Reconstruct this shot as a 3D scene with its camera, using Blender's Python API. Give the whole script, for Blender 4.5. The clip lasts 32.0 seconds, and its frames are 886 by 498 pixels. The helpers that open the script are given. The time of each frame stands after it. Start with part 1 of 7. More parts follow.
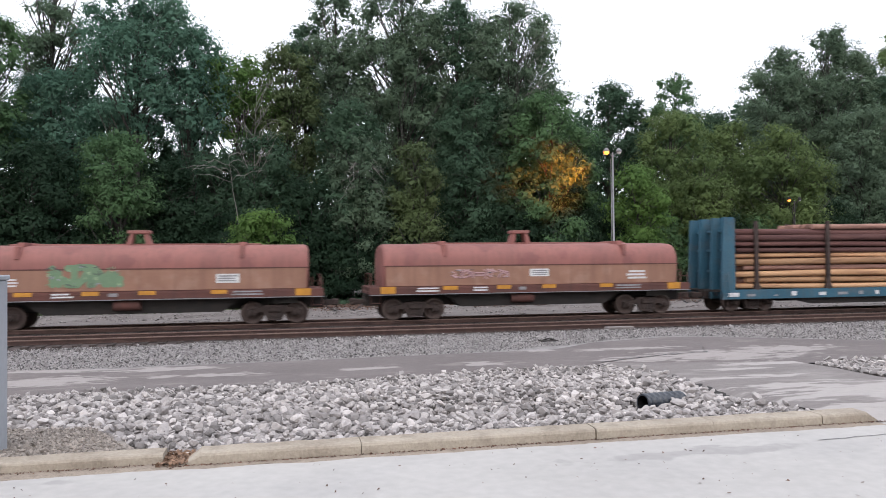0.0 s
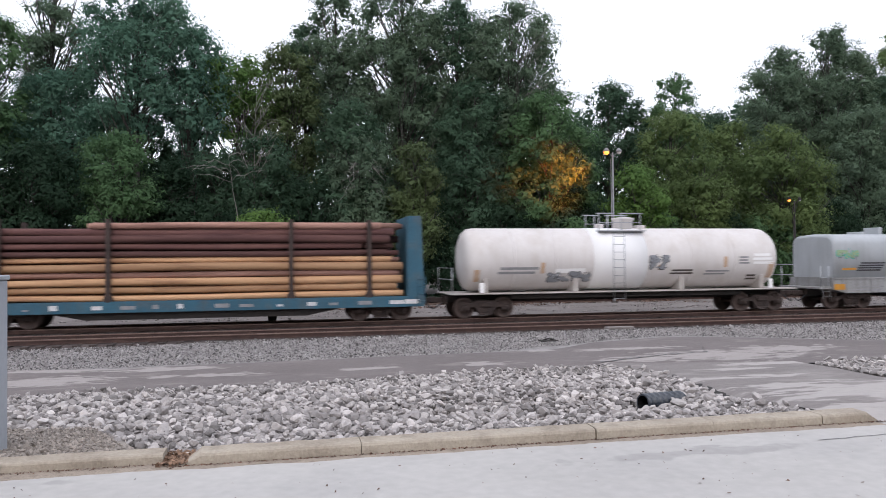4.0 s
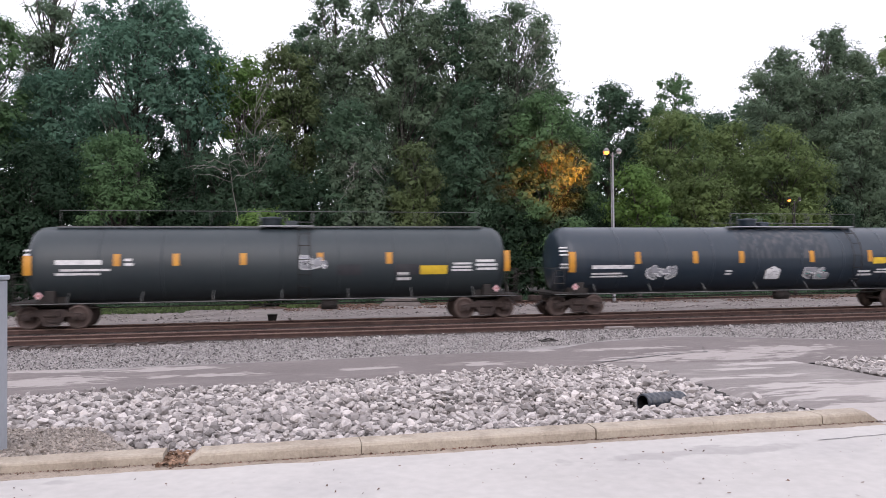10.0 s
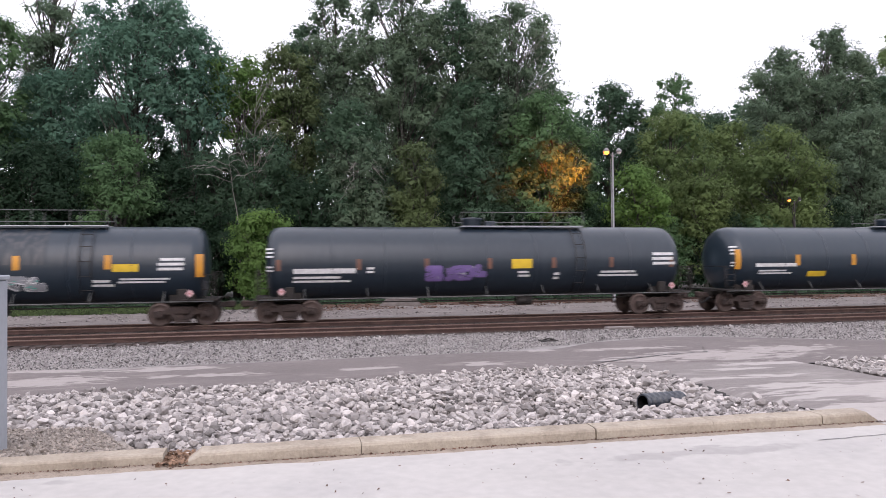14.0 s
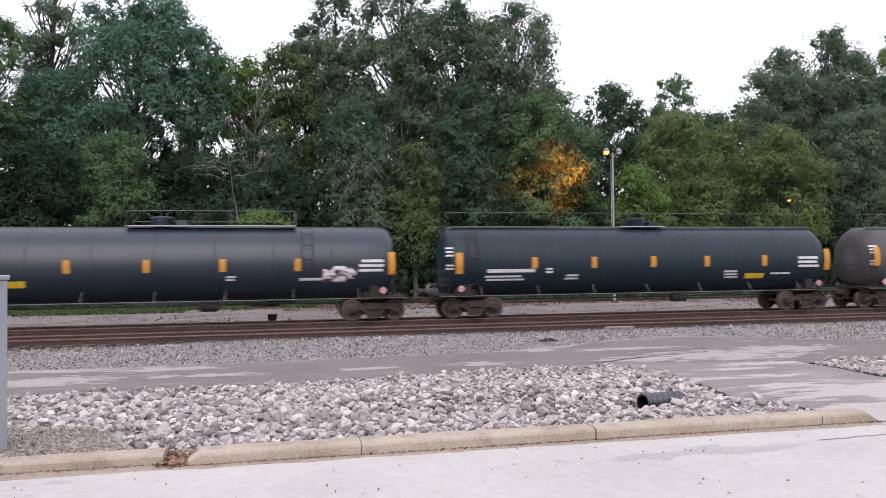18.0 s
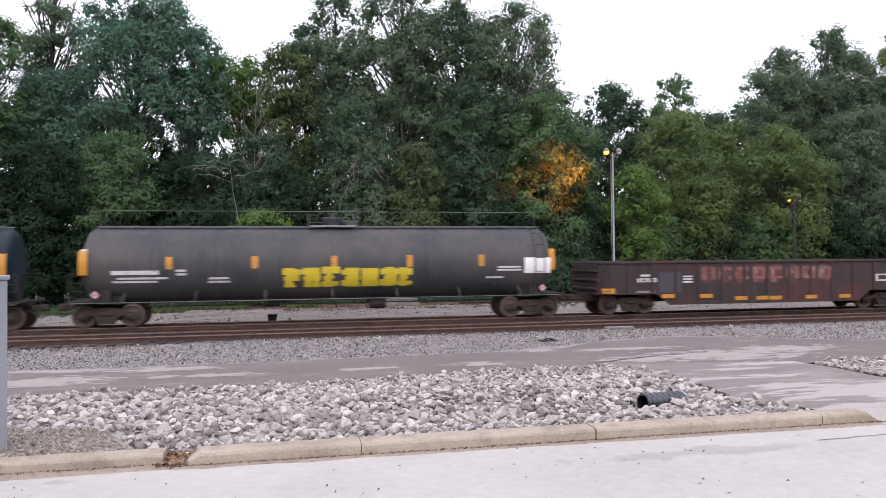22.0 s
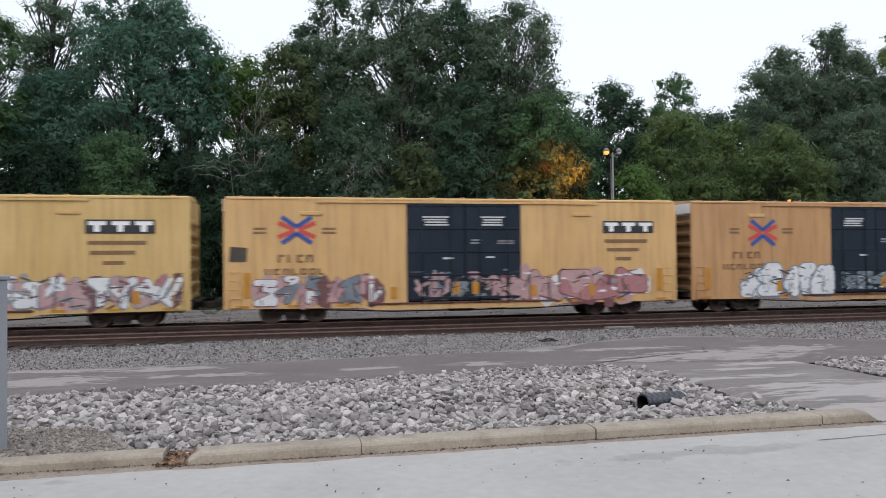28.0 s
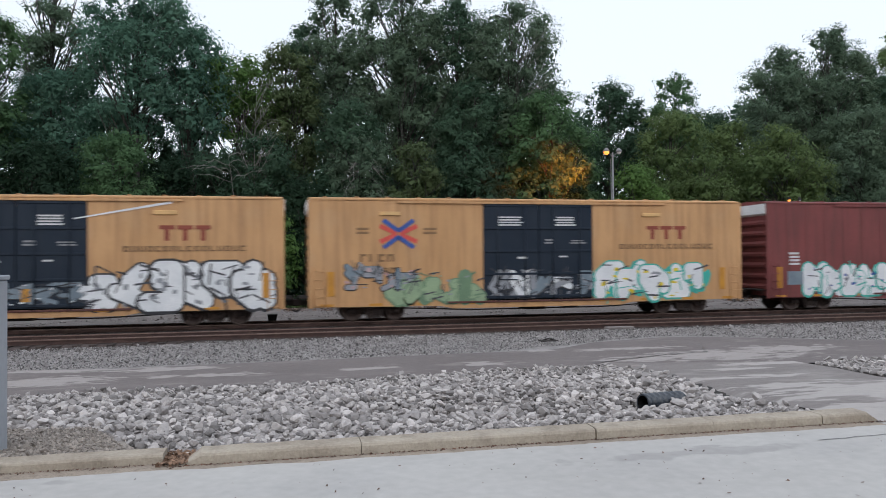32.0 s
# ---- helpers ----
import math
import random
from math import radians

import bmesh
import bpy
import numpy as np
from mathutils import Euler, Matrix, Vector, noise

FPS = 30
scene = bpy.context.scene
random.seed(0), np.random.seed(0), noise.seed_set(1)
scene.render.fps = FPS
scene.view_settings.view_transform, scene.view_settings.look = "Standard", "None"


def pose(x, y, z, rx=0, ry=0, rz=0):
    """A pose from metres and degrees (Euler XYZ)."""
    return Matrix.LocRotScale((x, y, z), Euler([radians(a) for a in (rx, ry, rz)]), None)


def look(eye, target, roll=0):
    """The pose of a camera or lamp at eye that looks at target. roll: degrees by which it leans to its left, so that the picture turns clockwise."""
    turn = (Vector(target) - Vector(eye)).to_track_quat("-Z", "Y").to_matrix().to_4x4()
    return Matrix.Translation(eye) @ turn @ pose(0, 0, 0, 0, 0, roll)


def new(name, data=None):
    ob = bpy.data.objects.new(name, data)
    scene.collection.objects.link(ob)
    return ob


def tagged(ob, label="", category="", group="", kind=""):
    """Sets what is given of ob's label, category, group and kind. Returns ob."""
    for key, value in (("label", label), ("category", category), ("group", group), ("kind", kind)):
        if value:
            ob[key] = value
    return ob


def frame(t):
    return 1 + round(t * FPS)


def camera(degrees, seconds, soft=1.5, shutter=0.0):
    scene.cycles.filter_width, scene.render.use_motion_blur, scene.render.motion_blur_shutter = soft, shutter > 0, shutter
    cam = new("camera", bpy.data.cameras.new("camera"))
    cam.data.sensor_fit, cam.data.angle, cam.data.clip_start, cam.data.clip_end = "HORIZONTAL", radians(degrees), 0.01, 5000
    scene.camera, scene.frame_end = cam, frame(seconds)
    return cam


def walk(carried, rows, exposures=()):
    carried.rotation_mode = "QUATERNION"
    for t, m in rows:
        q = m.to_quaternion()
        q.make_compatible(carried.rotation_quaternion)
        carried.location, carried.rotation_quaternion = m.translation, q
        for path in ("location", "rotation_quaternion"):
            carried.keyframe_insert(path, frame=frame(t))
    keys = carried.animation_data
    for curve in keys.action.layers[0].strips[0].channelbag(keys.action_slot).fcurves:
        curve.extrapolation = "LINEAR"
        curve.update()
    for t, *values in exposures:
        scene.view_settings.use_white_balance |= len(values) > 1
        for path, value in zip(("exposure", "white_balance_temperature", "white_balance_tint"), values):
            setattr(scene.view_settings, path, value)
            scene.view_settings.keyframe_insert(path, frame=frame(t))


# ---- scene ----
DURATION = 32.0
LENS = 62.0
EYE = Vector((0.0, 0.0, 2.492))
YAW, PITCH, ROLL = radians(12.219), radians(0.964), -0.522
AIM = EYE + Vector((math.sin(YAW) * math.cos(PITCH), math.cos(YAW) * math.cos(PITCH), math.sin(PITCH)))

cam = camera(LENS, DURATION, soft=0.6, shutter=0.55)
STAND = look(EYE, AIM, ROLL)
EXPOSURES = [(0.0, 0.70, 6400, 13), (3.0, 0.66, 6400, 11), (3.5, 0.60, 6350, 14), (5.5, 0.24, 6250, 14), (6.5, 0.24, 6250, 14), (7.5, 0.34, 6350, 16), (9.0, 0.70, 6480, 19),
             (12.0, 0.80, 6520, 20), (18.0, 0.81, 6560, 21), (24.0, 0.80, 6450, 18), (25.0, 0.58, 6450, 17), (25.5, 0.50, 6450, 15), (27.5, 0.26, 6350, 11), (29.0, 0.15, 6200, 9), (32.0, 0.18, 6150, 9)]
walk(cam, [(0.0, STAND), (DURATION, STAND)], EXPOSURES)

# ---------------------------------------------------------------- light
world = bpy.data.worlds.new("dusk_sky")
scene.world = world
world.use_nodes = True
wn, wl = world.node_tree.nodes, world.node_tree.links
wn.clear()
sky = wn.new("ShaderNodeTexSky")
sky.sky_type, sky.sun_disc = "NISHITA", False
sky.sun_elevation, sky.sun_rotation = radians(24), radians(200)
sky.air_density, sky.dust_density, sky.ozone_density = 1.0, 2.0, 1.0
veil = wn.new("ShaderNodeMix")
veil.data_type = "RGBA"
veil.inputs["Factor"].default_value = 0.82
veil.inputs["B"].default_value = (7.4, 7.6, 8.0, 1)
back = wn.new("ShaderNodeBackground")
back.inputs["Strength"].default_value = 0.13
wout = wn.new("ShaderNodeOutputWorld")
wl.new(sky.outputs["Color"], veil.inputs["A"])
wl.new(veil.outputs["Result"], back.inputs["Color"])
wl.new(back.outputs["Background"], wout.inputs["Surface"])

sun_data = bpy.data.lights.new("sun", "SUN")
sun_data.energy, sun_data.angle, sun_data.color = 0.5, radians(40), (1.0, 0.97, 0.94)
sun = new("sun", sun_data)
sun.matrix_world = look((-10, -30, 60), (4, 30, 0))

# the glowing head of the street lamp
sodium = bpy.data.lights.new("sodium_light", "SPOT")
sodium.energy, sodium.color, sodium.shadow_soft_size = 4200.0, (1.0, 0.20, 0.008), 0.15
sodium.spot_size, sodium.spot_blend = radians(68), 0.9
new("sodium_light", sodium).matrix_world = look((20.38, 44.62, 9.32), (19.4, 47.6, 8.8))

# ---------------------------------------------------------------- materials
MATS = {}


def mat(name, c1, c2=None, scale=3.0, rough=0.8, metal=0.0, bump=0.0, bump_scale=40.0, streak=None, streak_amount=0.5,
        spots=None, spot_scale=8.0, spot_amount=0.4, spot_edge=(0.52, 0.66), island=0.0, per_object=0.0, emit=None, glow=0.0, stretch=None, fine=0.25, translucent=0.0, gloss=None, patches=None, patch_colour=None):
    """A procedural surface: two colours in broad noise, fine grain, streaks that run down, spots of a third colour."""
    if name in MATS:
        return MATS[name]
    m = bpy.data.materials.new(name)
    m.use_nodes = True
    n, l = m.node_tree.nodes, m.node_tree.links
    p = n["Principled BSDF"]
    p.inputs["Roughness"].default_value, p.inputs["Metallic"].default_value = rough, metal
    if gloss is not None:
        p.inputs["Specular IOR Level"].default_value = gloss
    coord = n.new("ShaderNodeTexCoord")
    place = coord.outputs["Object"]
    if stretch:
        mapping = n.new("ShaderNodeMapping")
        mapping.inputs["Scale"].default_value = stretch
        l.new(place, mapping.inputs["Vector"])
        place = mapping.outputs["Vector"]

    def noise_tex(size, detail=4.0, where=place):
        t = n.new("ShaderNodeTexNoise")
        t.inputs["Scale"].default_value, t.inputs["Detail"].default_value = size, detail
        l.new(where, t.inputs["Vector"])
        return t.outputs["Fac"]

    def ramp(value, low, high):
        r = n.new("ShaderNodeMapRange")
        r.inputs["From Min"].default_value, r.inputs["From Max"].default_value = low, high
        l.new(value, r.inputs["Value"])
        return r.outputs["Result"]

    def blend(fac, a, b, mode="MIX"):
        x = n.new("ShaderNodeMix")
        x.data_type, x.blend_type = "RGBA", mode
        for key, value in (("Factor", fac), ("A", a), ("B", b)):
            if isinstance(value, (float, int)):
                x.inputs[key].default_value = value
            elif isinstance(value, tuple):
                x.inputs[key].default_value = (*value, 1)
            else:
                l.new(value, x.inputs[key])
        return x.outputs["Result"]

    def times(value, k):
        x = n.new("ShaderNodeMath")
        x.operation = "MULTIPLY"
        l.new(value, x.inputs[0])
        x.inputs[1].default_value = k
        return x.outputs[0]

    c2 = c2 or tuple(0.75 * v for v in c1)
    colour = blend(ramp(noise_tex(scale), 0.35, 0.65), c1, c2)
    if spots:
        colour = blend(times(ramp(noise_tex(spot_scale, 6.0), *spot_edge), spot_amount), colour, spots)
    if patches:
        # worn patches: ellipses with frayed edges
        best = None
        for x, y, rx, ry in patches:
            off, shrink, far, near_ = n.new("ShaderNodeVectorMath"), n.new("ShaderNodeVectorMath"), n.new("ShaderNodeVectorMath"), n.new("ShaderNodeMath")
            off.operation, shrink.operation, far.operation, near_.operation = "SUBTRACT", "MULTIPLY", "LENGTH", "SUBTRACT"
            l.new(coord.outputs["Object"], off.inputs[0])
            off.inputs[1].default_value, shrink.inputs[1].default_value, near_.inputs[0].default_value = (x, y, 0), (1 / rx, 1 / ry, 0), 1.0
            l.new(off.outputs[0], shrink.inputs[0])
            l.new(shrink.outputs[0], far.inputs[0])
            l.new(far.outputs["Value"], near_.inputs[1])
            if best is None:
                best = near_.outputs[0]
            else:
                top = n.new("ShaderNodeMath")
                top.operation = "MAXIMUM"
                l.new(best, top.inputs[0])
                l.new(near_.outputs[0], top.inputs[1])
                best = top.outputs[0]
        fray = n.new("ShaderNodeMath")
        fray.operation = "MULTIPLY_ADD"
        l.new(noise_tex(2.6, 10.0), fray.inputs[0])
        fray.inputs[1].default_value = 3.4
        l.new(best, fray.inputs[2])
        colour = blend(times(ramp(fray.outputs[0], 1.62, 1.98), 0.85), colour, patch_colour)
    if streak:
        mapping = n.new("ShaderNodeMapping")
        mapping.inputs["Scale"].default_value = (5.0, 5.0, 0.35)
        l.new(coord.outputs["Object"], mapping.inputs["Vector"])
        colour = blend(times(ramp(noise_tex(1.0, 5.0, mapping.outputs["Vector"]), 0.45, 0.72), streak_amount), colour, streak)
    if fine:
        grain = ramp(noise_tex(scale * 17.0, 3.0), 0.3, 0.7)
        colour = blend(fine, colour, blend(grain, tuple(0.55 * v for v in c1), tuple(min(1.0, 1.35 * v) for v in c1)))
    if island or per_object:
        if island:
            rnd = n.new("ShaderNodeNewGeometry").outputs["Random Per Island"]
        else:
            rnd = n.new("ShaderNodeObjectInfo").outputs["Random"]
        k = island or per_object
        hsv = n.new("ShaderNodeHueSaturation")
        r = n.new("ShaderNodeMapRange")
        r.inputs["To Min"].default_value, r.inputs["To Max"].default_value = 1.0 - k, 1.0 + k
        l.new(rnd, r.inputs["Value"])
        l.new(r.outputs["Result"], hsv.inputs["Value"])
        l.new(colour, hsv.inputs["Color"])
        colour = hsv.outputs["Color"]
    l.new(colour, p.inputs["Base Color"])
    if bump:
        b = n.new("ShaderNodeBump")
        b.inputs["Strength"].default_value, b.inputs["Distance"].default_value = min(1.0, bump), 0.02
        l.new(noise_tex(bump_scale, 6.0), b.inputs["Height"])
        l.new(b.outputs["Normal"], p.inputs["Normal"])
    if emit:
        p.inputs["Emission Color"].default_value, p.inputs["Emission Strength"].default_value = (*emit, 1), glow
    if translucent:
        tr = n.new("ShaderNodeBsdfTranslucent")
        l.new(colour, tr.inputs["Color"])
        mx = n.new("ShaderNodeMixShader")
        mx.inputs["Fac"].default_value = translucent
        l.new(p.outputs["BSDF"], mx.inputs[1])
        l.new(tr.outputs["BSDF"], mx.inputs[2])
        l.new(mx.outputs["Shader"], n["Material Output"].inputs["Surface"])
    MATS[name] = m
    return m


ASPHALT_OLD = mat("pale_worn_asphalt", (0.475, 0.458, 0.437), (0.425, 0.408, 0.39), 0.6, 0.93, bump=0.08, bump_scale=70, spots=(0.33, 0.32, 0.318), spot_scale=0.9, spot_amount=0.3, fine=0.12, patches=[(-1.65, 5.90, 0.16, 0.10), (3.52, 5.67, 0.12, 0.04), (3.4, 5.5, 0.9, 0.12), (7.8, 5.6, 1.6, 0.16)], patch_colour=(0.33, 0.315, 0.305))
PATH_WORN = [(-5.3, 20.6, 2.0, 0.4), (-2.9, 20.15, 1.4, 0.3), (-2.0, 18.8, 1.4, 0.25), (-5.5, 18.8, 1.6, 0.7), (2.2, 18.9, 0.8, 0.25), (5.2, 18.9, 0.6, 0.4), (7.4, 21.2, 0.6, 0.3),
             (9.6, 18.6, 1.3, 0.55), (12.2, 18.7, 2.4, 1.1), (14.8, 19.6, 1.6, 0.7), (10.4, 20.9, 1.6, 0.3)]
DRIVE_WORN = [(11.6, 15.9, 1.4, 0.7), (9.6, 14.2, 0.8, 0.5), (7.35, 11.5, 0.9, 0.35), (7.2, 9.6, 0.7, 0.35), (7.9, 8.1, 1.9, 1.5), (6.4, 6.5, 0.9, 0.7), (8.4, 11.6, 0.7, 0.4)]
PATH_TAR = mat("path_asphalt", (0.150, 0.129, 0.125), (0.185, 0.161, 0.155), 0.45, 0.9, bump=0.3, bump_scale=60, spots=(0.33, 0.295, 0.275), spot_scale=1.1, spot_amount=0.5, spot_edge=(0.58, 0.68), stretch=(0.7, 1.7, 1.0), fine=0.3, patches=PATH_WORN, patch_colour=(0.46, 0.42, 0.40))
DRIVE_TAR = mat("drive_asphalt", (0.200, 0.178, 0.170), (0.240, 0.214, 0.204), 0.55, 0.9, bump=0.3, bump_scale=60, spots=(0.36, 0.33, 0.31), spot_scale=0.9, spot_amount=0.6, spot_edge=(0.55, 0.66), stretch=(0.8, 1.2, 1.0), fine=0.3, patches=DRIVE_WORN, patch_colour=(0.54, 0.50, 0.475))
KERB_STONE = mat("weathered_concrete", (0.42, 0.365, 0.295), (0.31, 0.26, 0.205), 2.2, 0.9, bump=0.35, bump_scale=55, spots=(0.16, 0.13, 0.10), spot_scale=5.0, spot_amount=0.45)
RIPRAP = mat("grey_limestone", (0.45, 0.415, 0.40), (0.255, 0.236, 0.228), 2.2, 0.92, bump=0.5, bump_scale=24, island=0.50, spots=(0.24, 0.22, 0.21), spot_scale=4.0, spot_amount=0.35)
RIPRAP_ONE = mat("grey_limestone_single", (0.45, 0.415, 0.40), (0.255, 0.236, 0.228), 2.2, 0.92, bump=0.5, bump_scale=24, per_object=0.50, spots=(0.24, 0.22, 0.21), spot_scale=4.0, spot_amount=0.35)
BALLAST = mat("ballast_stone", (0.305, 0.285, 0.278), (0.118, 0.112, 0.111), 3.0, 0.93, bump=1.0, bump_scale=13, island=0.75, spots=(0.16, 0.14, 0.13), spot_scale=3.0, spot_amount=0.4, fine=0.45)
TRACK_BED = mat("rust_stained_ballast", (0.072, 0.052, 0.047), (0.040, 0.030, 0.028), 1.2, 0.95, bump=1.0, bump_scale=16, spots=(0.19, 0.17, 0.16), spot_scale=6.0, spot_amount=0.5, fine=0.5)
GRAVEL = mat("fine_gravel", (0.34, 0.30, 0.265), (0.24, 0.21, 0.185), 4.5, 0.95, bump=1.0, bump_scale=60, spots=(0.10, 0.085, 0.075), spot_scale=14.0, spot_amount=0.7, fine=0.6)
SILT = mat("gutter_silt", (0.33, 0.275, 0.22), (0.24, 0.195, 0.155), 3.0, 0.95, bump=0.4, bump_scale=50, spots=(0.14, 0.10, 0.08), spot_scale=12.0, spot_amount=0.6, fine=0.4)
LITTER_BED = mat("leaf_strewn_earth", (0.135, 0.078, 0.056), (0.075, 0.052, 0.04), 1.5, 0.95, bump=0.8, bump_scale=20, spots=(0.20, 0.15, 0.12), spot_scale=3.0, spot_amount=0.5, fine=0.5)
BOX_END = mat("rusty_tan_end_paint", (0.27, 0.15, 0.07), (0.19, 0.10, 0.05), 0.8, 0.8, streak=(0.11, 0.06, 0.035), fine=0.1)
GRAVEL_STONE = mat("brown_grey_pebbles", (0.34, 0.30, 0.265), (0.27, 0.235, 0.205), 5.0, 0.95, island=0.3)
EARTH = mat("stony_earth", (0.13, 0.115, 0.10), (0.085, 0.072, 0.062), 0.8, 0.95, bump=0.7, bump_scale=20, spots=(0.24, 0.22, 0.20), spot_scale=1.2, fine=0.35)
YARD = mat("pale_gravel_yard", (0.25, 0.222, 0.212), (0.16, 0.139, 0.130), 0.35, 0.95, bump=0.9, bump_scale=18, spots=(0.09, 0.073, 0.066), spot_scale=1.1, spot_amount=0.75, stretch=(0.5, 1.3, 1.0), fine=0.5)
LITTER = mat("dead_leaf_litter", (0.16, 0.085, 0.06), (0.075, 0.055, 0.04), 3.0, 0.95, bump=0.8, bump_scale=20, fine=0.4, island=0.4)
# rust brown, darkened to give web and foot their shade below the head
RAIL_STEEL = mat("shade_dark_rusty_rail", (0.075, 0.042, 0.035), (0.048, 0.029, 0.025), 3.0, 0.75, 0.3, bump=0.2, spots=(0.13, 0.08, 0.062), spot_scale=2.0)
RAIL_HEAD = mat("worn_rusty_rail_head", (0.205, 0.135, 0.113), (0.145, 0.092, 0.077), 3.0, 0.55, 0.3, fine=0.1)
TIE_WOOD = mat("creosoted_tie", (0.060, 0.045, 0.039), (0.034, 0.027, 0.025), 4.0, 0.9, bump=0.6, bump_scale=15, per_object=0.3, stretch=(3.0, 0.5, 3.0))
BARK = mat("grey_bark", (0.075, 0.072, 0.064), (0.045, 0.043, 0.038), 3.0, 0.95, bump=0.9, bump_scale=8, stretch=(2.0, 2.0, 0.5))
PALE_BARK = mat("bare_grey_wood", (0.25, 0.245, 0.225), (0.17, 0.165, 0.15), 3.0, 0.9, bump=0.5, bump_scale=10)


def leaf_mat(name, a, b):
    return mat(name, a, b, 0.22, 0.6, island=0.16, fine=0.0, spots=tuple(0.70 * v for v in a), spot_scale=0.7, spot_amount=0.45, translucent=0.42, gloss=0.12)


LEAF = {
    "blue": leaf_mat("bluish_green_leaves", (0.116, 0.219, 0.156), (0.087, 0.179, 0.130)),
    "green": leaf_mat("mid_green_leaves", (0.112, 0.200, 0.090), (0.084, 0.158, 0.077)),
    "bright": leaf_mat("bright_green_leaves", (0.130, 0.224, 0.061), (0.092, 0.171, 0.054)),
    "dark": leaf_mat("dark_green_leaves", (0.080, 0.139, 0.085), (0.059, 0.111, 0.071)),
    # under-storey leaves: the shade beneath the crowns is put into this green
    "shadowed": leaf_mat("shadow_dark_green_leaves", (0.032, 0.062, 0.035), (0.022, 0.046, 0.028)),
    "grey": leaf_mat("dull_grey_green_leaves", (0.135, 0.195, 0.125), (0.100, 0.152, 0.103)),
    "olive": leaf_mat("olive_green_leaves", (0.147, 0.204, 0.075), (0.108, 0.164, 0.068)),
    "brown": leaf_mat("yellow_brown_leaves", (0.124, 0.168, 0.071), (0.090, 0.125, 0.063)),
}

RUST_RED = mat("faded_oxide_red", (0.31, 0.125, 0.108), (0.24, 0.10, 0.088), 0.6, 0.7, streak=(0.16, 0.08, 0.068), streak_amount=0.5, spots=(0.17, 0.062, 0.062), spot_scale=0.8, spot_amount=0.5, spot_edge=(0.56, 0.62), fine=0.08)
RUST_TAN = mat("sun_faded_tan_red", (0.31, 0.165, 0.115), (0.25, 0.13, 0.088), 0.7, 0.75, streak=(0.17, 0.09, 0.065), streak_amount=0.5, spots=(0.40, 0.26, 0.20), spot_scale=1.6, spot_amount=0.4, fine=0.08)
RUST_LOW = mat("dirty_oxide_sill", (0.13, 0.05, 0.04), (0.09, 0.04, 0.034), 1.2, 0.8, streak=(0.05, 0.035, 0.03))
GRIME = mat("black_grimy_steel", (0.018, 0.016, 0.015), (0.028, 0.022, 0.020), 2.0, 0.8, bump=0.2, spots=(0.045, 0.030, 0.026), spot_scale=3.0)
TRUCK_IRON = mat("rust_brown_cast_steel", (0.055, 0.037, 0.032), (0.030, 0.022, 0.020), 2.5, 0.85, bump=0.3)
WHEEL_IRON = mat("brown_wheel_steel", (0.110, 0.076, 0.067), (0.072, 0.052, 0.046), 4.0, 0.7, 0.2)
WHEEL_RIM = mat("worn_wheel_tread", (0.135, 0.10, 0.09), (0.10, 0.076, 0.068), 4.0, 0.55, 0.3)
TANK_BLACK = mat("black_tank_paint", (0.012, 0.023, 0.037), (0.016, 0.028, 0.042), 0.5, 0.36, streak=(0.034, 0.042, 0.050), streak_amount=0.3, fine=0.04, gloss=0.58)
TANK_TEAL = mat("dull_teal_black_tank_paint", (0.012, 0.024, 0.035), (0.016, 0.029, 0.040), 0.5, 0.42, streak=(0.032, 0.045, 0.052), streak_amount=0.3, fine=0.04, gloss=0.27)
TANK_GREY = mat("dusty_charcoal_paint", (0.030, 0.041, 0.046), (0.024, 0.034, 0.040), 0.5, 0.44, streak=(0.042, 0.048, 0.054), streak_amount=0.3, fine=0.04, gloss=0.45)
TANK_BLUE = mat("blue_black_tank_paint", (0.011, 0.020, 0.032), (0.015, 0.025, 0.037), 0.5, 0.36, streak=(0.030, 0.042, 0.052), streak_amount=0.3, fine=0.04, gloss=0.62)
TANK_STREAKED = mat("dust_streaked_black_paint", (0.014, 0.024, 0.036), (0.020, 0.029, 0.040), 0.5, 0.42, streak=(0.13, 0.12, 0.12), streak_amount=0.6, fine=0.04, gloss=0.45)
TANK_BROWN = mat("brown_dusted_black_paint", (0.078, 0.074, 0.076), (0.034, 0.042, 0.050), 0.45, 0.5, streak=(0.10, 0.094, 0.092), streak_amount=0.45, fine=0.04, gloss=0.25)
TANK_WHITE = mat("chalky_white_paint", (0.68, 0.645, 0.63), (0.60, 0.565, 0.55), 0.5, 0.6, streak=(0.50, 0.44, 0.40), streak_amount=0.25, spots=(0.46, 0.39, 0.33), spot_scale=1.0, spot_amount=0.2, fine=0.05)
CLEAN_WHITE = mat("fresh_white_paint", (0.90, 0.89, 0.89), (0.85, 0.84, 0.84), 0.8, 0.5, fine=0.06)
SILVER = mat("dull_silver_paint", (0.455, 0.480, 0.505), (0.39, 0.41, 0.43), 0.7, 0.5, 0.1, streak=(0.30, 0.30, 0.31), streak_amount=0.3, fine=0.05)
SILVER_LOW = mat("dirty_silver_sill", (0.31, 0.31, 0.315), (0.24, 0.235, 0.23), 1.0, 0.7, streak=(0.11, 0.095, 0.085))
BOX_YELLOW = mat("weathered_yellow_paint", (0.70, 0.445, 0.195), (0.62, 0.38, 0.155), 0.4, 0.65, streak=(0.40, 0.23, 0.10), streak_amount=0.5, spots=(0.60, 0.42, 0.22), spot_scale=0.8, spot_amount=0.3, fine=0.05)
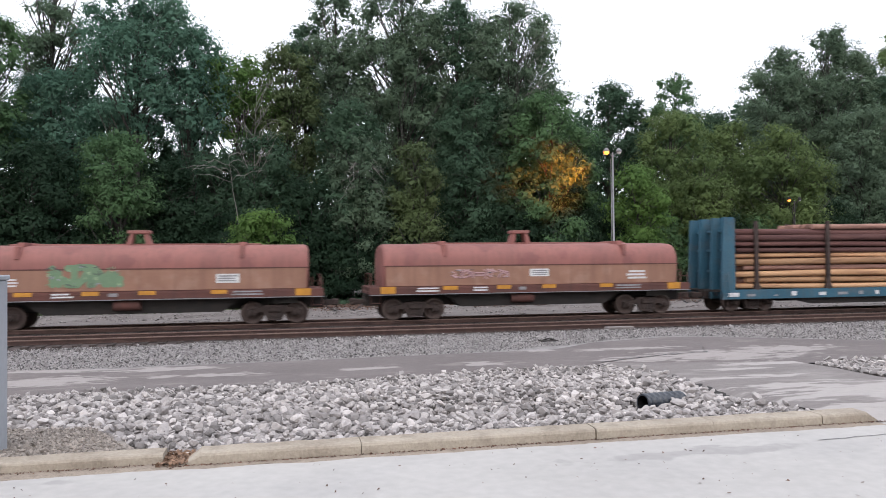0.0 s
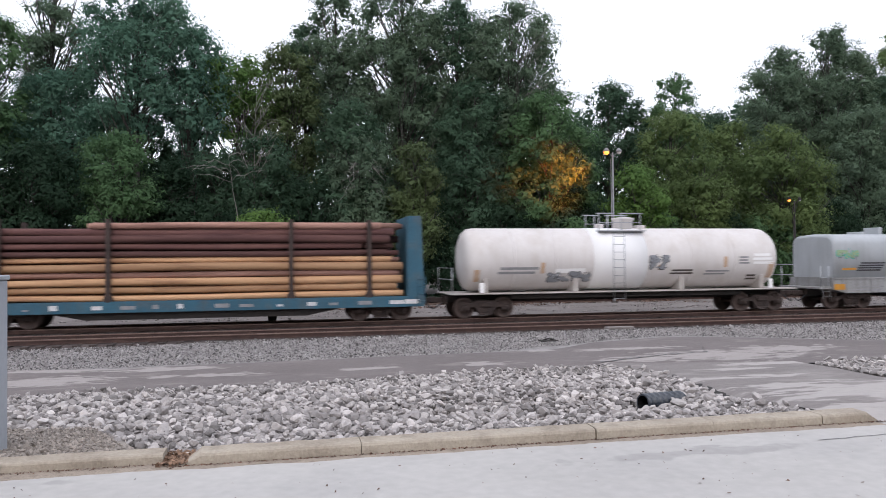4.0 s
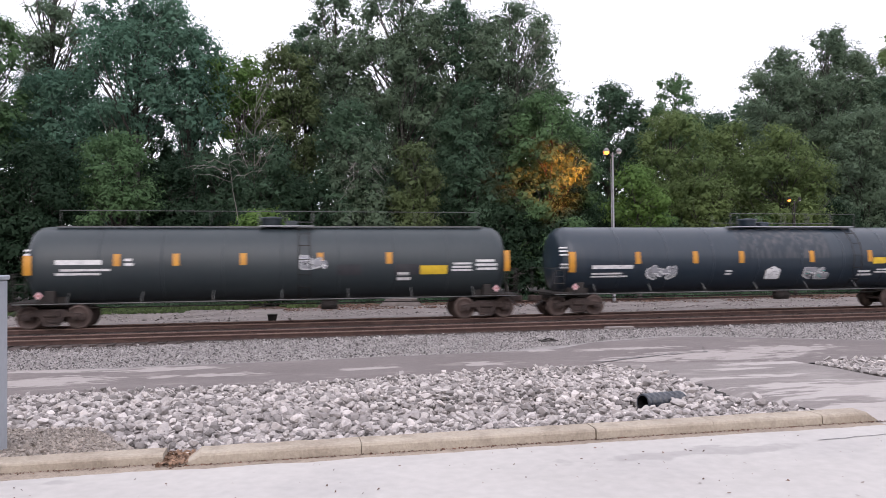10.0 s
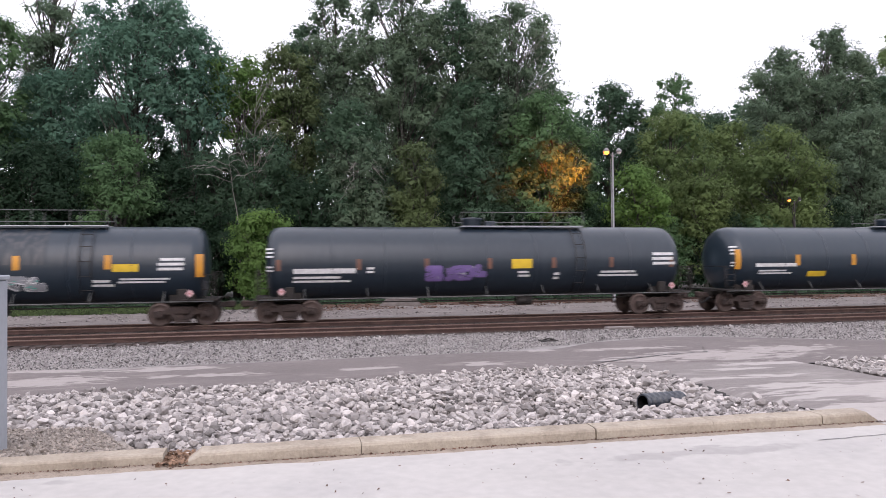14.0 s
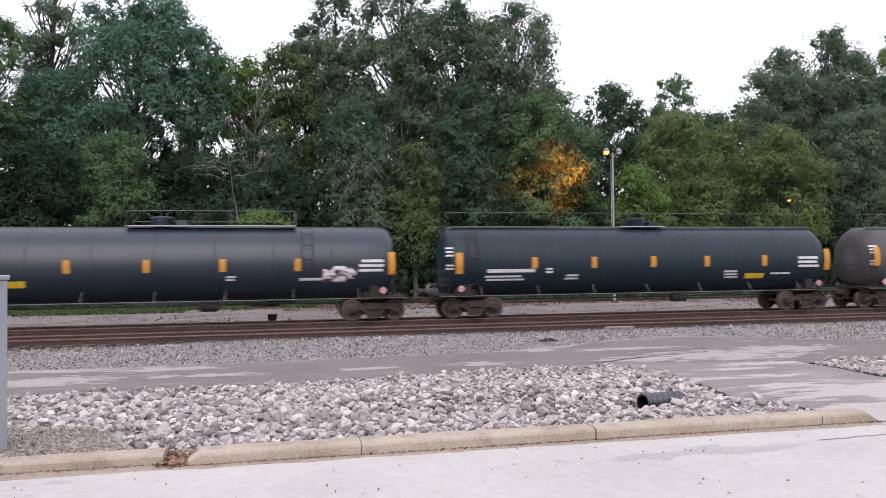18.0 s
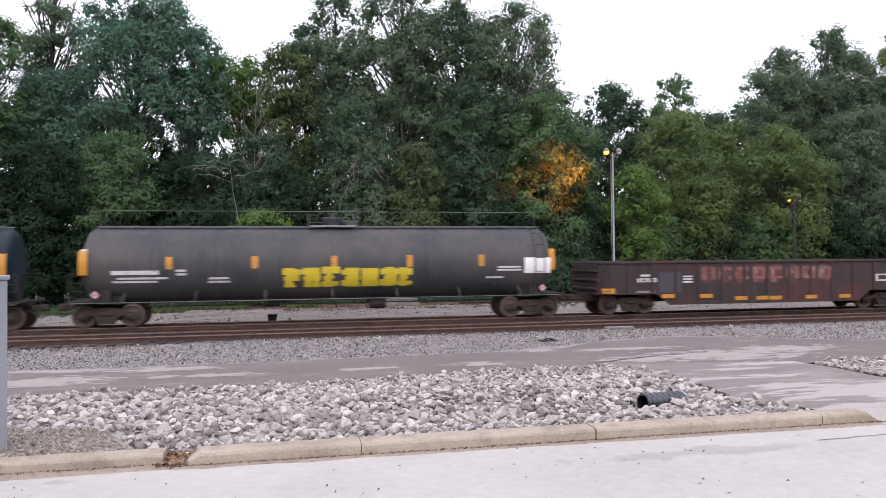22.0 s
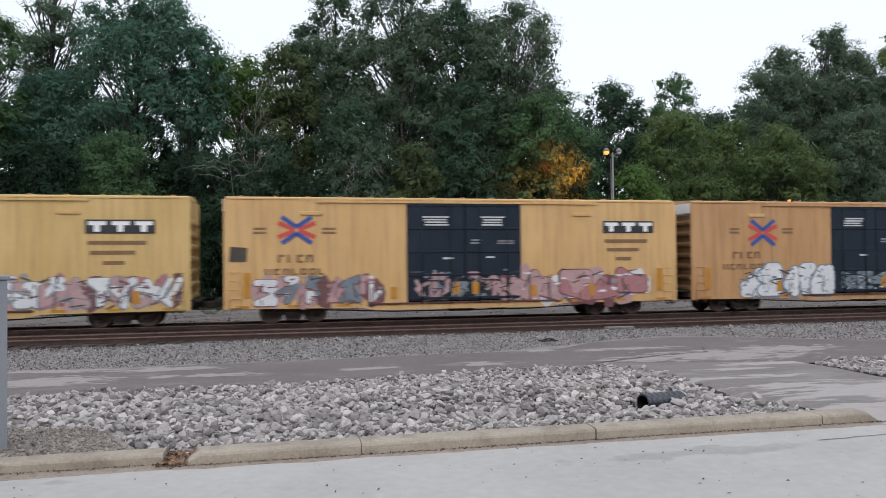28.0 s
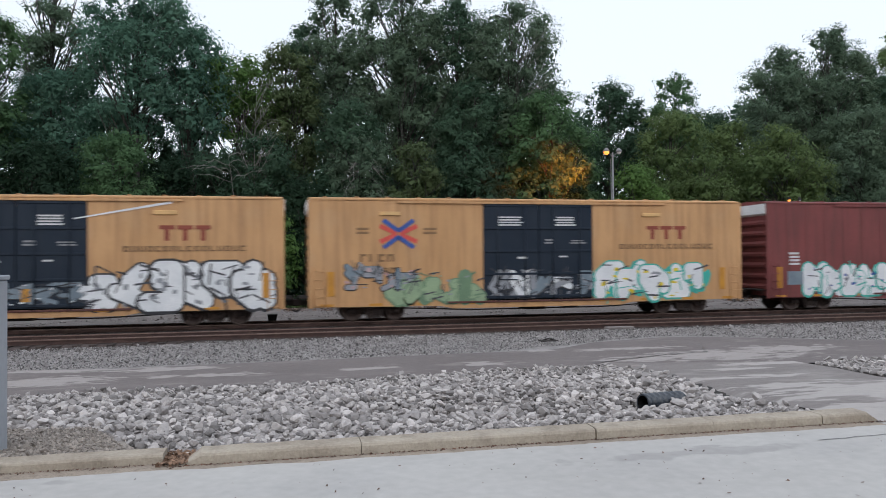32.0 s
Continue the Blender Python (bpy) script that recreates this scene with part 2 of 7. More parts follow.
BOX_PALE = mat("sunbleached_yellow_paint", (0.66, 0.46, 0.19), (0.59, 0.395, 0.15), 0.4, 0.65, streak=(0.44, 0.27, 0.11), streak_amount=0.6, fine=0.05)
BOX_TAN = mat("dull_tan_yellow_paint", (0.56, 0.32, 0.148), (0.48, 0.265, 0.115), 0.4, 0.7, streak=(0.32, 0.17, 0.08), streak_amount=0.65, spots=(0.56, 0.37, 0.21), spot_scale=0.8, spot_amount=0.3, fine=0.05)
BOX_MAROON = mat("maroon_paint", (0.20, 0.048, 0.045), (0.155, 0.038, 0.036), 0.5, 0.65, streak=(0.07, 0.03, 0.025), fine=0.08)
DOOR_NAVY = mat("navy_door_paint", (0.013, 0.021, 0.036), (0.018, 0.027, 0.042), 0.8, 0.6, streak=(0.035, 0.042, 0.05), streak_amount=0.3, fine=0.08, gloss=0.22)
GON_BROWN = mat("rusted_black_gondola_paint", (0.026, 0.022, 0.025), (0.044, 0.027, 0.027), 0.8, 0.8, streak=(0.085, 0.042, 0.036), streak_amount=0.5, spots=(0.105, 0.026, 0.025), spot_scale=0.55, spot_amount=0.6, fine=0.1)
FLAT_BLUE = mat("teal_blue_paint", (0.032, 0.115, 0.172), (0.024, 0.088, 0.135), 0.8, 0.7, streak=(0.07, 0.08, 0.08), streak_amount=0.5, spots=(0.12, 0.11, 0.10), spot_scale=1.5, spot_amount=0.4)
LOG_PALE = mat("peeled_log_wood", (0.53, 0.315, 0.175), (0.39, 0.21, 0.112), 1.5, 0.8, bump=0.3, per_object=0.36, stretch=(0.25, 3.0, 3.0), spots=(0.20, 0.10, 0.06), spot_scale=1.5, spot_amount=0.6)
LOG_PINK = mat("rosy_weathered_log", (0.33, 0.185, 0.145), (0.20, 0.105, 0.085), 1.5, 0.85, bump=0.4, per_object=0.3, stretch=(0.25, 3.0, 3.0), spots=(0.13, 0.065, 0.05), spot_scale=1.5, spot_amount=0.6)
LOG_DARK = mat("barky_log_wood", (0.095, 0.042, 0.040), (0.15, 0.072, 0.062), 1.5, 0.9, bump=0.5, per_object=0.4, stretch=(0.3, 3.0, 3.0))
MARK_AMBER = mat("amber_reflector", (0.56, 0.26, 0.026), (0.45, 0.20, 0.026), 3.0, 0.5, fine=0.08)
MARK_YELLOW = mat("yellow_stencil", (0.66, 0.45, 0.025), (0.56, 0.37, 0.025), 3.0, 0.6, fine=0.05)
STENCIL = mat("white_stencil", (0.68, 0.68, 0.68), (0.50, 0.50, 0.51), 6.0, 0.7, fine=0.1)
STENCIL_DIM = mat("faded_grey_stencil", (0.30, 0.30, 0.31), (0.20, 0.20, 0.21), 5.0, 0.75)
STENCIL_DARK = mat("dark_stencil", (0.06, 0.05, 0.045), (0.10, 0.075, 0.055), 5.0, 0.75)
STENCIL_BROWN = mat("faded_brown_stencil", (0.25, 0.145, 0.07), (0.19, 0.105, 0.052), 5.0, 0.75)
PAINT = {
    "white": mat("white_spray_paint", (0.76, 0.77, 0.79), (0.62, 0.64, 0.67), 1.6, 0.6),
    "grey": mat("grey_spray_paint", (0.30, 0.31, 0.34), (0.22, 0.23, 0.25), 2.0, 0.6),
    "black": mat("black_spray_paint", (0.022, 0.023, 0.03), (0.04, 0.04, 0.045), 2.0, 0.55),
    "soot": mat("sooty_spray_paint", (0.05, 0.055, 0.07), (0.09, 0.085, 0.09), 2.0, 0.6),
    "pink": mat("pink_spray_paint", (0.45, 0.20, 0.21), (0.36, 0.17, 0.18), 1.8, 0.6),
    "red": mat("red_spray_paint", (0.62, 0.085, 0.06), (0.54, 0.07, 0.055), 1.8, 0.6),
    "blue": mat("blue_spray_paint", (0.04, 0.09, 0.34), (0.045, 0.085, 0.28), 1.8, 0.6),
    "teal": mat("teal_spray_paint", (0.05, 0.42, 0.34), (0.07, 0.33, 0.29), 1.8, 0.6),
    "mint": mat("pale_green_spray_paint", (0.30, 0.40, 0.24), (0.24, 0.33, 0.21), 1.8, 0.6),
    "green": mat("green_spray_paint", (0.16, 0.26, 0.15), (0.13, 0.21, 0.13), 1.8, 0.6),
    "purple": mat("violet_spray_paint", (0.17, 0.11, 0.30), (0.13, 0.09, 0.22), 1.8, 0.6),
    "wine": mat("dull_wine_spray_paint", (0.20, 0.085, 0.09), (0.15, 0.065, 0.07), 1.8, 0.6),
    "slate": mat("slate_blue_spray_paint", (0.20, 0.25, 0.29), (0.14, 0.18, 0.22), 1.8, 0.6),
    "rose": mat("faded_rose_spray_paint", (0.50, 0.33, 0.33), (0.42, 0.25, 0.26), 1.8, 0.6),
    "yellow": mat("yellow_spray_paint", (0.70, 0.55, 0.03), (0.60, 0.46, 0.04), 1.8, 0.6),
    "maroon": mat("dull_red_stencil", (0.27, 0.06, 0.035), (0.23, 0.055, 0.035), 1.8, 0.7),
}
GALVANISED = mat("galvanised_steel", (0.42, 0.43, 0.45), (0.35, 0.36, 0.38), 1.5, 0.45, 0.6, fine=0.12)
CABINET_GREY = mat("grey_cabinet_paint", (0.36, 0.385, 0.42), (0.31, 0.335, 0.37), 1.2, 0.5, streak=(0.25, 0.26, 0.28), streak_amount=0.35, fine=0.1)
# black pipe plastic, lightened bluish for the highlights on its ribs
PIPE_SHEEN = mat("lightened_glossy_pipe_plastic", (0.035, 0.042, 0.055), (0.055, 0.062, 0.075), 4.0, 0.25, fine=0.1)
PIPE_BLACK = mat("black_corrugated_plastic", (0.018, 0.02, 0.024), (0.03, 0.032, 0.038), 4.0, 0.4, fine=0.1)
SODIUM = mat("glowing_sodium_lamp", (1.0, 0.6, 0.2), emit=(1.0, 0.24, 0.02), glow=1.6)
LAMP_GLASS = mat("unlit_lamp_glass", (0.62, 0.60, 0.58), rough=0.25)
GRASS = mat("rough_green_grass", (0.065, 0.10, 0.03), (0.04, 0.065, 0.022), 0.6, 0.85, island=0.4)


# ---------------------------------------------------------------- mesh building
class Shape:
    """Collects corners and faces of one mesh."""

    def __init__(self):
        self.v, self.f, self.soft, self.slots, self.slot = [], [], [], [], 0

    def add(self, corners, faces, soft=False):
        k = len(self.v)
        self.v.extend(tuple(c) for c in corners)
        self.f.extend(tuple(i + k for i in face) for face in faces)
        self.soft.extend([soft] * len(faces))
        self.slots.extend([self.slot] * len(faces))
        return self

    def box(self, x0, x1, y0, y1, z0, z1, edge=0.012, m=None):
        """A box with chamfered edges."""
        x0, x1, y0, y1, z0, z1 = min(x0, x1), max(x0, x1), min(y0, y1), max(y0, y1), min(z0, z1), max(z0, z1)
        e = min(edge, 0.3 * (x1 - x0), 0.3 * (y1 - y0), 0.3 * (z1 - z0))
        c = []
        for sx, bx in ((1, x0), (-1, x1)):
            for sy, by in ((1, y0), (-1, y1)):
                for sz, bz in ((1, z0), (-1, z1)):
                    c += [(bx, by + sy * e, bz + sz * e), (bx + sx * e, by, bz + sz * e), (bx + sx * e, by + sy * e, bz)]
        k = lambda ix, iy, iz, a: ((ix * 2 + iy) * 2 + iz) * 3 + a
        f = []
        for a in range(3):
            o, q = [i for i in range(3) if i != a]
            for s in (0, 1):
                ring = []
                for p, r in ((0, 0), (1, 0), (1, 1), (0, 1)):
                    i = [0, 0, 0]
                    i[a], i[o], i[q] = s, p, r
                    ring.append(k(*i, a))
                f.append(ring if (s == 1) == (a != 1) else ring[::-1])
        for a in range(3):
            o, q = [i for i in range(3) if i != a]
            for p in (0, 1):
                for r in (0, 1):
                    i, j = [0, 0, 0], [0, 0, 0]
                    i[o], i[q], j[o], j[q], j[a] = p, r, p, r, 1
                    f.append([k(*i, o), k(*j, o), k(*j, q), k(*i, q)])
        for ix in (0, 1):
            for iy in (0, 1):
                for iz in (0, 1):
                    f.append([k(ix, iy, iz, 0), k(ix, iy, iz, 1), k(ix, iy, iz, 2)])
        if m is not None:
            c = [m @ Vector(p) for p in c]
        return self.add(c, f)

    def loft(self, rings, caps=True, closed=True, soft=True):
        """A skin over rings of equally many corners."""
        n = len(rings[0])
        c = [p for r in rings for p in r]
        f = []
        for i in range(len(rings) - 1):
            for j in range(n if closed else n - 1):
                f.append((i * n + j, i * n + (j + 1) % n, (i + 1) * n + (j + 1) % n, (i + 1) * n + j))
        self.add(c, f, soft)
        if caps:
            k = len(self.v) - len(c)
            self.f += [tuple(k + j for j in range(n))[::-1], tuple(k + (len(rings) - 1) * n + j for j in range(n))]
            self.soft += [False, False]
            self.slots += [self.slot, self.slot]
        return self

    def tube(self, points, radii, n=8, caps=True):
        """A round bar along points."""
        pts = [Vector(p) for p in points]
        if isinstance(radii, (int, float)):
            radii = [radii] * len(pts)
        rings = []
        for i, p in enumerate(pts):
            d = (pts[min(i + 1, len(pts) - 1)] - pts[max(i - 1, 0)]).normalized()
            a = d.orthogonal().normalized() if abs(d.z) > 0.9 else d.cross(Vector((0, 0, 1))).normalized()
            b = d.cross(a)
            rings.append([p + radii[i] * (math.cos(t) * a + math.sin(t) * b) for t in [2 * math.pi * j / n for j in range(n)]])
        return self.loft(rings, caps)

    def turned(self, profile, axis="x", n=24, centre=(0, 0, 0), caps=True):
        """A body of revolution; profile: (along, radius)."""
        rings = []
        for a, r in profile:
            ring = []
            for j in range(n):
                t = 2 * math.pi * j / n
                u, w = r * math.cos(t), r * math.sin(t)
                p = (a, u, w) if axis == "x" else (w, a, u) if axis == "y" else (u, w, a)
                ring.append((p[0] + centre[0], p[1] + centre[1], p[2] + centre[2]))
            rings.append(ring)
        return self.loft(rings, caps)

    def plate(self, outline, y0, y1):
        """A flat plate of any outline (x, z), from y0 (its face) to y1."""
        n = len(outline)
        c = [(x, y0, z) for x, z in outline] + [(x, y1, z) for x, z in outline]
        f = [tuple(range(n)), tuple(range(2 * n - 1, n - 1, -1))]
        f += [(j, j + n, (j + 1) % n + n, (j + 1) % n) for j in range(n)]
        return self.add(c, f)

    def mesh(self, name):
        me = bpy.data.meshes.new(name)
        me.from_pydata(self.v, [], self.f)
        me.polygons.foreach_set("use_smooth", self.soft)
        if any(self.slots):
            me.polygons.foreach_set("material_index", self.slots)
        me.update()
        return me


SHARED = {}


def part(name, shape, material, parent=None, label="", at=None):
    """One mesh object under a thing or a part. shape: a Shape, or a mesh to share."""
    me = shape if isinstance(shape, bpy.types.Mesh) else shape.mesh(name)
    if not me.materials:
        me.materials.append(material)
    ob = new(name, me)
    ob.parent = parent
    if at is not None:
        ob.matrix_basis = at
    return tagged(ob, label) if label else ob


def shared(key, build, material):
    """A mesh that is built once."""
    if key not in SHARED:
        me = build().mesh(key)
        me.materials.append(material)
        SHARED[key] = me
    return SHARED[key]


def thing(name, label, category, group="", at=None):
    ob = tagged(new(name), label, category, group)
    if at is not None:
        ob.matrix_basis = at
    return ob


def setting(ob, label="", category=""):
    return tagged(ob, label, category, kind="structure")


# ---------------------------------------------------------------- ground
TRACK_Y = 31.98
NEAR_Y = 27.68


def ground_z(x, y):
    """Height of the ground: road, bank, path, ballast, yard and wood."""
    x, y = np.asarray(x, float), np.asarray(y, float)
    z = 0.90 - 0.6 * (np.sqrt((y - 6.6) ** 2 + 0.3) + (y - 6.6)) / 10.8
    z = -0.31 + np.log1p(np.exp((np.maximum(z, -0.4) + 0.31) * 14)) / 14
    z = z + 0.09 * np.clip((y - 21.5) / 3.5, 0, 1) - 0.09 * np.clip((y - 34.2) / 1.5, 0, 1)
    z = z - 0.24 * np.exp(-(((x - 3.4) / 2.2) ** 2) - ((y - 9.0) / 1.1) ** 2)
    z = z - 0.13 * np.clip((-2.5 - x) / 3.5, 0, 1) * np.exp(-((y - 26.1) / 0.35) ** 2)
    z = z + 0.10 * np.exp(-(((x - 5.15) / 0.34) ** 2) - ((y - 8.86) / 0.17) ** 2)
    return z + np.maximum(y - 52, 0) * 0.03 * (y < 120) + (y >= 120) * 2.04


def noise2(x, y, s, k=0.0):
    return noise.noise(Vector((x * s, y * s, k)))


def sheet(name, xs, ys, lift, material, rough=0.0):
    """A piece of ground on a grid of xs and ys."""
    gx, gy = np.meshgrid(xs, ys)
    gz = ground_z(gx, gy) + lift
    v = np.stack([gx.ravel(), gy.ravel(), gz.ravel()], 1)
    if rough:
        v[:, 2] += [rough * noise2(a, b, 1.1) + 0.5 * rough * noise2(a, b, 4.0, 3.0) for a, b in v[:, :2]]
    n, m = len(xs), len(ys)
    f = [(j * n + i, j * n + i + 1, (j + 1) * n + i + 1, (j + 1) * n + i) for j in range(m - 1) for i in range(n - 1)]
    me = bpy.data.meshes.new(name)
    me.from_pydata(v.tolist(), [], f)
    me.polygons.foreach_set("use_smooth", [True] * len(f))
    me.materials.append(material)
    return new(name, me)


def strip(name, left, right, steps, lift, material, ragged=0.0, fade=None):
    """A piece of paving between two edges, each a list of (x, y), laid on the ground."""
    def along(edge, t):
        k = t * (len(edge) - 1)
        i = min(int(k), len(edge) - 2)
        a, b = edge[i], edge[i + 1]
        return a[0] + (b[0] - a[0]) * (k - i), a[1] + (b[1] - a[1]) * (k - i)
    na, nc = steps
    rows = []
    for i in range(na + 1):
        a, b = along(left, i / na), along(right, i / na)
        row = []
        for j in range(nc + 1):
            t = j / nc
            x, y = a[0] + (b[0] - a[0]) * t, a[1] + (b[1] - a[1]) * t
            if ragged and j in (0, nc):
                y += ragged * noise2(x, y, 2.3, 5.0) + 0.5 * ragged * noise2(x, y, 9.0, 8.0)
            k = 1.0 if fade is None else min(1.0, max(0.0, (y - fade) / 2.0))
            if fade == 900 and j == 0:
                row.append((x, y, float(ground_z(x, y)) + 0.0105))
                continue
            z = float(ground_z(x, y)) + 0.016 + (lift - 0.016) * k + (-0.06 * k if j in (0, nc) else 0.0)
            row.append((x, y, z))
        rows.append(row)
    s = Shape().loft(rows, caps=False, closed=False)
    return part(name, s, material)


def spread(a, b, n):
    return [a + (b - a) * i / n for i in range(n + 1)]


xs = [-900, -400, -200, -120, -80, -60, -45] + spread(-36, 60, 160) + [75, 100, 140, 220, 420, 900]
ys = [-400, -150, -60, -25, -12, -5, 0] + spread(2, 40, 130) + spread(41, 75, 34) + [85, 100, 119, 121, 200, 400, 1200, 3000]
ground = setting(sheet("ground", xs, ys, -0.05, EARTH, 0.02), "stony brown earth between road, tracks and woods", "ground")
road = setting(sheet("road", spread(-60, 80, 40), [-40, -20, -8, -2, 1, 3, 5, 5.8, 6.0, 6.16, 6.29], 0.012, ASPHALT_OLD), "pale worn asphalt road with fine dark specks", "road")
bed = setting(sheet("track_bed", spread(-60, 75, 200), spread(26.25, 33.5, 24), 0.008, TRACK_BED, 0.03), "rust-stained ballast between the rails", "ballast")
ballast = setting(sheet("ballast_bed", spread(-60, 75, 200), spread(20.6, 35.4, 40), -0.012, BALLAST, 0.03), "grey crushed stone ballast under the tracks", "ballast")
yard = setting(sheet("yard", spread(-60, 75, 90), spread(35.6, 50.5, 16), 0.02, YARD, 0.03), "pale gravel service lane beyond the tracks", "gravel lane")

PATH_NEAR = [(-40, 17.0), (-22, 16.6), (-10, 16.3), (-5.3, 16.3), (-4.2, 16.6), (-2.6, 16.6), (-1.0, 16.3), (0.7, 16.75), (2.45, 17.3), (4.5, 17.9), (6.4, 18.2), (8.2, 18.2), (10, 17.6), (12.9, 16.4), (16, 16.3), (22, 16.6), (45, 17.5)]
PATH_FAR = [(-40, 21.6), (-22, 21.4), (-10, 21.2), (-6.9, 21.3), (-4.3, 20.8), (-2.6, 21.0), (-1.2, 21.1), (0.9, 21.2), (3.2, 21.3), (4.8, 21.35), (6.3, 21.4), (8.1, 21.6), (10, 22.9), (13.2, 23.7), (16.2, 22.6), (19.4, 20.7), (45, 20.6)]
path = setting(strip("path", PATH_NEAR, PATH_FAR, (220, 16), 0.07, PATH_TAR, 0.10), "grey asphalt path with pale worn patches", "path")
DRIVE_LEFT = [(8.2, 18.15), (8.09, 15.4), (6.9, 11.9), (6.4, 10.5), (5.95, 8.9), (5.72, 7.7), (5.56, 6.75), (5.58, 6.1)]
DRIVE_RIGHT = [(12.9, 16.35), (12.0, 14.6), (11.1, 12.9), (10.2, 11.3), (9.6, 10.3), (9.2, 9.0), (9.2, 7.4), (9.4, 6.1)]
drive = setting(strip("driveway", DRIVE_LEFT, DRIVE_RIGHT, (70, 16), 0.075, DRIVE_TAR, 0.0, 6.1), "worn asphalt driveway with pale concrete-like patches", "driveway")
silt = setting(strip("gutter_silt", [(-12, 5.98), (-4, 6.02), (-1.4, 6.05), (-0.9, 6.04), (-0.4, 6.01), (1.0, 6.02), (3, 6.01), (5.6, 5.98)], [(-12, 6.30), (-4, 6.30), (-1.4, 6.30), (-0.9, 6.30), (-0.4, 6.18), (1.0, 6.18), (3, 6.18), (5.6, 6.18)], (220, 6), 0.016, SILT, 0.05, 900), "thin strip of brown silt along the gutter", "silt")
litter_bed = setting(sheet("leaf_bed", spread(-3, 75, 80), spread(45.6, 53, 14), 0.03, LITTER_BED, 0.05), "brown leaf-strewn earth along the wood", "ground")
shoulder = setting(strip("gravel_patch", [(-9, 6.4), (-3, 6.4), (-1.1, 6.4)], [(-9, 9.5), (-3.1, 9.4), (-1.9, 8.6)], (30, 10), 0.03, GRAVEL, 0.08), "patch of fine brown gravel beside the kerb", "gravel")


# ---------------------------------------------------------------- tracks
def rail_shape(x0, x1, y, top):
    """Foot and web of a rail, coloured darker for the shade under its head."""
    prof = [(-0.07, -0.17), (-0.07, -0.158), (-0.012, -0.14), (-0.010, -0.040), (0.010, -0.040), (0.012, -0.14), (0.07, -0.158), (0.07, -0.17)]
    return Shape().loft([[(x, y + a, top + b) for a, b in prof] for x in spread(x0, x1, 12)], soft=False)


def rail_head_shape(x0, x1, y, top):
    prof = [(-0.036, -0.039), (-0.037, -0.008), (-0.028, 0.0), (0.028, 0.0), (0.037, -0.008), (0.036, -0.039)]
    return Shape().loft([[(x, y + a, top + b) for a, b in prof] for x in spread(x0, x1, 12)], soft=False)


def track(name, yc, label):
    t = setting(new(name), label, "railway track")
    for side in (-0.755, 0.755):
        part("rail", rail_shape(-70, 90, yc + side, 0.0), RAIL_STEEL, t, "brown rusty steel rail, web and foot darkened for shade")
        part("rail_head", rail_head_shape(-70, 90, yc + side, 0.0), RAIL_HEAD, t, "worn brown rail head")
    tie = shared("tie", lambda: Shape().box(-0.115, 0.115, -1.3, 1.3, -0.17, 0.0, 0.012), TIE_WOOD)
    plate = shared("tie_plate", lambda: Shape().box(-0.09, 0.09, -0.16, 0.16, 0, 0.018, 0.004).box(-0.05, -0.03, -0.11, -0.08, 0, 0.05).box(0.03, 0.05, 0.08, 0.11, 0, 0.05), RAIL_STEEL)
    rnd = random.Random(5)
    x = -24.0
    while x < 46:
        o = part("tie", tie, TIE_WOOD, t, at=pose(x + rnd.uniform(-0.04, 0.04), yc + rnd.uniform(-0.05, 0.05), -0.173, 0, 0, rnd.uniform(-1.5, 1.5)))
        if yc < 30 and -16 < x < 30:
            for side in (-0.755, 0.755):
                part("tie_plate", plate, RAIL_STEEL, t, at=pose(x, yc + side, -0.174))
        x += 0.54
    return t


main_track = track("track_main", TRACK_Y, "railway track with rusty rails that the train runs on")
side_track = track("track_side", NEAR_Y, "empty railway track with rusty rails on dark ties")

# ---------------------------------------------------------------- train running gear


def wheelset_shape():
    s = Shape()
    for k in (-1, 1):
        s.turned([(k * 0.68, 0.10), (k * 0.68, 0.485), (k * 0.705, 0.485), (k * 0.72, 0.458), (k * 0.815, 0.452)], "y", 24, caps=False)
        s.slot = 1
        s.turned([(k * 0.815, 0.452), (k * 0.822, 0.445), (k * 0.820, 0.395)], "y", 24, caps=False)
        s.slot = 0
        s.turned([(k * 0.820, 0.395), (k * 0.785, 0.36), (k * 0.775, 0.20), (k * 0.83, 0.16), (k * 0.83, 0.085)], "y", 24, caps=False)
    s.turned([(-1.08, 0.0), (-1.08, 0.08), (1.08, 0.08), (1.08, 0.0)], "y", 10)
    return s


def side_frame_shape(k):
    """One cast side frame with its bearing ends, spring nest and bolster end."""
    s = Shape()
    y0, y1 = k * 0.93, k * 1.10
    s.plate([(-1.12, 0.36), (-1.12, 0.60), (-0.62, 0.66), (-0.40, 0.78), (0.40, 0.78), (0.62, 0.66), (1.12, 0.60), (1.12, 0.36), (0.74, 0.36), (0.70, 0.50), (0.46, 0.50),
             (0.30, 0.20), (-0.30, 0.20), (-0.46, 0.50), (-0.70, 0.50), (-0.74, 0.36)], min(y0, y1), max(y0, y1))
    s.box(-0.30, 0.30, k * 0.90, k * 1.16, 0.16, 0.24)
    for i in (-0.16, 0.0, 0.16):
        s.turned([(0.24, 0.065), (0.30, 0.075), (0.36, 0.065), (0.42, 0.075), (0.50, 0.065)], "z", 8, (i, k * 1.06, 0))
    s.box(-0.26, 0.26, k * 0.95, k * 1.20, 0.50, 0.70, 0.03)
    for i in (-0.89, 0.89):
        s.turned([(k * 1.06, 0.0), (k * 1.06, 0.13), (k * 1.16, 0.12), (k * 1.19, 0.07), (k * 1.19, 0.0)], "y", 12, (i, 0, 0.457))
    return s


WHEELSETS = []


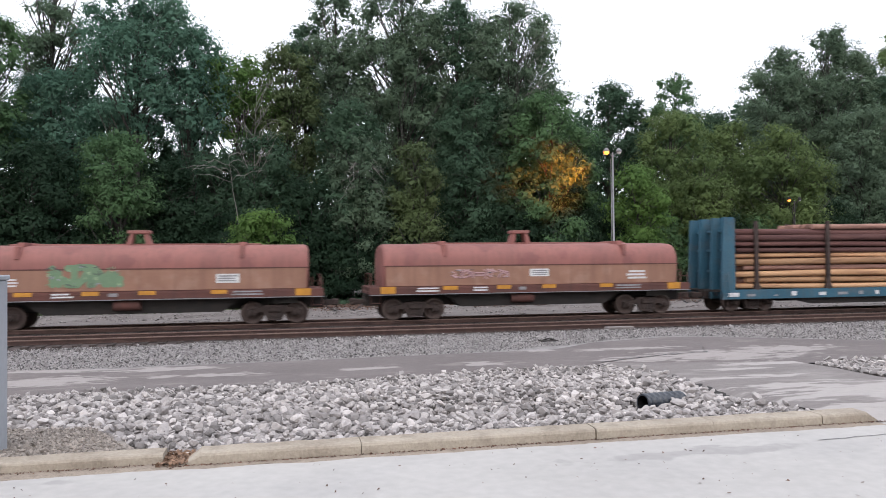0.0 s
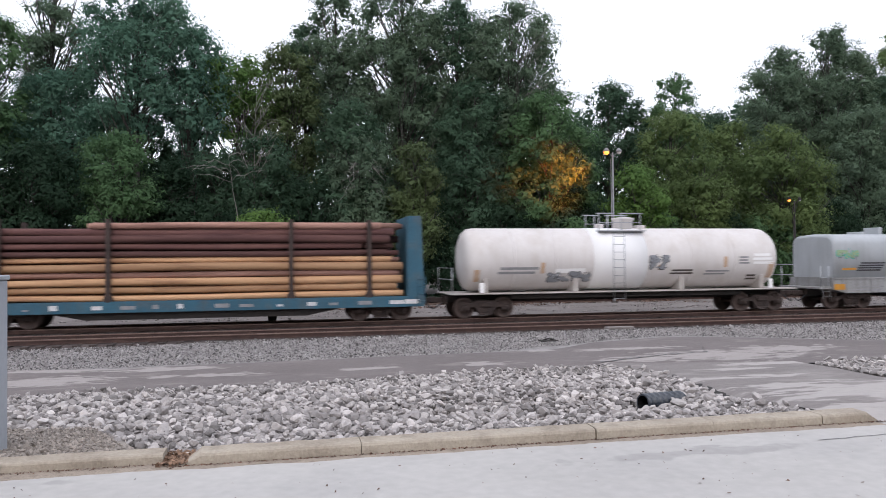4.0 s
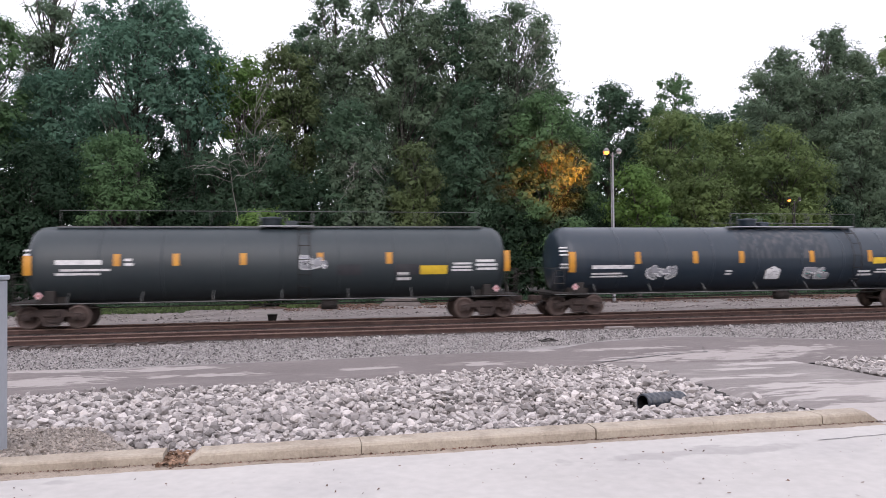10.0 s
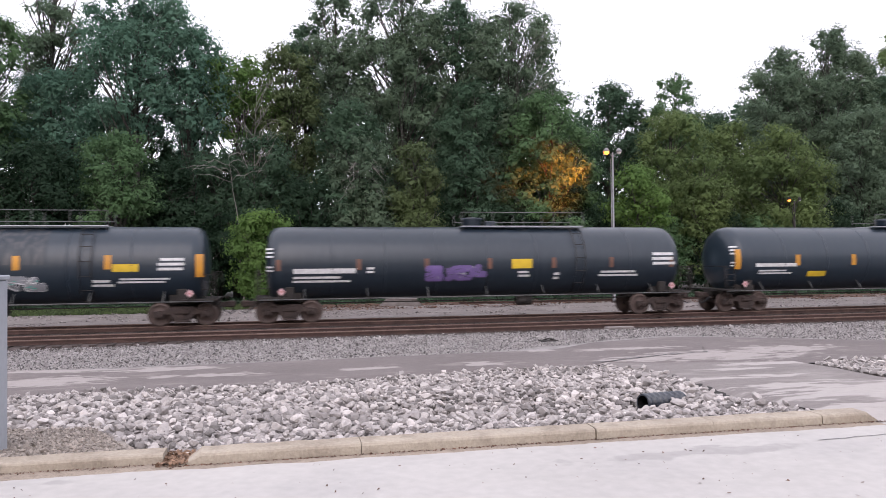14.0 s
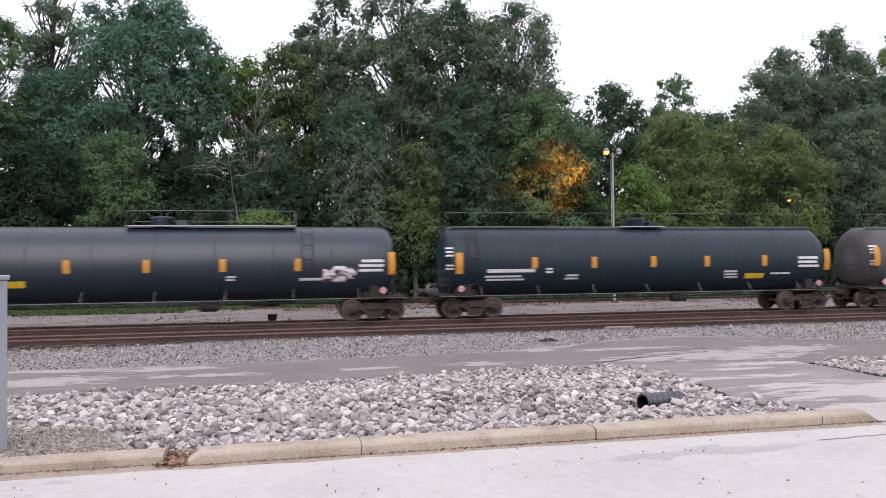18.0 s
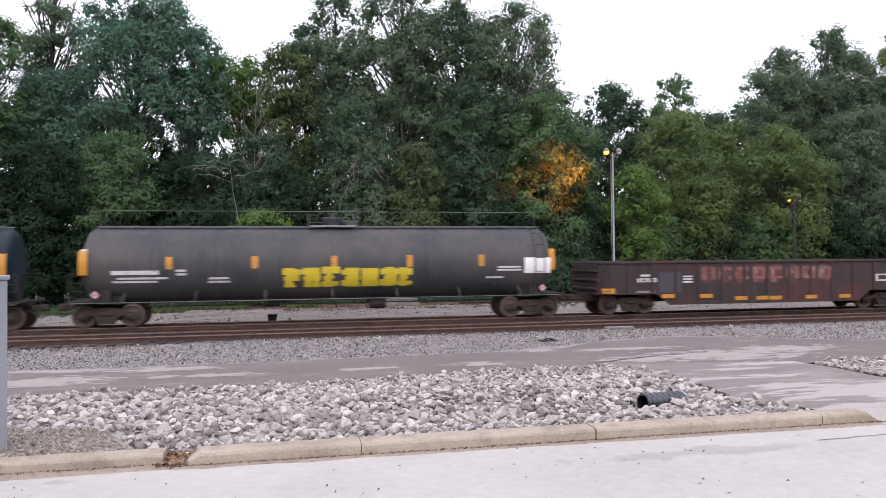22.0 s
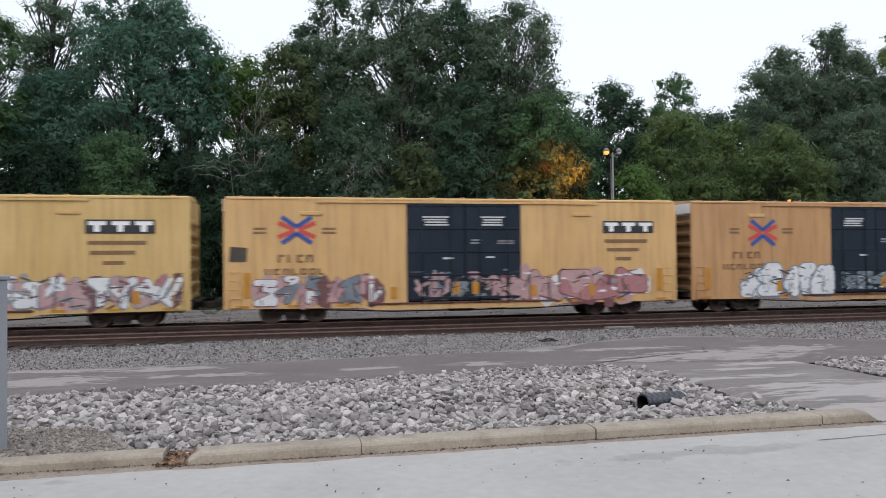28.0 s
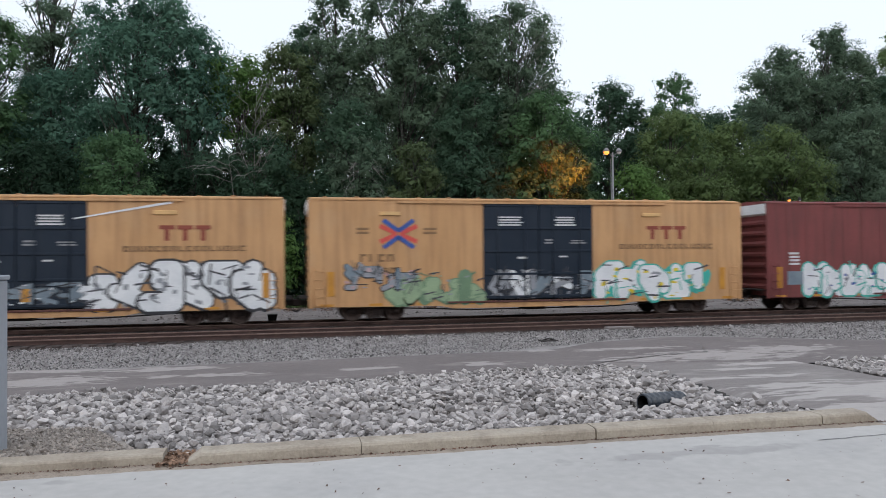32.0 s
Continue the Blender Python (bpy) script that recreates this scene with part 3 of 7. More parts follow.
def truck(car, x):
    """A two-axle truck under a car."""
    t = tagged(new("truck"), "rust-brown two-axle freight truck")
    t.parent, t.matrix_basis = car, pose(x, 0, 0)
    for k in (-1, 1):
        part("side_frame", shared("side_frame_%d" % k, lambda: side_frame_shape(k), TRUCK_IRON), TRUCK_IRON, t)
    part("bolster", shared("bolster", lambda: Shape().box(-0.22, 0.22, -0.95, 0.95, 0.45, 0.78, 0.03).turned([(0.75, 0.2), (0.86, 0.2)], "z", 12), TRUCK_IRON), TRUCK_IRON, t)
    for i in (-0.89, 0.89):
        w = part("wheelset", shared("wheelset", wheelset_shape, WHEEL_IRON), WHEEL_IRON, t, at=pose(i, 0, 0.457))
        if len(w.data.materials) < 2:
            w.data.materials.append(WHEEL_RIM)
        WHEELSETS.append((w, i))
    return t


def coupler(car, x, k):
    """Draft gear, coupler head, hose and uncoupling lever at one end; k: which way it points."""
    s = Shape().box(x - k * 0.5, x + k * 0.42, -0.11, 0.11, 0.68, 0.90, 0.02)
    s.box(x + k * 0.36, x + k * 0.68, -0.17, 0.15, 0.66, 0.94, 0.05)
    s.box(x - k * 0.06, x + k * 0.04, -0.30, 0.30, 0.60, 1.0, 0.02)
    part("coupler", s, TRUCK_IRON, car, "rusty coupler")
    part("brake_hose", Shape().tube([(x + k * 0.1, -0.35, 0.72), (x + k * 0.3, -0.33, 0.55), (x + k * 0.5, -0.3, 0.42), (x + k * 0.66, -0.26, 0.52)], 0.028, 6), PIPE_BLACK, car)
    part("uncoupling_lever", Shape().tube([(x - k * 0.02, -0.1, 1.02), (x + k * 0.12, -0.5, 1.0), (x + k * 0.12, -1.3, 0.98), (x + k * 0.1, -1.38, 0.78)], 0.016, 5), GRIME, car)


CARS = []


def car_base(name, label, s_mid, group, half_trucks, half_len, first_in=0.0):
    c = thing(name, label, "freight car", group)
    CARS.append((c, s_mid))
    for k in (-1, 1):
        truck(c, k * half_trucks + (first_in if k < 0 else 0.0))
        coupler(c, k * half_len, k)
    return c


def ladder_shape(x0, x1, y, z0, z1, n, r=0.014):
    s = Shape().tube([(x0, y, z0), (x0, y, z1)], r * 1.3, 5).tube([(x1, y, z0), (x1, y, z1)], r * 1.3, 5)
    for i in range(n):
        z = z0 + (z1 - z0) * (i + 0.5) / n
        s.tube([(x0, y, z), (x1, y, z)], r, 5)
    return s


def flat_mark(car, name, x0, x1, z0, z1, y, material, label=""):
    return part(name, Shape().box(x0, x1, y - 0.006, y, z0, z1, 0.002), material, car, label)


def bars(car, x0, x1, z0, z1, y, material, rows, seed, name="stencil"):
    """Rows of unreadable writing as plain bars, a part for each row."""
    rnd = random.Random(seed)
    h = (z1 - z0) / rows
    for i in range(rows):
        a, b = x0 + rnd.uniform(0, 0.12) * (x1 - x0), x1 - rnd.uniform(0, 0.2) * (x1 - x0)
        part(name, Shape().box(a, b, y - 0.005, y, z0 + (i + 0.2) * h, z0 + (i + 0.78) * h, 0.002), material, car)


def blocks(car, x0, x1, z0, z1, y, material, n, seed, name="stencil"):
    """A row of blocks in place of big letters, a part for each."""
    rnd = random.Random(seed)
    w = (x1 - x0) / n
    for i in range(n):
        a = x0 + i * w
        s = Shape().box(a + 0.08 * w, a + 0.36 * w, y - 0.005, y, z0, z1, 0.002)
        if rnd.random() < 0.75:
            s.box(a + 0.36 * w, a + 0.84 * w, y - 0.005, y, z1 - 0.28 * (z1 - z0), z1, 0.002)
        if rnd.random() < 0.6:
            s.box(a + 0.36 * w, a + 0.84 * w, y - 0.005, y, z0, z0 + 0.22 * (z1 - z0), 0.002)
        if rnd.random() < 0.6:
            s.box(a + 0.60 * w, a + 0.86 * w, y - 0.0065, y, z0 + 0.001, z1 - 0.001, 0.002)
        part(name, s, material, car)


def blob(rnd, cx, cz, w, h, n=18, wob=0.22):
    """A rounded, uneven outline."""
    p = [rnd.uniform(-wob, wob) for _ in range(6)]
    out = []
    for i in range(n):
        t = 2 * math.pi * i / n
        k = 1 + p[0] * math.cos(2 * t + p[1] * 9) + 0.7 * p[2] * math.cos(3 * t + p[3] * 9) + 0.5 * p[4] * math.cos(5 * t + p[5] * 9)
        q = 0.75
        c, s = math.cos(t), math.sin(t)
        out.append((cx + 0.5 * w * k * math.copysign(abs(c) ** q, c), cz + 0.5 * h * k * math.copysign(abs(s) ** q, s)))
    return out


GRID = [(x, z) for x in (0.08, 0.5, 0.92) for z in (0.05, 0.36, 0.66, 0.95)]


def stroke_path(rnd):
    """A bent stroke through a few places of a letter's field."""
    pts = [rnd.choice(GRID)]
    while len(pts) < rnd.randint(3, 4):
        q = rnd.choice(GRID)
        if 0.3 < math.hypot(q[0] - pts[-1][0], q[1] - pts[-1][1]) < 0.95:
            pts.append(q)
    return pts


def fat_stroke(wall, shape, pts, thick, lift):
    """A stroke as fat slabs with rounded joints."""
    for i, (a, b) in enumerate(zip(pts, pts[1:])):
        dx, dz = b[0] - a[0], b[1] - a[1]
        k = math.hypot(dx, dz) or 1.0
        dx, dz = dx / k, dz / k
        o = []
        for c, s, first in ((a, -1, True), (b, 1, False)):
            for t in (-80, -40, 0, 40, 80):
                u = math.radians(t)
                o.append((c[0] + s * thick * math.cos(u) * dx + s * thick * math.sin(u) * -dz, c[1] + s * thick * math.cos(u) * dz + s * thick * math.sin(u) * dx))
        wall(shape, o, lift + 0.0001 * i)


def graffiti(car, x0, x1, z0, z1, wall, letters, fill, edge, accent, seed, backing=None, thick=0.15):
    """Sprayed lettering as plain fat strokes. wall(shape, outline, lift): how an outline lies on the car's side.
    fill may name several colours; each letter then takes one or two of them."""
    rnd = random.Random(seed)
    fills = fill if isinstance(fill, tuple) else (fill,)
    g = tagged(new("graffiti"), "sprayed graffiti in %s, unreadable" % " and ".join([fills[0], edge, accent]))
    g.parent = car
    w, h = (x1 - x0) / letters, z1 - z0
    if backing:
        backs = backing if isinstance(backing, tuple) else (backing,)
        for i in range(2 * letters):
            s = Shape()
            wall(s, blob(rnd, x0 + (i + 0.5) * (x1 - x0) / (2 * letters), 0.5 * (z0 + z1) + rnd.uniform(-0.16, 0.10) * h, w * rnd.uniform(0.6, 1.0), h * rnd.uniform(0.55, 0.98), 13, 0.3), 0.003 + 0.00015 * (i % 13))
            part("backing", s, PAINT[backs[rnd.randrange(len(backs))]], g)
    for i in range(letters):
        s = Shape()
        ax, az, hh = x0 + (i + 0.03) * w, z0 + rnd.uniform(0.0, 0.08) * h, h * rnd.uniform(0.84, 1.0)
        jut = 0.0045 * (i % 3)
        paths = [[(ax + w * 0.97 * q[0], az + hh * (0.1 + 0.8 * q[1])) for q in stroke_path(rnd)] for _ in range(rnd.randint(2, 3))]
        th = thick * min(w, h) * rnd.uniform(0.85, 1.2)
        one, two = rnd.choice(fills), rnd.choice(fills)
        for j, p in enumerate(paths):
            s.slot = 0
            fat_stroke(wall, s, p, th * 1.30, 0.006 + jut)
            s.slot = 1 if j % 2 == 0 else 3
            fat_stroke(wall, s, [(a + 0.02, b + 0.015) for a, b in p], th, 0.0085 + jut + 0.0004 * j)
        # shading, drips and breaks inside the strokes
        for j in range(rnd.randint(3, 6)):
            s.slot = rnd.choice((2, 2, 4))
            wall(s, blob(rnd, ax + rnd.uniform(0.05, 0.95) * w, az + rnd.uniform(0.05, 0.95) * hh, w * rnd.uniform(0.06, 0.30), hh * rnd.uniform(0.04, 0.14), 9, 0.45), 0.0112 + jut + 0.0002 * j)
        for j in range(rnd.randint(4, 8)):
            s.slot = rnd.choice((0, 5))
            px, pz = ax + rnd.uniform(0.05, 0.95) * w, az + rnd.uniform(0.05, 0.95) * hh
            a, ln = rnd.choice((0.1, 0.3, 1.2, 1.6, 2.8)) + rnd.uniform(-0.2, 0.2), rnd.uniform(0.06, 0.24) * hh
            fat_stroke(wall, s, [(px - ln * math.cos(a), pz - ln * math.sin(a)), (px + ln * math.cos(a), pz + ln * math.sin(a))], 0.016 * h * rnd.uniform(0.7, 1.6), 0.0132 + jut)
        me = s.mesh("letter_shape")
        for colour in (edge, one, accent, two, "grey", "soot"):
            me.materials.append(PAINT[colour])
        part("letter_shape", me, None, g)
    return g


def flat_wall(y):
    def lay(shape, outline, lift):
        area = sum(a[0] * b[1] - b[0] * a[1] for a, b in zip(outline, outline[1:] + outline[:1]))
        o = outline if area > 0 else outline[::-1]
        shape.add([(x, y - lift, z) for x, z in o], [tuple(range(len(o)))])
    return lay


def round_wall(R, cz):
    """Lays outlines on the near side of a lying cylinder, as fans from their middle."""
    def lay(shape, outline, lift):
        area = sum(a[0] * b[1] - b[0] * a[1] for a, b in zip(outline, outline[1:] + outline[:1]))
        o = outline if area > 0 else outline[::-1]
        mx, mz = sum(p[0] for p in o) / len(o), sum(p[1] for p in o) / len(o)
        def on(x, z):
            t = max(-1.4, min(1.4, (z - cz) / R))
            return (x, -(R + lift) * math.cos(t), cz + (R + lift) * math.sin(t))
        n = len(o)
        ring = [on(x, z) for x, z in o]
        mid = [on(mx + 0.5 * (x - mx), mz + 0.5 * (z - mz)) for x, z in o]
        shape.add(ring + mid + [on(mx, mz)], [(i, (i + 1) % n, n + (i + 1) % n, n + i) for i in range(n)] + [(n + i, n + (i + 1) % n, 2 * n) for i in range(n)], True)
    return lay


def round_patch(car, name, x0, x1, z0, z1, R, cz, material, label="", lift=0.006):
    """A marking on a lying cylinder's near side; z counts along the skin from its middle height."""
    rows = []
    n = 4 if z1 - z0 < 0.6 else 14
    for i in range(n + 1):
        t = (z0 + (z1 - z0) * i / n - cz) / R
        rows.append([(x, -(R + lift) * math.cos(t), cz + (R + lift) * math.sin(t)) for x in (x0, x1)])
    return part(name, Shape().loft(rows, caps=False, closed=False), material, car, label)


def round_bars(car, x0, x1, z0, z1, R, cz, material, rows, seed, name="stencil"):
    rnd = random.Random(seed)
    h = (z1 - z0) / rows
    for i in range(rows):
        a, b = x0 + rnd.uniform(0, 0.12) * (x1 - x0), x1 - rnd.uniform(0, 0.2) * (x1 - x0)
        rr = []
        for q in range(3):
            t = (z0 + (i + 0.2 + 0.29 * q) * h - cz) / R
            rr.append([(x, -(R + 0.006) * math.cos(t), cz + (R + 0.006) * math.sin(t)) for x in (a, b)])
        part(name, Shape().loft(rr, caps=False, closed=False), material, car)


# ---------------------------------------------------------------- tank cars
mat("dull_grey_rail", (0.16, 0.165, 0.165), (0.11, 0.112, 0.112), 3.0, 0.7, 0.2)


def tank_shape(half, R, cz, n=40):
    """A lying tank with domed heads."""
    head = [(half - 0.62, 1.0), (half - 0.40, 0.975), (half - 0.20, 0.88), (half - 0.08, 0.70), (half - 0.02, 0.42), (half, 0.0)]
    prof = [(-a, R * k) for a, k in head[::-1]] + [(half * i / 5, R) for i in range(-4, 5)] + [(a, R * k) for a, k in head]
    return Shape().turned(prof, "x", n, (0, 0, cz))


def seams(c, xs, R, cz, paint):
    for x in xs:
        part("seam", Shape().turned([(x - 0.03, R), (x - 0.03, R + 0.007), (x + 0.03, R + 0.007), (x + 0.03, R)], "x", 40, (0, 0, cz)), paint, c)


def tank_underframe(c, half, R, cz, trucks, colour, rail_colour):
    for k in (-1, 1):
        x0, x1 = k * (trucks - 1.25), k * (half + 0.42)
        part("stub_sill", Shape().box(x0, x1, -0.32, 0.32, 0.78, 1.05, 0.02), colour, c)
        part("end_platform", Shape().box(k * (half - 0.95), k * (half + 0.42), -1.45, 1.45, 1.02, 1.08, 0.01), rail_colour, c)
        part("saddle", Shape().box(k * trucks - 0.5, k * trucks + 0.5, -1.0, 1.0, 0.9, cz - R * 0.72, 0.03).box(k * trucks - 0.18, k * trucks + 0.18, -1.3, 1.3, 1.0, 1.5, 0.03), colour, c)
        part("end_ladder", ladder_shape(k * (half - 0.15), k * (half + 0.25), -1.42, 0.75, 2.2, 5), rail_colour, c)
        s = Shape()
        for y in (-1.42, 1.42):
            s.tube([(k * (half + 0.36), y, 1.08), (k * (half + 0.36), y, 2.15)], 0.018, 6)
        s.tube([(k * (half + 0.36), -1.42, 2.15), (k * (half + 0.36), 1.42, 2.15)], 0.018, 6)
        part("end_railing", s, rail_colour, c)
    for y in (-1.5, 1.5):
        s = Shape().tube([(-half - 0.3, y, 1.0), (half + 0.3, y, 1.0)], 0.022, 6)
        for i in range(-3, 4):
            s.tube([(i * half / 3.6, y, 1.0), (i * half / 3.6, y * 0.72, cz - R * 0.62)], 0.02, 5)
        part("side_rail", s, MATS["dull_grey_rail"], c, "thin grey side rail")
    part("brake_rigging", Shape().tube([(-trucks + 1.3, -0.4, 0.78), (trucks - 1.3, -0.4, 0.78)], 0.03, 6).turned([(1.6, 0.0), (1.6, 0.2), (2.3, 0.2), (2.3, 0.0)], "x", 12, (0, -0.5, 0.72)), GRIME, c)


def top_works(c, x0, x1, top, dome_x, colour, rail_h=0.62, long_rail=None, dome_r=0.42, box_w=1.0):
    """Manway, walkway grating and hand rails on top of a tank."""
    part("manway", Shape().turned([(top - 0.08, dome_r), (top + 0.30, dome_r), (top + 0.33, dome_r + 0.05), (top + 0.40, dome_r + 0.05), (top + 0.44, 0.1), (top + 0.44, 0.0)], "z", 18, (dome_x, 0, 0)), colour, c, "round manway dome")
    part("valve_housing", Shape().box(dome_x + 0.55, dome_x + 0.55 + box_w * 0.5, -0.25, 0.25, top - 0.05, top + 0.26, 0.03), colour, c)
    for y in (-0.95, 0.95):
        z = top - 0.28
        w = 0.58 * y
        part("walkway", Shape().box(x0, x1, w - 0.22, w + 0.22, top - 0.02, top + 0.03, 0.01), GALVANISED, c)
        s = Shape()
        for i in range(max(2, int((x1 - x0) / 1.2)) + 1):
            x = x0 + (x1 - x0) * i / max(2, int((x1 - x0) / 1.2))
            s.tube([(x, y * 0.8, z), (x, y * 0.8, top + rail_h)], 0.011, 5)
        for h in ((1.0,) if y < 0 else (0.45,)):
            s.tube([(x0, y * 0.8, top - 0.05 + (rail_h + 0.05) * h), (x1, y * 0.8, top - 0.05 + (rail_h + 0.05) * h)], 0.015, 5)
        part("hand_rail", s, MATS["dull_grey_rail"], c)
    if long_rail:
        s = Shape().tube([(-long_rail, 0, top + 0.66), (long_rail, 0, top + 0.66)], 0.013, 5)
        for i in range(-3, 4):
            s.tube([(i * long_rail / 3, 0, top), (i * long_rail / 3, 0, top + 0.66)], 0.009, 5)
        part("long_hand_rail", s, MATS["dull_grey_rail"], c)
        for y in (-0.5, 0.5):
            part("long_walkway", Shape().box(-long_rail, long_rail, y - 0.09, y + 0.09, top - 0.03, top + 0.01, 0.005), MATS["dull_grey_rail"], c)


TR, TCZ = 1.56, 2.45


def tank_car(s_mid, half, paint, label, plat, dome_x, ladder_x, ambers, long_rail=None, first_in=0.0):
    c = car_base("tank_car", label, s_mid, "freight cars of the train", half - 0.95, half + 0.35, first_in)
    part("tank", tank_shape(half, TR, TCZ), paint, c, "long cylindrical tank")
    seams(c, [half * i / 4.2 for i in range(-3, 4)], TR, TCZ, paint)
    tank_underframe(c, half, TR, TCZ, half - 0.95, GRIME, GRIME)
    top_works(c, plat[0], plat[1], TCZ + TR, dome_x, paint, long_rail=long_rail)
    for y in (-1, 1):
        lad = Shape()
        pts = [(y * (TR + 0.14) * math.cos(t), TCZ + (TR + 0.14) * math.sin(t)) for t in (-0.95, -0.6, -0.25, 0.1, 0.45, 0.8, 1.05)]
        for x in (ladder_x - 0.22, ladder_x + 0.22):
            lad.tube([(x, a, b) for a, b in pts], 0.02, 5)
        for a, b in pts:
            lad.tube([(ladder_x - 0.22, a, b), (ladder_x + 0.22, a, b)], 0.014, 5)
        part("ladder", lad, GRIME, c)
    for x0, x1, z0, z1 in ambers:
        round_patch(c, "reflector", x0, x1, z0, z1, TR, TCZ, MARK_AMBER, "amber reflective marking")
    for k in (-1, 1):
        part("placard", Shape().plate([(k * (half - 0.62) + a, 1.32 + b) for a, b in ((-0.16, 0), (0, -0.16), (0.16, 0), (0, 0.16))], -1.545, -1.53), mat("pale_pink_placard", (0.62, 0.40, 0.42), (0.55, 0.32, 0.34), 6.0, 0.6), c, "diamond-shaped hazard placard")
        part("placard_stripe", Shape().box(k * (half - 0.62) - 0.09, k * (half - 0.62) + 0.09, -1.549, -1.546, 1.28, 1.36, 0.001), PAINT["pink"], c)
        part("placard_holder", Shape().box(k * (half - 0.62) - 0.05, k * (half - 0.62) + 0.05, -1.53, -1.40, 1.0, 1.2, 0.01), GRIME, c)
    # writing on the domed head
    for z, h, n in ((3.10, 0.10, 3), (2.30, 0.09, 2)):
        for i in range(n):
            a = math.asin((z - i * 1.7 * h - TCZ) / TR)
            r = 0.90 * TR
            at = pose(-half + 0.20, -r * math.cos(a), TCZ + r * math.sin(a)) @ pose(0, 0, 0, 0, 0, -42) @ pose(0, 0, 0, math.degrees(-a), 0, 0)
            part("end_stencil", Shape().box(-0.20, 0.16, -0.035, -0.02, -0.4 * h, 0.4 * h, 0.002), STENCIL, c, at=at)
    return c


ORANGES = lambda xs, z0, z1, w=0.25: [(x, x + w, z0, z1) for x in xs]

tank_f = tank_car(-51.7, 9.6, TANK_GREY, "dusty charcoal tank car with amber reflectors and white stencils", (-0.9, 1.3), -0.4, 0.9,
                  ORANGES((-6.34, -4.17, -1.62, 1.41, 4.24), 2.42, 2.90) + [(-9.5, -9.22, 2.1, 2.85), (9.35, 9.6, 2.05, 2.95)], long_rail=8.6)
for a in ((-8.46, -6.36, 2.42, 2.74, 1), (-8.46, -6.43, 2.05, 2.36, 2), (-5.95, -5.6, 2.4, 2.75, 2), (6.98, 7.94, 2.05, 2.47, 3), (8.0, 9.14, 2.08, 2.6, 3), (4.7, 5.3, 1.65, 2.1, 2)):
    round_bars(tank_f, *a[:4], TR, TCZ, STENCIL, a[4], int(a[0] * 7))
round_patch(tank_f, "yellow_panel", 5.67, 6.84, 1.95, 2.33, TR, TCZ, MARK_YELLOW, "yellow stencil panel")
for x in (2.2, 4.6):
    round_patch(tank_f, "black_panel", x, x + 1.0, 1.95, 2.4, TR, TCZ, PAINT["black"])
graffiti(tank_f, 0.75, 1.75, 2.2, 2.9, round_wall(TR, TCZ), 2, "grey", "white", "grey", 4)

tank_g = tank_car(-30.03, 9.7, TANK_BLACK, "black tank car with pale streaks and amber reflectors", (-0.9, 5.9), 0.5, 5.3,
                  ORANGES((-6.2, -3.35, -0.99, 2.74, 5.96), 2.3, 2.85) + [(-9.36, -9.06, 1.95, 2.87), (9.3, 9.6, 1.95, 2.87)])
round_patch(tank_g, "dusty_band", -0.9, 3.9, 2.5, 4.3, TR, TCZ, TANK_STREAKED, "band with pale dust streaks", 0.004)
for a in ((-8.42, -6.23, 2.03, 2.32, 1), (-8.42, -6.47, 1.66, 1.94, 2), (7.88, 9.06, 2.2, 2.77, 3), (5.42, 6.29, 1.55, 1.92, 2), (6.29, 8.39, 1.71, 1.97, 2), (-1.7, -1.3, 1.7, 2.0, 2)):
    round_bars(tank_g, *a[:4], TR, TCZ, STENCIL, a[4], int(a[0] * 7))
round_patch(tank_g, "yellow_panel", 6.25, 7.18, 2.2, 2.5, TR, TCZ, MARK_YELLOW, "yellow stencil panel")
graffiti(tank_g, -5.6, -4.2, 1.55, 2.2, round_wall(TR, TCZ), 2, "grey", "white", "white", 11)
graffiti(tank_g, 0.45, 1.15, 1.45, 2.1, round_wall(TR, TCZ), 1, "white", "black", "grey", 12)
graffiti(tank_g, 2.5, 3.8, 1.45, 2.05, round_wall(TR, TCZ), 2, "grey", "white", "teal", 13)

tank_h = tank_car(-8.8, 9.25, TANK_BLUE, "blue-black tank car with a violet scrawl and white stencils", (-0.95, 4.7), -0.3, 4.2, ORANGES((-8.84, -5.6, -2.75, 0.0, 2.9, 5.6, 8.5), 2.16, 2.62, 0.2))
for o in [o for o in tank_h.children if o.name.startswith("reflector")]:
    o.data.materials.clear()
    o.data.materials.append(mat("dirty_reflector", (0.16, 0.075, 0.05), (0.11, 0.06, 0.045), 3.0, 0.6))
    o["label"] = "dirt-darkened reflective marking"
for a in ((-8.35, -5.51, 1.96, 2.32, 1), (-8.36, -5.74, 1.6, 1.95, 2), (-5.2, -4.81, 2.0, 2.31, 2), (7.56, 8.81, 2.22, 2.86, 3), (1.36, 1.95, 1.75, 2.08, 2), (4.97, 7.27, 1.72, 2.05, 2), (3.0, 3.3, 1.6, 2.0, 2)):
    round_bars(tank_h, *a[:4], TR, TCZ, STENCIL, a[4], int(a[0] * 7))
round_patch(tank_h, "yellow_panel", 1.08, 2.0, 2.16, 2.57, TR, TCZ, MARK_YELLOW, "yellow stencil panel")
graffiti(tank_h, -2.66, -0.1, 1.65, 2.3, round_wall(TR, TCZ), 4, "purple", "purple", "purple", 21)

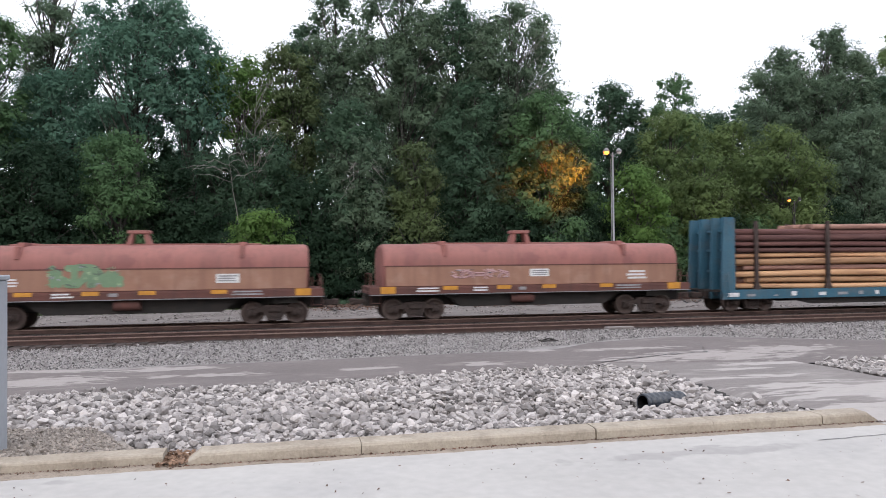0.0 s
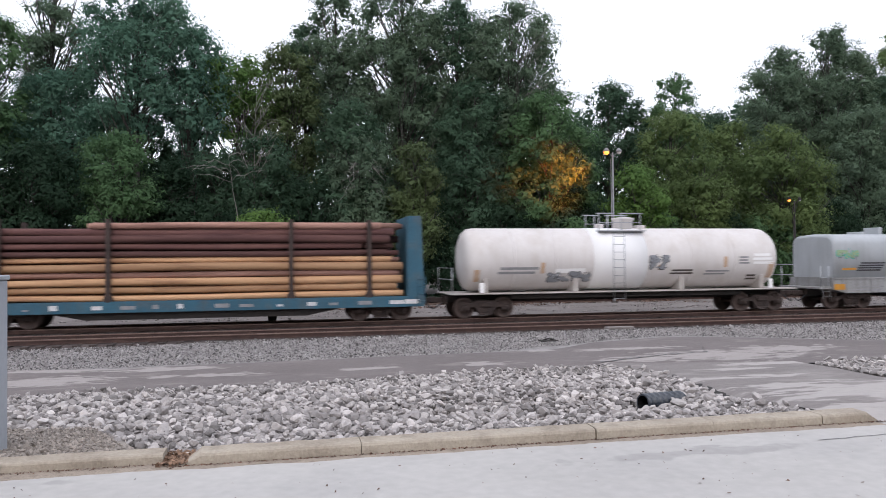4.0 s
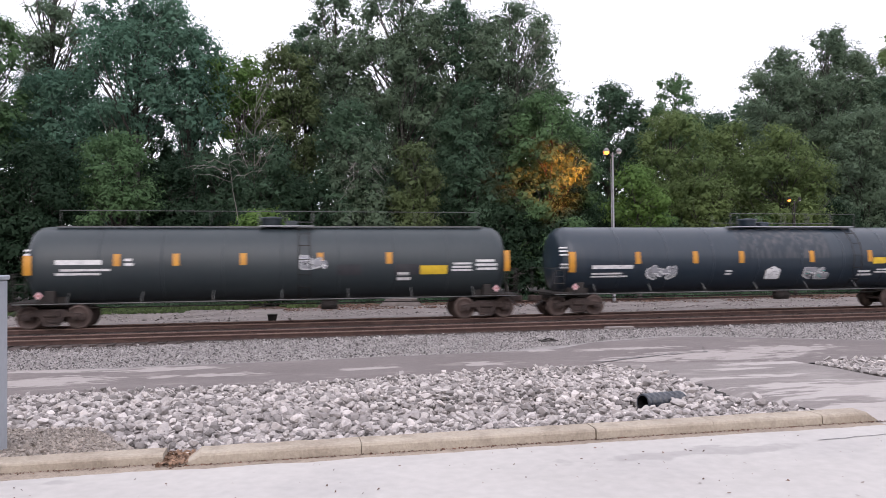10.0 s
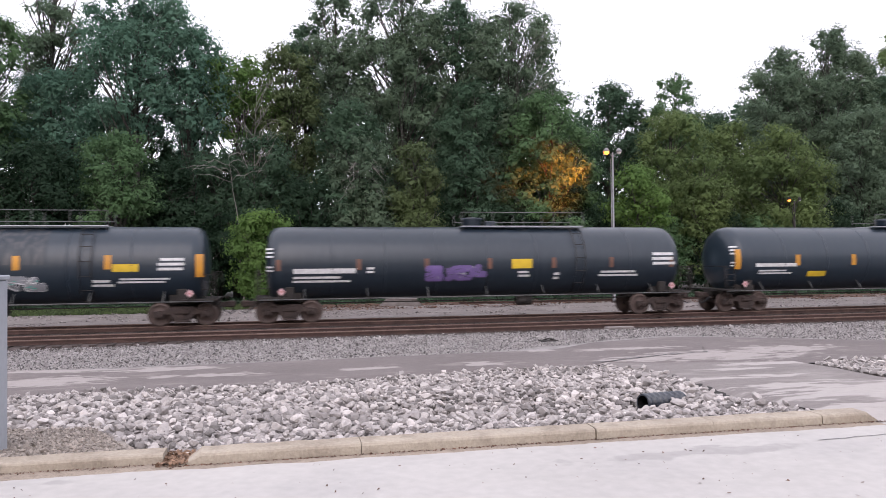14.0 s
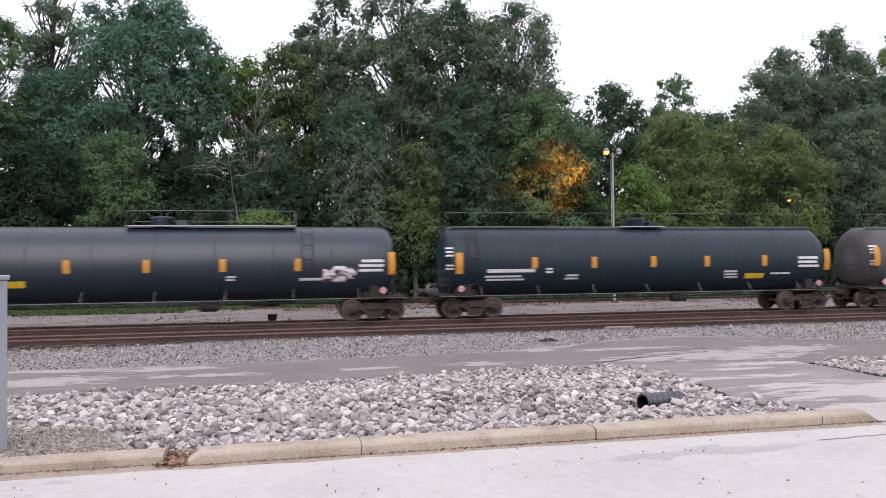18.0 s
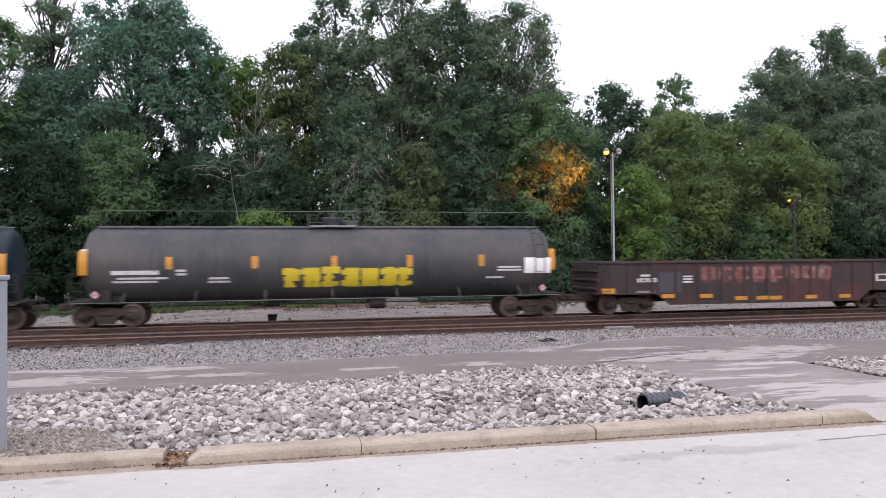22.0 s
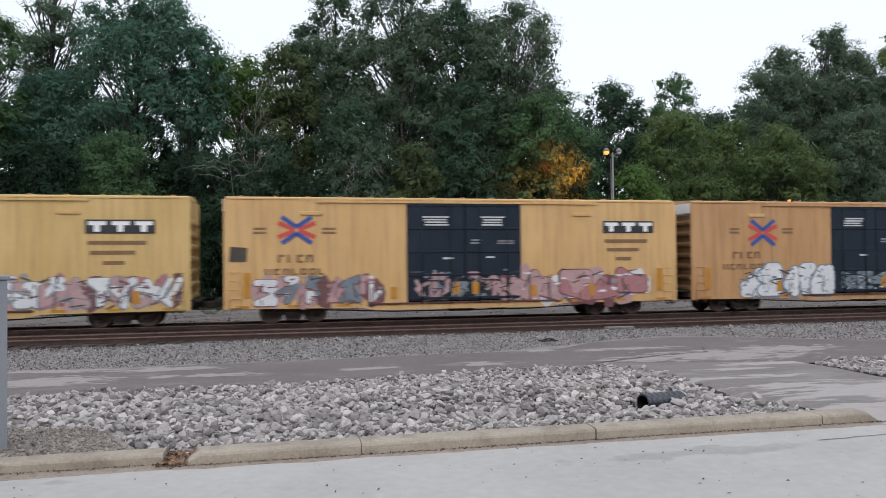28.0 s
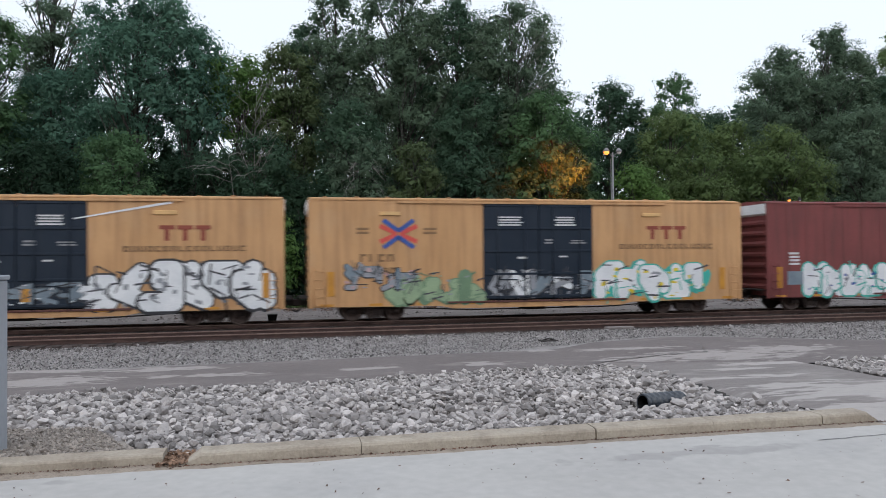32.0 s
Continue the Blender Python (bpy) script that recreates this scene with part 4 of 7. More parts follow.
tank_i = tank_car(12.55, 9.6, TANK_BLACK, "glossy black tank car with amber reflectors and a white tag", (-1.15, 5.45), 0.1, 5.9,
                  ORANGES((-6.31, -3.25, -0.39, 2.47, 5.4), 2.15, 2.66) + [(-9.5, -9.2, 2.0, 2.93), (9.2, 9.5, 1.96, 2.91)])
for a in ((-8.49, -5.73, 2.05, 2.33, 1), (-8.38, -6.38, 1.72, 1.98, 2), (7.97, 9.2, 2.06, 2.64, 3), (5.5, 6.6, 1.7, 1.9, 1), (2.7, 3.1, 1.75, 2.0, 2)):
    round_bars(tank_i, *a[:4], TR, TCZ, STENCIL, a[4], int(a[0] * 7))
round_patch(tank_i, "yellow_panel", -5.58, -4.59, 1.58, 1.87, TR, TCZ, MARK_YELLOW, "yellow stencil panel")
graffiti(tank_i, 6.54, 7.83, 1.6, 2.36, round_wall(TR, TCZ), 3, "white", "pink", "white", 31)

tank_j = tank_car(33.6, 9.35, TANK_TEAL, "dull teal-black tank car with a full-length top rail", (-1.0, 1.2), 0.1, -8.2,
                  ORANGES((-5.56, -2.79, 0.06, 2.73, 5.7), 2.15, 2.64) + [(-8.95, -8.65, 1.95, 2.86), (9.05, 9.33, 1.92, 2.94)], long_rail=9.0, first_in=0.37)
for a in ((-7.83, -5.36, 1.93, 2.19, 1), (-7.77, -5.82, 1.57, 1.88, 2), (-4.94, -4.55, 1.9, 2.2, 2), (-4.02, -3.39, 1.58, 1.89, 2), (7.5, 8.75, 2.03, 2.62, 3), (3.77, 4.55, 1.53, 1.98, 3), (6.2, 7.4, 1.7, 1.85, 1)):
    round_bars(tank_j, *a[:4], TR, TCZ, STENCIL, a[4], int(a[0] * 7))
round_patch(tank_j, "yellow_panel", 4.89, 5.87, 1.52, 1.8, TR, TCZ, MARK_YELLOW, "yellow stencil panel")

tank_k = tank_car(55.05, 9.65, TANK_BROWN, "brown-dusted black tank car with big yellow graffiti", (-0.9, 1.1), 0.1, 8.9,
                  ORANGES((-6.46, -3.21, -0.06, 3.08, 6.18), 2.28, 2.77) + [(-9.62, -9.3, 2.08, 3.03), (9.35, 9.62, 2.08, 3.02)], long_rail=9.2)
for a in ((-8.52, -6.3, 2.02, 2.3, 1), (-8.48, -6.38, 1.71, 2.0, 2), (-6.1, -5.7, 2.0, 2.3, 2), (-4.94, -3.93, 1.67, 1.97, 2), (6.93, 8.14, 2.04, 2.3, 2), (6.5, 7.4, 1.7, 1.85, 1)):
    round_bars(tank_k, *a[:4], TR, TCZ, STENCIL, a[4], int(a[0] * 7))
round_patch(tank_k, "white_panel", 8.23, 9.43, 1.95, 2.63, TR, TCZ, CLEAN_WHITE, "fresh white stencil panel")


def square_graffiti(car, x0, x1, z0, z1, n, seed):
    """Big square-cut yellow letters as plain stems and bars."""
    rnd = random.Random(seed)
    g = tagged(new("graffiti"), "big square-cut yellow graffiti, unreadable")
    g.parent = car
    w, lay = (x1 - x0) / n, round_wall(TR, TCZ)
    for i in range(n):
        a, hh = x0 + (i + 0.03) * w, (z1 - z0) * rnd.uniform(0.86, 1.0)
        s = Shape()
        lean = rnd.uniform(-0.06, 0.06)
        rects = [(rnd.uniform(0.05, 0.3), rnd.uniform(0.45, 0.6), 0.0, 1.0), (rnd.uniform(-0.05, 0.1), rnd.uniform(0.7, 0.98), rnd.uniform(0.60, 0.72), rnd.uniform(0.9, 1.0))]
        if rnd.random() < 0.7:
            rects.append((rnd.uniform(-0.05, 0.1), rnd.uniform(0.7, 0.98), rnd.uniform(0.0, 0.1), rnd.uniform(0.28, 0.40)))
        if rnd.random() < 0.7:
            rects.append((rnd.uniform(0.0, 0.4), 0.55, 0.36, rnd.uniform(0.55, 0.72)))
        if rnd.random() < 0.5:
            rects.append((0.58, 0.38, 0.0, 1.0))
        for q, (u, du, v0, v1) in enumerate(rects):
            lay(s, [(a + (u + lean * v) * w, z0 + v * hh) if e == 0 else (a + (u + du + lean * v) * w, z0 + v * hh) for e, v in ((0, v0), (1, v0), (1, 0.5 * (v0 + v1)), (1, v1), (0, v1), (0, 0.5 * (v0 + v1)))], 0.006 + 0.001 * q)
        part("letter_shape", s, PAINT["yellow"], g)


square_graffiti(tank_k, -2.04, 3.5, 1.42, 2.36, 7, 41)

# ---------------------------------------------------------------- white tank car
WR, WCZ = 1.41, 2.55


def white_tank_car(s_mid):
    c = car_base("tank_car", "chalky white tank car with a fresh white band and graffiti", s_mid, "freight cars of the train", 6.75, 8.4)
    part("tank", tank_shape(7.68, WR, WCZ), TANK_WHITE, c, "chalky white cylindrical tank")
    seams(c, [-5.5, -3.6, 3.0, 5.2], WR, WCZ, TANK_WHITE)
    part("fresh_band", Shape().turned([(-1.81, WR), (-1.81, WR + 0.012), (0.78, WR + 0.012), (0.78, WR)], "x", 40, (0, 0, WCZ)), CLEAN_WHITE, c, "band of fresh white paint")
    part("deck", Shape().box(-8.4, 8.4, -1.45, 1.45, 1.045, 1.1, 0.015), mat("dirty_white_deck", (0.46, 0.43, 0.41), (0.33, 0.29, 0.26), 1.5, 0.8), c, "dirty white running board")
    part("sill", Shape().box(-8.3, 8.3, -0.35, 0.35, 0.68, 1.04, 0.02).box(-5.6, 5.6, -1.2, 1.2, 0.82, 1.04, 0.02), GRIME, c)
    for x in (-6.75, -2.6, 2.6, 6.75):
        part("saddle", Shape().box(x - 0.13, x + 0.13, -1.15, 1.15, 1.08, 1.75, 0.03), MATS["dirty_white_deck"], c)
    part("ladder", ladder_shape(-0.95, -0.42, -WR - 0.12, 0.6, 3.7, 9), GALVANISED, c, "pale steel ladder")
    part("dome", Shape().turned([(3.85, 0.45), (4.30, 0.45), (4.36, 0.52), (4.44, 0.5), (4.5, 0.1), (4.5, 0)], "z", 18, (0.25, 0, 0)), TANK_WHITE, c, "grey-white dome with rust")
    part("valve_box", Shape().box(0.85, 1.25, -0.3, 0.3, 3.9, 4.1, 0.03), TANK_WHITE, c)
    part("valve_box", Shape().box(-1.1, -0.8, -0.2, 0.2, 3.9, 4.15, 0.03), TANK_WHITE, c)
    for y in (-0.75, 0.75):
        for x in (-1.3, -0.85, -0.2, 0.75):
            part("railing_post", Shape().tube([(x, y, 3.75), (x, y, 4.6)], 0.024, 5), GALVANISED, c)
        for x0, x1, z, r in ((-1.4, -0.6, 4.61, 0.03), (-0.3, 0.85, 4.61, 0.03), (-1.3, 0.75, 4.2, 0.018)):
            part("railing_bar", Shape().tube([(x0, y, z), (x1, y, z)], r, 5), GALVANISED, c)
    part("top_platform", Shape().box(-1.4, 0.9, -1.05, 1.05, 3.78, 3.83, 0.01), GALVANISED, c)
    for k in (-1, 1):
        s = Shape()
        for y in (-1.4, 1.4):
            s.tube([(k * 8.3, y, 1.1), (k * 8.3, y, 2.2)], 0.02, 6)
        s.tube([(k * 8.3, -1.4, 2.2), (k * 8.3, 1.4, 2.2)], 0.02, 6).tube([(k * 8.3, -1.4, 1.7), (k * 8.3, 1.4, 1.7)], 0.02, 6)
        part("end_railing", s, GALVANISED, c)
        part("placard_board", Shape().box(k * 7.0 - 0.11, k * 7.0 + 0.11, -1.46, -1.43, 1.12, 1.55, 0.01), CLEAN_WHITE, c)
    for a in ((-6.35, -4.33, 1.85, 2.25, 2, STENCIL_DIM), (5.36, 5.95, 2.23, 2.63, 3, STENCIL_DIM), (6.07, 7.19, 2.21, 2.77, 3, CLEAN_WHITE), (1.9, 3.3, 1.75, 2.05, 2, STENCIL_DARK), (3.6, 5.0, 1.7, 2.0, 2, STENCIL_DIM), (5.9, 6.5, 1.35, 1.75, 2, STENCIL_DARK)):
        round_bars(c, *a[:4], WR, WCZ, a[5], a[4], int(a[0] * 7))
    w = round_wall(WR, WCZ)
    graffiti(c, -3.92, -1.95, 1.42, 1.95, w, 4, "grey", "black", "white", 51)
    round_bars(c, -3.67, -2.03, 1.85, 2.2, WR, WCZ, CLEAN_WHITE, 1, 3)
    graffiti(c, 0.9, 1.8, 1.95, 2.75, w, 2, "grey", "black", "grey", 52)
    for x0, x1, z0, z1 in ((6.95, 7.25, 1.5, 2.3), (4.6, 4.8, 2.1, 2.6), (-4.3, -4.1, 1.9, 2.4), (1.3, 1.5, 2.0, 2.25), (-7.3, -7.05, 1.5, 2.1)):
        round_patch(c, "rust_stain", x0, x1, z0, z1, WR, WCZ, mat("orange_rust_stain", (0.52, 0.35, 0.23), (0.58, 0.46, 0.38), 3.0, 0.8), "orange rust-stained marking")
    return c


white_tank = white_tank_car(-86.65)


# ---------------------------------------------------------------- coil cars
def hood_rings(half, z0, z1, w, corner, n=6):
    """Cross-section of a coil-car hood with rounded shoulders."""
    sec = [(-w, z0)]
    for i in range(n + 1):
        t = math.pi / 2 * i / n
        sec.append((-w + corner * (1 - math.cos(t)), z1 - corner * 0.9 + corner * 0.9 * math.sin(t)))
    sec += [(0, z1 + 0.05)] + [(-a, b) for a, b in sec[1:][::-1]] + [(w, z0)]
    out = []
    for x, k in ((-half, 0.93), (-half + 0.06, 0.985), (-half + 0.16, 1.0), (0, 1.0), (half - 0.16, 1.0), (half - 0.06, 0.985), (half, 0.93)):
        out.append([(x, a * k, z0 + (b - z0) * k) for a, b in sec])
    return out


def red_coil_car(s_mid, seed, frame_x, tag, marks=((-0.35, 0.53, 1.81, 2.14), (4.2, 5.3, 1.62, 2.05))):
    c = car_base("coil_car", "faded oxide-red coil car with rounded hood%s" % tag, s_mid, "freight cars of the train", 5.35, 7.35)
    part("hood", Shape().loft(hood_rings(6.72, 1.45, 3.22, 1.50, 0.75)), RUST_RED, c, "faded red removable hood")
    part("hood_lap", Shape().box(-6.73, 6.73, -1.515, -1.505, 2.28, 2.33, 0.003), RUST_LOW, c)
    part("lower_panel", Shape().box(-6.62, 6.62, -1.5035, -1.49, 1.47, 2.275, 0.001), RUST_TAN, c, "sun-faded tan lower panel")
    part("sill_edge", Shape().box(-7.3, 7.3, -1.535, -1.522, 1.10, 1.13, 0.002), STENCIL_DIM, c)
    part("ridge", Shape().box(-4.8, 4.8, -0.12, 0.12, 3.22, 3.32, 0.02), RUST_RED, c)
    s = Shape()
    for x in (-0.42, 0.42):
        s.plate([(frame_x + x * 0.55 - 0.06, 3.85), (frame_x + x * 0.55 + 0.06, 3.85), (frame_x + x * 0.95 + 0.12, 3.2), (frame_x + x * 0.95 - 0.12, 3.2)], -0.25, 0.25)
    s.box(frame_x - 0.42, frame_x + 0.42, -0.3, 0.3, 3.72, 3.86, 0.02)
    part("lifting_frame", s, RUST_RED, c, "lifting bracket on the hood")
    for x in (-4.1, 4.1):
        part("hood_guide", Shape().box(x - 0.13, x + 0.13, -1.0, 1.0, 3.0, 3.36, 0.02).box(x - 0.08, x + 0.08, -1.54, -0.9, 2.7, 3.2, 0.02), RUST_RED, c)
    part("side_sill", Shape().box(-7.3, 7.3, -1.52, 1.52, 1.12, 1.44, 0.02), RUST_LOW, c, "dark red side sill")
    part("reflector_strip", Shape().box(-6.7, 6.7, -1.53, -1.52, 1.32, 1.42, 0.003), RUST_LOW, c)
    part("centre_sill", Shape().box(-7.3, 7.3, -0.4, 0.4, 0.62, 1.12, 0.02).plate([(-4.1, 1.12), (-3.3, 0.55), (3.3, 0.55), (4.1, 1.12)], -1.1, 1.1), GRIME, c)
    part("brake_tank", Shape().turned([(-0.55, 0), (-0.55, 0.2), (0.45, 0.2), (0.45, 0)], "x", 14, (frame_x - 0.2, -1.2, 0.88)), RUST_LOW, c)
    for k in (-1, 1):
        part("end_platform", Shape().box(k * 6.8, k * 7.35, -1.3, 1.3, 1.15, 1.25, 0.01), RUST_LOW, c)
        part("end_ladder", ladder_shape(k * 6.85, k * 7.25, -1.4, 0.6, 1.9, 4), RUST_LOW, c)
        part("hand_brake" if k > 0 else "end_rail", Shape().tube([(k * 7.2, -0.9, 1.2), (k * 7.2, -0.9, 2.0), (k * 7.2, 0.9, 2.0), (k * 7.2, 0.9, 1.2)], 0.025, 6), RUST_LOW, c)
    for x in (-6.85, -4.19, -1.83, 0.21, 2.9, 6.18):
        w = 0.62
        flat_mark(c, "reflector", x, x + w, 1.29 - (0.12 if abs(x) > 6 else 0), 1.45, -1.531, MARK_AMBER, "amber reflective marking")
    for x0, x1, m, r in ((-5.4, -4.31, STENCIL, 2), (-2.96, -2.09, STENCIL, 2), (-0.9, -0.5, STENCIL_DIM, 1), (3.6, 5.0, STENCIL_DIM, 2)):
        bars(c, x0, x1, 1.2, 1.42, -1.531, m, r, seed + int(x0))
    y = -1.506
    (a0, a1, b0, b1), (c0, c1, d0, d1) = marks
    flat_mark(c, "white_panel", a0, a1, b0, b1, y, STENCIL, "white stencil panel")
    bars(c, a0 + 0.05, a1 - 0.05, b0 + 0.04, b1 - 0.04, y - 0.006, STENCIL_DIM, 3, seed)
    bars(c, c0, c1, d0, d1, y, STENCIL, 3, seed + 1)
    part("door_flap", Shape().box(5.3, 6.3, -1.2, -1.18, 0.85, 1.1), GRIME, c)
    return c


coil_a = red_coil_car(-139.7, 60, 0.0, " and green graffiti", ((3.1, 4.0, 1.72, 2.08), (-4.9, -4.0, 1.65, 2.0)))
graffiti(coil_a, -3.13, -0.4, 1.58, 2.5, flat_wall(-1.506), 5, "green", "green", "mint", 61, thick=0.2)
coil_b = red_coil_car(-123.2, 70, -0.35, " and faded scrawls")
graffiti(coil_b, -3.9, -1.3, 1.7, 2.2, flat_wall(-1.506), 5, "rose", "wine", "rose", 71, thick=0.05)


def silver_coil_car(s_mid):
    c = car_base("coil_car", "dull silver coil car with black stripes and teal graffiti", s_mid, "freight cars of the train", 4.75, 6.6)
    part("hood", Shape().loft(hood_rings(6.05, 1.55, 3.62, 1.48, 0.5)), SILVER, c, "dull silver removable hood")
    part("trough", Shape().plate([(-6.15, 1.54), (-6.15, 0.98), (-5.4, 0.80), (5.4, 0.80), (6.15, 0.98), (6.15, 1.54)], -1.52, 1.52), SILVER_LOW, c, "dirty silver trough body")
    part("rub_rail", Shape().box(-6.1, 6.1, -1.56, -1.50, 1.46, 1.54, 0.01), SILVER_LOW, c)
    for i in range(8):
        x = -5.6 + i * 1.6
        part("side_post", Shape().box(x - 0.05, x + 0.05, -1.55, -1.52, 0.85, 1.46, 0.008), SILVER_LOW, c)
    part("centre_sill", Shape().box(-6.6, 6.6, -0.4, 0.4, 0.62, 0.95, 0.02).plate([(-3.0, 0.9), (-2.4, 0.55), (2.4, 0.55), (3.0, 0.9)], -1.0, 1.0), GRIME, c)
    for k in (-1, 1):
        part("end_platform", Shape().box(k * 6.1, k * 6.8, -1.45, 1.45, 1.0, 1.1, 0.01), SILVER_LOW, c)
        part("end_railing", Shape().tube([(k * 6.72, -1.42, 1.1), (k * 6.72, -1.42, 2.1)], 0.03, 6).tube([(k * 6.3, -1.42, 1.1), (k * 6.3, -1.42, 2.1)], 0.03, 6).tube([(k * 6.72, -1.42, 1.55), (k * 6.3, -1.42, 1.55)], 0.02, 6).tube([(k * 6.72, 1.42, 1.1), (k * 6.72, 1.42, 2.1)], 0.03, 6), GALVANISED, c)
        part("step", ladder_shape(k * 6.25, k * 6.65, -1.46, 0.55, 1.25, 3), SILVER_LOW, c)
    s = Shape()
    for x in (-0.4, 0.4):
        s.plate([(-0.13 + x * 0.8 - 0.05, 4.12), (-0.13 + x * 0.8 + 0.05, 4.12), (-0.13 + x * 1.1 + 0.07, 3.6), (-0.13 + x * 1.1 - 0.07, 3.6)], -0.25, 0.25)
    s.box(-0.62, 0.36, -0.3, 0.3, 4.0, 4.14, 0.02)
    part("lifting_frame", s, SILVER, c, "lifting bracket on the hood")
    for x, top in ((-3.5, 3.78), (-2.48, 4.0), (3.12, 4.0)):
        part("hood_guide", Shape().box(x - 0.10, x + 0.10, -0.5, 0.5, 3.55, top, 0.02), SILVER, c)
    part("top_bar", Shape().tube([(2.1, -0.5, 3.70), (3.12, -0.5, 3.80), (4.1, -0.5, 3.70)], 0.03, 5), SILVER, c)
    y = -1.487
    for i in range(4):
        flat_mark(c, "stripe", -4.82 + 0.09 * i, -3.14 - 0.16 * (3 - i) * 0.6, 1.85 + 0.115 * i, 1.92 + 0.115 * i, y, PAINT["black"], "black stripe of the emblem")
    for x0, x1 in ((-3.0, -2.52), (-2.40, -1.92)):
        part("emblem", Shape().plate([(x0, 1.86), (x1 - 0.1, 1.86), (x1, 2.26), (x0 + 0.1, 2.26)], y - 0.005, y), PAINT["black"], c, "black slanted emblem shape")
    bars(c, -1.54, 0.08, 1.86, 2.28, y, STENCIL_DIM, 3, 9)
    for x, w in ((-6.1, 0.6), (-2.83, 0.62), (-0.34, 0.62), (2.01, 0.66), (5.45, 0.62)):
        flat_mark(c, "reflector", x, x + w, 0.97 if abs(x) > 5 else 1.0, 1.24 if abs(x) > 5 else 1.16, -1.556, MARK_AMBER, "amber reflective marking")
    flat_mark(c, "white_panel", 3.55, 3.9, 0.95, 1.2, -1.556, CLEAN_WHITE)
    flat_mark(c, "white_panel", 0.6, 0.95, 1.05, 1.16, -1.556, CLEAN_WHITE)
    bars(c, -5.0, -3.2, 0.9, 1.15, -1.522, STENCIL_DIM, 2, 33)
    graffiti(c, 0.09, 5.85, 1.55, 2.42, flat_wall(y), 8, ("white", "white", "grey"), "slate", "teal", 81, thick=0.13)
    graffiti(c, -5.9, -4.7, 2.45, 3.0, flat_wall(y), 2, "mint", "teal", "green", 82)
    flat_mark(c, "orange_mark", -5.6, -4.8, 1.9, 2.0, y, MARK_AMBER)
    return c


coil_e = silver_coil_car(-70.2)


# ---------------------------------------------------------------- log car
def log_car(s_mid):
    c = car_base("log_car", "teal-blue bulkhead flat car with stakes", s_mid, "freight cars of the train", 7.25, 9.15)
    part("side_sill", Shape().plate([(-9.05, 1.06), (-9.05, 0.62), (9.05, 0.62), (9.05, 1.06)], -1.52, -1.38).plate([(-9.05, 1.06), (-9.05, 0.62), (9.05, 0.62), (9.05, 1.06)], 1.38, 1.52), FLAT_BLUE, c, "weathered teal side sill")
    part("deck", Shape().box(-9.05, 9.05, -1.37, 1.37, 0.95, 1.05, 0.01), GRIME, c)
    part("centre_sill", Shape().box(-9.1, 9.1, -0.4, 0.4, 0.62, 0.95, 0.02).plate([(-5.6, 0.62), (-4.2, 0.33), (4.2, 0.33), (5.6, 0.62)], -1.3, -1.2).plate([(-5.6, 0.62), (-4.2, 0.33), (4.2, 0.33), (5.6, 0.62)], 1.2, 1.3), GRIME, c)
    for k in (-1, 1):
        b = part("bulkhead", Shape().box(k * 8.32, k * 8.42, -1.45, 1.45, 1.05, 4.40, 0.01), FLAT_BLUE, c, "tall teal end bulkhead")
        for y in (-1.45, -0.5, 0.5, 1.45):
            yy = y + (0.06 if y < -1 else -0.06 if y > 1 else 0)
            part("bulkhead_post", Shape().plate([(k * 8.42, 4.42), (k * 8.92, 4.42), (k * 9.04, 1.0), (k * 9.04, 0.62), (k * 8.42, 0.62)], yy - 0.07, yy + 0.07), FLAT_BLUE, b)
        for z in (1.9, 2.9, 3.8):
            part("bulkhead_brace", Shape().box(k * 8.44, k * 8.62, -1.4, 1.4, z - 0.06, z + 0.06, 0.01), FLAT_BLUE, b)
        part("grab_iron", ladder_shape(k * 8.75, k * 9.05, -1.54, 0.7, 1.9, 4), FLAT_BLUE, c)
        flat_mark(c, "white_panel", k * 8.5 - 0.3, k * 8.5 + 0.3, 0.74, 0.92, -1.535, STENCIL)
    for x in (-7.22, -3.37, 3.55, 6.73):
        for y in (-1.45, 1.45):
            part("stake", Shape().box(x - 0.09, x + 0.09, y - 0.07, y + 0.07, 1.0, 4.25, 0.015).plate([(x - 0.20, 1.06), (x - 0.09, 1.35), (x + 0.09, 1.35), (x + 0.20, 1.06)], y - 0.06, y + 0.06), TRUCK_IRON, c, "dark steel stake")
    rnd = random.Random(3)
    for i in range(14):
        x = -7.6 + i * 1.15 + rnd.uniform(-0.3, 0.3)
        flat_mark(c, "stencil", x, x + rnd.uniform(0.2, 0.6), 0.74, 0.74 + rnd.uniform(0.06, 0.2), -1.524, STENCIL if rnd.random() < 0.5 else STENCIL_DIM)
    return c


log_car_c = log_car(-105.2)


